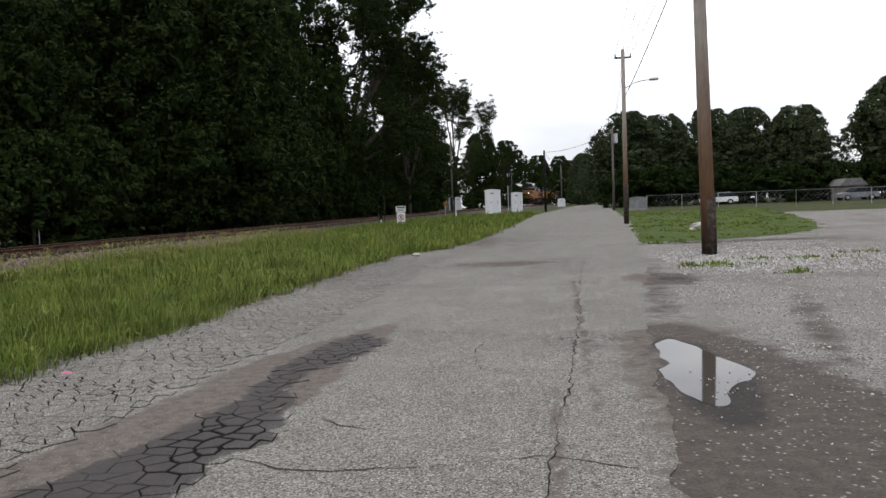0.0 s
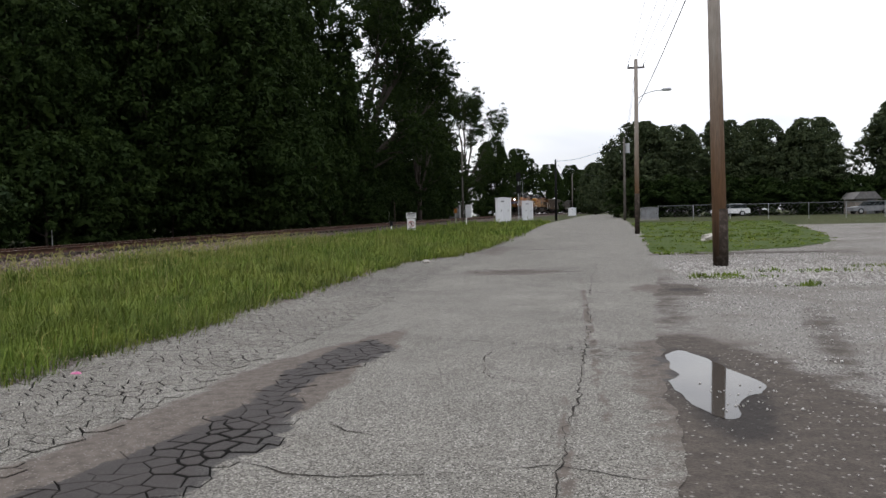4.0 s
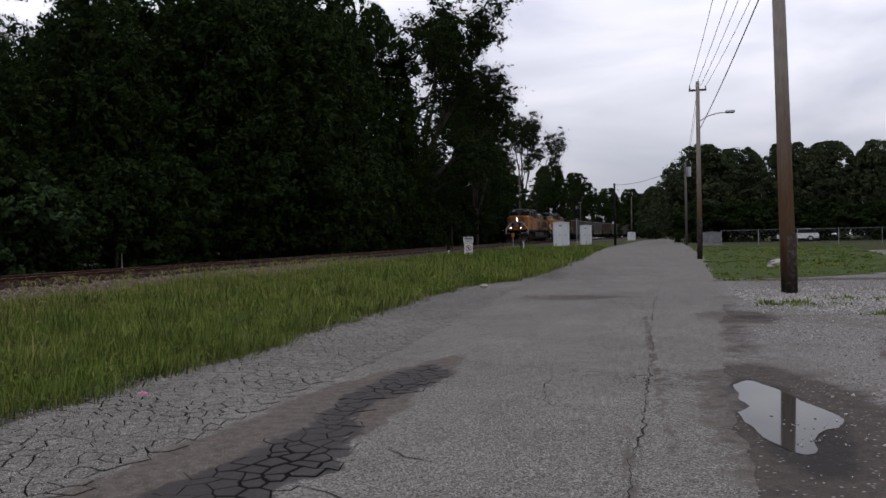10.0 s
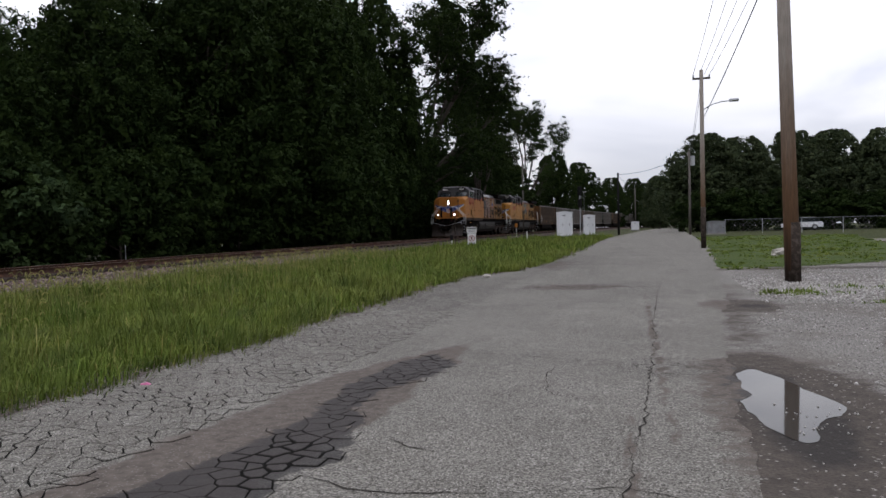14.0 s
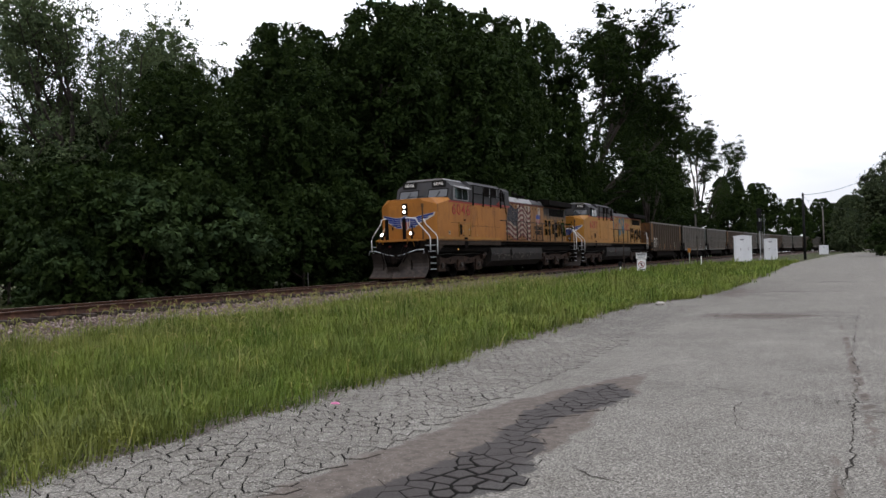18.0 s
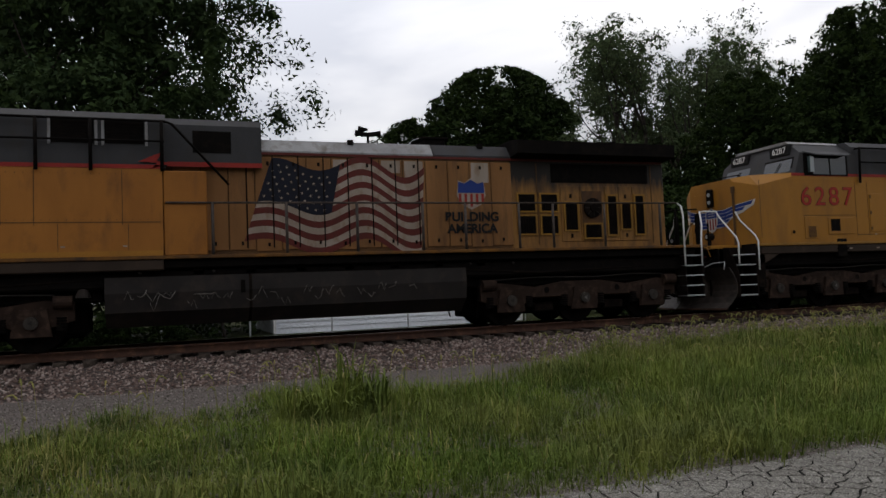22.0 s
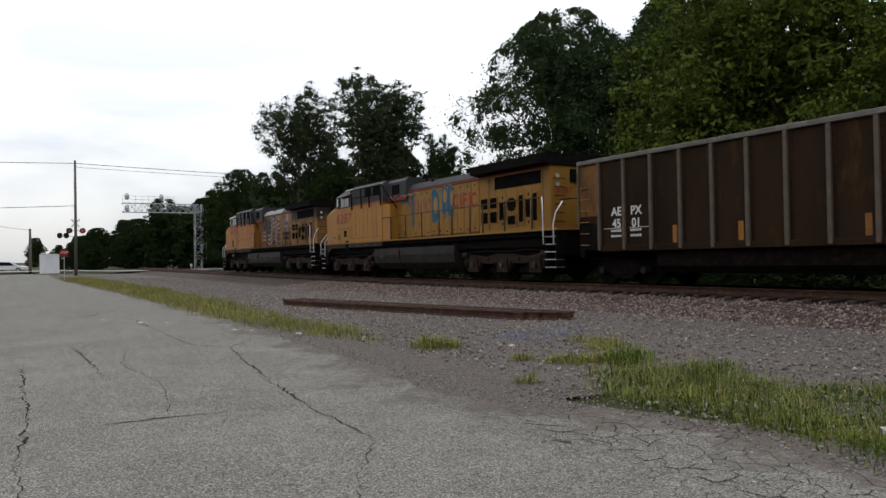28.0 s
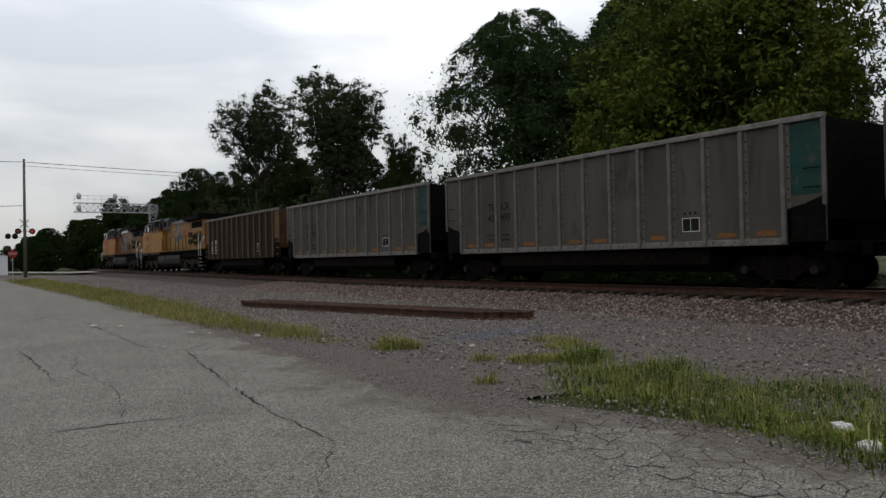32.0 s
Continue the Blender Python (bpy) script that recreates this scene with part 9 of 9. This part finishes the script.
# ---------------------------------------------------------------- houses
def gable_house(x, y0, y1, depth, zw, zr, label, wins, board=0.20, boards=True):
    """A gabled house whose gable wall faces +x."""
    h = new("house")
    z0 = float(land(x, (y0 + y1) / 2)) - 0.05
    ym = (y0 + y1) / 2
    part("wall", Geo().prism([(y0, z0), (y1, z0), (y1, zw), (ym, zr - 0.18), (y0, zw)], x - depth, x - 0.03), SIDING, h, "white clad walls")
    if boards:
        n = int((zr - 0.2 - z0) / board)
        for k in range(n):
            a, b = z0 + board * k, z0 + board * (k + 1)
            def edge(z):
                return (0 if z <= zw else (z - zw) / (zr - 0.18 - zw)) * (y1 - y0) / 2
            ya, yb = edge(a), edge(min(b, zr - 0.19))
            p = [(x - 0.03, y0 + yb, b), (x - 0.03, y1 - yb, b), (x + 0.012, y1 - ya, a), (x + 0.012, y0 + ya, a), (x - 0.03, y1 - ya, a), (x - 0.03, y0 + ya, a)]
            part("siding_board", Geo().add(p, [(0, 3, 2, 1), (3, 5, 4, 2)]), SIDING, h)
    ov = 0.45
    sl = (zr - zw) / ((y1 - y0) / 2)
    for s, ye in ((-1, y0), (1, y1)):
        q = [(ym, zr), (ye + s * ov, zw - ov * sl + 0.18), (ye + s * ov, zw - ov * sl + 0.06), (ym, zr - 0.12)]
        part("roof_slope", Geo().prism(q if s > 0 else q[::-1], x - depth - 0.3, x + 0.30), SHINGLE, h, "grey shingle roof")
        q = [(ym, zr + 0.01), (ye + s * ov, zw - ov * sl + 0.19), (ye + s * ov, zw - ov * sl - 0.02), (ym, zr - 0.20)]
        part("rake_board", Geo().prism(q if s > 0 else q[::-1], x + 0.302, x + 0.335), WHITE, h, "white rake board")
        part("soffit", Geo().prism([(ym, zr - 0.2), (ye + s * ov, zw - ov * sl - 0.0), (ye + s * ov, zw - ov * sl - 0.03), (ym, zr - 0.23)][::s], x, x + 0.30), WHITE, h)
        part("gutter", Geo().tube([(x + 0.3, ye + s * (ov + 0.05), zw - ov * sl + 0.06), (x - depth, ye + s * (ov + 0.05), zw - ov * sl + 0.06)], 0.06, 8), WHITE, h)
        part("downspout", Geo().tube([(x + 0.2, ye + s * (ov + 0.04), zw - ov * sl), (x + 0.03, ye + s * 0.06, zw - 0.35), (x + 0.03, ye + s * 0.05, z0 + 0.1)], 0.035, 7), WHITE, h)
        part("corner_board", Geo().box(x - 0.06, x + 0.03, min(ye, ye + s * 0.03) - 0.04, max(ye, ye + s * 0.03) + 0.04, z0, zw), WHITE, h)
    for a, b, za, zb, kind in wins:
        w = part("window", Geo().box(x + 0.012, x + 0.05, a, b, za, zb, 0.008), WHITE, h, "small sash window")
        mid = (za + zb) / 2
        for u, v in ((za + 0.05, mid - 0.02), (mid + 0.02, zb - 0.05)):
            part("pane", Geo().box(x + 0.05, x + 0.056, a + 0.05, b - 0.05, u, v), kind, w, "window pane")
        part("sill", Geo().box(x + 0.012, x + 0.09, a - 0.04, b + 0.04, za - 0.05, za), WHITE, w)
        if kind is REFLECTION_GREY:
            for q in range(1, 4):
                part("glazing_bar", Geo().box(x + 0.056, x + 0.062, a + (b - a) * q / 4 - 0.008, a + (b - a) * q / 4 + 0.008, za + 0.05, zb - 0.05), WHITE, w)
    v = part("gable_vent", Geo().box(x + 0.01, x + 0.05, ym - 0.18, ym + 0.18, zr - 0.90, zr - 0.45, 0.01), BLACK, h, "dark louvred gable vent")
    for q in range(6):
        part("slat", Geo().box(x + 0.05, x + 0.056, ym - 0.15, ym + 0.15, zr - 0.87 + 0.07 * q, zr - 0.835 + 0.07 * q), CAB_GREY, v)
    return tagged(h, label, "house", "houses")


CURTAIN = surface("pale_drawn_blind", (0.46, 0.44, 0.34), (0.38, 0.37, 0.31), 3, 0.6, bump=0.05)
# grey reflection put into the pane's own colour
REFLECTION_GREY = surface("grey_window_reflection", (0.20, 0.22, 0.24), (0.15, 0.165, 0.18), 3, 0.2, bump=0.02)
gable_house(-31, 4.35, 15.33, 11, 3.10, 5.80, "white clapboard house with a grey gable roof", [(7.57, 8.27, 1.76, 2.79, REFLECTION_GREY), (11.41, 12.18, 1.77, 2.80, CURTAIN)], 0.24)
gable_house(-48, 23.2, 27.6, 8, 2.3, 3.7, "small white house with a dark porch behind", [(24.6, 25.6, 1.0, 1.9, REFLECTION_GREY)], 0.25)
pr = new("porch")
for y in (22.6, 24.6, 26.6):
    part("porch_post", Geo().box(-46.1, -45.98, y - 0.06, y + 0.06, 0.2, 2.5, 0.01), TIE, pr)
part("porch_roof", Geo().box(-48, -45.8, 22.2, 27.2, 2.5, 2.68, 0.02), TIE, pr)
part("porch_rail", Geo().box(-46.08, -46.0, 22.6, 26.6, 1.0, 1.08), TIE, pr)
tagged(pr, "dark wooden porch of the small white house", "porch")
sd = new("shed")
part("shed_wall", Geo().box(31.2, 33.6, 95, 99, 0.8, 2.7, 0.02), surface("tan_painted_boards", (0.22, 0.19, 0.16), (0.17, 0.15, 0.13), 2, 0.8), sd)
part("shed_roof", Geo().prism([(30.9, 2.65), (33.9, 2.65), (33.2, 3.5), (31.6, 3.5)], 94.6, 99.4, "y"), SHINGLE, sd, "hipped dark roof")
part("shed_door", Geo().box(32.4, 33.3, 94.96, 95.0, 0.85, 2.6), CAB_GREY, sd)
tagged(sd, "small tan outbuilding with a dark roof", "shed")


def parked_car(x, y, turn, paint, label):
    c = new("parked_car")
    part("car_body", Geo().prism([(-2.2, 0.35), (2.2, 0.35), (2.25, 0.75), (1.3, 0.92), (-2.1, 0.95), (-2.25, 0.7)], -0.85, 0.85, "x"), paint, c)
    part("cabin", Geo().prism([(-1.9, 0.94), (0.9, 0.92), (0.25, 1.42), (-1.4, 1.45)], -0.74, 0.74, "x"), GLASS_DARK, c)
    part("car_roof", Geo().prism([(-1.42, 1.44), (0.27, 1.41), (0.2, 1.47), (-1.35, 1.50)], -0.76, 0.76, "x"), paint, c)
    for yy in (-1.35, 1.4):
        for s in (-1, 1):
            w = part("wheel", Geo().tube([(s * 0.70, yy, 0.33), (s * 0.88, yy, 0.33)], 0.33, 18), BOARD, c)
            part("rim", Geo().tube([(s * 0.88, yy, 0.33), (s * 0.89, yy, 0.33)], 0.19, 14), GALV, w)
    c.matrix_basis = pose(x, y, float(land(x, y)), 0, 0, turn)
    return tagged(c, label, "car", "parked cars")


parked_car(17.5, 96, 80, CAB_WHITE, "white car parked behind the fence")
parked_car(32, 93, 100, CAB_GREY, "grey car parked behind the fence")
parked_car(-1.2, -125, 70, CAB_WHITE, "white car beyond the level crossing")

# ---------------------------------------------------------------- level crossing, south
ribbon("crossing_road", np.linspace(-112, -100, 13), lambda y: -70.0, lambda y: 45.0, 60, 0.30, CONCRETE, "pale concrete cross street over the track", "road", None, 0.05, 31.0)
px, zx = utility_pole(-7.0, -88, 12.2, 0.16, POLE_GREY, "tall grey utility pole at the crossing")
wire((-7.0, -88, zx + 11.9), (70, -92, zx + 12.6), 0.8, 0.03)
wire((-7.0, -88, zx + 11.9), (-95, -84, zx + 12.2), 0.9, 0.03)
wire((-7.0, -88, zx + 11.5), (-95, -84, zx + 11.7), 0.9, 0.02)
wire((-7.0, -88, zx + 7.4), (60, -96, zx + 6.5), 0.6, 0.03)
pf, zf = utility_pole(-3.3, -107, 5.6, 0.2, POLE_GREY, "short weathered pole beyond the crossing")
wire((-3.3, -107, zf + 5.4), (25, -70, 9.5), 0.4, 0.02)
cabinet(-4.9, -96, 1.9, 1.8, 2.2, CAB_WHITE, "pale metal crossing cabinet", 2)

fl = new("crossing_signal")
part("signal_pole", Geo().tube([(0, 0, 0), (0, 0, 6.2)], 0.08, 10), GALV, fl)
bar = part("lamp_bar", Geo().tube([(-0.75, 0, 4.9), (0.75, 0, 4.9)], 0.04, 7), GALV, fl)
for x, lit in ((-0.72, True), (0.62, False)):
    t = part("target", Geo().tube([(x, 0.10, 4.9), (x, 0.13, 4.9)], 0.32, 20), BOARD, bar, "round black lamp target")
    part("lens", Geo().tube([(x, 0.13, 4.9), (x, 0.17, 4.9)], 0.16, 16), REDLIGHT if lit else OLD_RED, t, "red flasher lens")
b2 = part("side_arm", Geo().tube([(0, 0, 4.2), (1.7, 0.2, 4.35)], 0.035, 7), GALV, fl)
for x in (0.95, 1.6):
    part("target", Geo().tube([(x, 0.2, 4.35), (x - 0.05, 0.28, 4.35)], 0.32, 20), BOARD, b2, "round black lamp target")
for a in (45, -45):
    c, s = math.cos(radians(a)) * 0.6, math.sin(radians(a)) * 0.6
    part("crossbuck", Geo().tube([(-c, 0.12, 5.75 - s), (c, 0.12, 5.75 + s)], 0.09, 4), WHITE, fl, "white crossbuck arm")
part("signal_base", Geo().box(-0.25, 0.25, -0.25, 0.25, -0.1, 0.5, 0.03), CONCRETE, fl)
fl.location = (-7.35, -93, float(land(-7.35, -93)))
tagged(fl, "railway crossing signal with red flashers", "crossing signal")

st = new("stop_sign")
part("sign_post", Geo().tube([(0, 0, -0.1), (0, 0, 2.7)], 0.03, 7), GALV, st)
g = Geo()
ring = [(0.38 * math.cos(radians(22.5 + 45 * k)), 2.45 + 0.38 * math.sin(radians(22.5 + 45 * k))) for k in range(8)]
g.prism(ring, 0.03, 0.045, "y")
bd = part("sign_board", g, RED, st, "red octagonal board")
lettering("sign_word", "STOP", 0.26, WHITE, bd, Matrix(((-1, 0, 0, 0), (0, 0, 1, 0.048), (0, 1, 0, 2.45), (0, 0, 0, 1))), "white word", 0.002)
st.location = (-5.0, -73.9, float(land(-5.0, -73.9)))
tagged(st, "red octagonal stop sign on a metal post", "sign")

br = new("signal_bridge")
bx, by = -26.2, -118
zb0 = float(land(bx, by)) + 0.9


def lattice(g, a, b, w, h, n, r=0.035):
    """A square lattice girder from a to b."""
    a, b = Vector(a), Vector(b)
    d = (b - a).normalized()
    u = Vector((0, 1, 0)) if abs(d.z) > 0.9 else Vector((0, 0, 1))
    w1 = d.cross(u).normalized()
    cs = [w1 * (sx * w / 2) + u * (sy * h / 2) for sx, sy in ((-1, -1), (1, -1), (1, 1), (-1, 1))]
    for c in cs:
        g.tube([a + c, b + c], r * 1.4, 4)
    for k in range(n):
        p, q = a + (b - a) * (k / n), a + (b - a) * ((k + 1) / n)
        for i in range(4):
            c0, c1 = cs[i], cs[(i + 1) % 4]
            g.tube([p + (c0 if k % 2 else c1), q + (c1 if k % 2 else c0)], r, 4)
            g.tube([p + c0, p + c1], r * 0.8, 4)
    return g


part("tower", lattice(Geo(), (bx, by, zb0 - 0.9), (bx, by, zb0 + 9.2), 1.0, 1.0, 9), GALV, br, "lattice tower")
part("cantilever_arm", lattice(Geo(), (bx, by, zb0 + 8.5), (bx + 10.8, by, zb0 + 8.5), 1.0, 1.3, 12), GALV, br, "lattice arm over the track")
g = Geo()
for k in range(9):
    g.tube([(bx + 3.6 + 0.9 * k, by + 0.5, zb0 + 9.2), (bx + 3.6 + 0.9 * k, by + 0.5, zb0 + 10.2)], 0.025, 5)
for z in (9.7, 10.2):
    g.tube([(bx + 3.6, by + 0.5, zb0 + z), (bx + 10.8, by + 0.5, zb0 + z)], 0.025, 5)
part("catwalk_railing", g, GALV, br, "catwalk railing")
for x, z in ((10.2, 10.1), (10.2, 8.4), (5.4, 10.1)):
    part("signal_head", Geo().ball((bx + x, by + 0.6, zb0 + z), 0.42, 12, 8, (0.8, 0.5, 1.25)), GALV, br, "silver signal head")
part("tower_ladder", Geo().tube([(bx - 0.8, by, zb0), (bx - 0.8, by, zb0 + 8.8)], 0.03, 5).tube([(bx - 1.2, by, zb0), (bx - 1.2, by, zb0 + 8.8)], 0.03, 5), GALV, br)
tagged(br, "grey lattice cantilever signal bridge over the track", "signal bridge")
stake(-20.5, -96, 1.1, GALV, "short pale post beside the crossing", 0.05, WHITE)


# ---------------------------------------------------------------- broken asphalt
def broken_slabs():
    """Alligator-cracked asphalt: an uneven honeycomb of slabs with open joints over a dark bed."""
    rnd, pitch = random.Random(77), 0.205
    corner = {}

    def knot(i, j):
        # corners of a honeycomb, each pulled off its place
        if (i, j) not in corner:
            x, y = i * pitch * 0.5, j * pitch * 0.2887
            corner[i, j] = (x + pitch * rnd.uniform(-0.33, 0.33), y + pitch * rnd.uniform(-0.30, 0.30))
        return corner[i, j]
    rims = []
    for row in range(-46, 110):
        for col in range(-32, -8):
            i, j = 2 * col + row % 2, 3 * row
            x, y = i * pitch * 0.5, j * pitch * 0.2887
            soak = float(inside(np.array(x), np.array(y), SOAKED, 0.22))
            left = float(smooth01(-3.72, -4.05, x) * smooth01(-6.05, -5.7, x) * smooth01(0.5, 3, y) * smooth01(19, 12, y))
            left = max(left, float(smooth01(-4.6, -5.1, x) * smooth01(-6.05, -5.75, x) * smooth01(-7.6, -6.0, y) * smooth01(4, 2, y)) * (0.75 + 0.4 * wob(x, y, 0.5, 12.0)))
            silt = float(inside(np.array(x), np.array(y), SILTED, 0.3))
            if max(soak, left * (1 - 0.8 * silt)) + 0.22 * wob(x, y, 0.8, 6.0) < 0.5:
                continue
            ring = [knot(i, j + 2), knot(i - 1, j + 1), knot(i - 1, j - 1), knot(i, j - 2), knot(i + 1, j - 1), knot(i + 1, j + 1)]
            rims.append((y, soak, x, ring))
    rims.sort(key=lambda r: r[0])
    bed, pond, rest = Geo(), Geo(), Geo()
    near = 0
    for y, soak, x, ring in rims:
        cx, cy = sum(p[0] for p in ring) / 6, sum(p[1] for p in ring) / 6
        z = float(land(cx, cy))
        black = soak > 0.62 and wob(cx, cy, 0.9, 2.0) > -0.25
        (pond if black and cy < 4.4 else bed).add([(a, b, z + (0.0150 if black else 0.0142)) for a, b in ring], [(0, 1, 2, 3, 4, 5)])
        gap = (0.003 + 0.026 * max(0.0, wob(cx, cy, 0.9, 2.0) + 0.15)) if black else (0.0058 + 0.0080 * max(0.0, 0.4 + wob(cx, cy, 1.2, 9.0))) * (1.0 if cy > 1 else 0.6)
        top, tilt = z + 0.0195 + 0.003 * rnd.random(), rnd.uniform(-0.01, 0.01)
        hi, lo, inner = [], [], []
        for a, b in ring:
            d = math.hypot(a - cx, b - cy)
            k = 1 - gap * rnd.uniform(0.7, 1.45) / d
            a, b = cx + (a - cx) * k, cy + (b - cy) * k
            lo.append((a, b, z + 0.008))
            inner.append((a, b, top - 0.003 + tilt * (a - cx)))
            hi.append((cx + (a - cx) * 0.93, cy + (b - cy) * 0.93, top + tilt * (a - cx)))
        fs = [(0, 1, 2, 3, 4, 5)] + [(i, 6 + i, 6 + (i + 1) % 6, (i + 1) % 6) for i in range(6)] + [(6 + i, 12 + i, 12 + (i + 1) % 6, 6 + (i + 1) % 6) for i in range(6)]
        if 3.6 < y < 8.2 and near < 300:
            near += 1
            piece = Geo().add(hi + inner + lo, fs)
            ob = part("asphalt_slab", piece, ROAD, ROAD_SHEET)
            give_masks(ob.data)
        else:
            rest.add(hi + inner + lo, fs)
    tagged(part("crack_bed", bed, CRACK, ROAD_SHEET), kind="stuff")
    tagged(part("crack_water", pond, WATER, ROAD_SHEET, "rain water standing in the cracks"), kind="stuff")
    ob = tagged(part("far_slabs", rest, ROAD, ROAD_SHEET), kind="stuff")
    give_masks(ob.data)


def give_masks(me):
    co = np.empty(len(me.vertices) * 3, np.float32)
    me.vertices.foreach_get("co", co)
    co = co.reshape(-1, 3).astype(float)
    for key in ("mud", "wet"):
        me.attributes.new(key, "FLOAT", "POINT").data.foreach_set("value", MASKS[key](co[:, 0], co[:, 1]).astype(np.float32))


broken_slabs()


# ---------------------------------------------------------------- movement
def on_track(y):
    """Pose of a vehicle whose front stands at y: its ends both on the curve."""
    a, b = float(track_x(y + 1)), float(track_x(y + 15))
    yaw = math.degrees(math.atan2(-(b - a), 14))
    return pose(float(track_x(y)), y, float(rail_z(y)), math.degrees(0.0052), 0, yaw)


def motions():
    for vehicle, back in TRAIN:
        walk(vehicle, [(0.5 * k, on_track(FRONT + back - SPEED * 0.5 * k)) for k in range(65)])
    for w, y, r in ROLLING:
        turn = math.degrees(SPEED / r)
        walk(w, [(k / 15, pose(0, y, r, (turn * k / 15) % 360)) for k in range(481)])


motions()
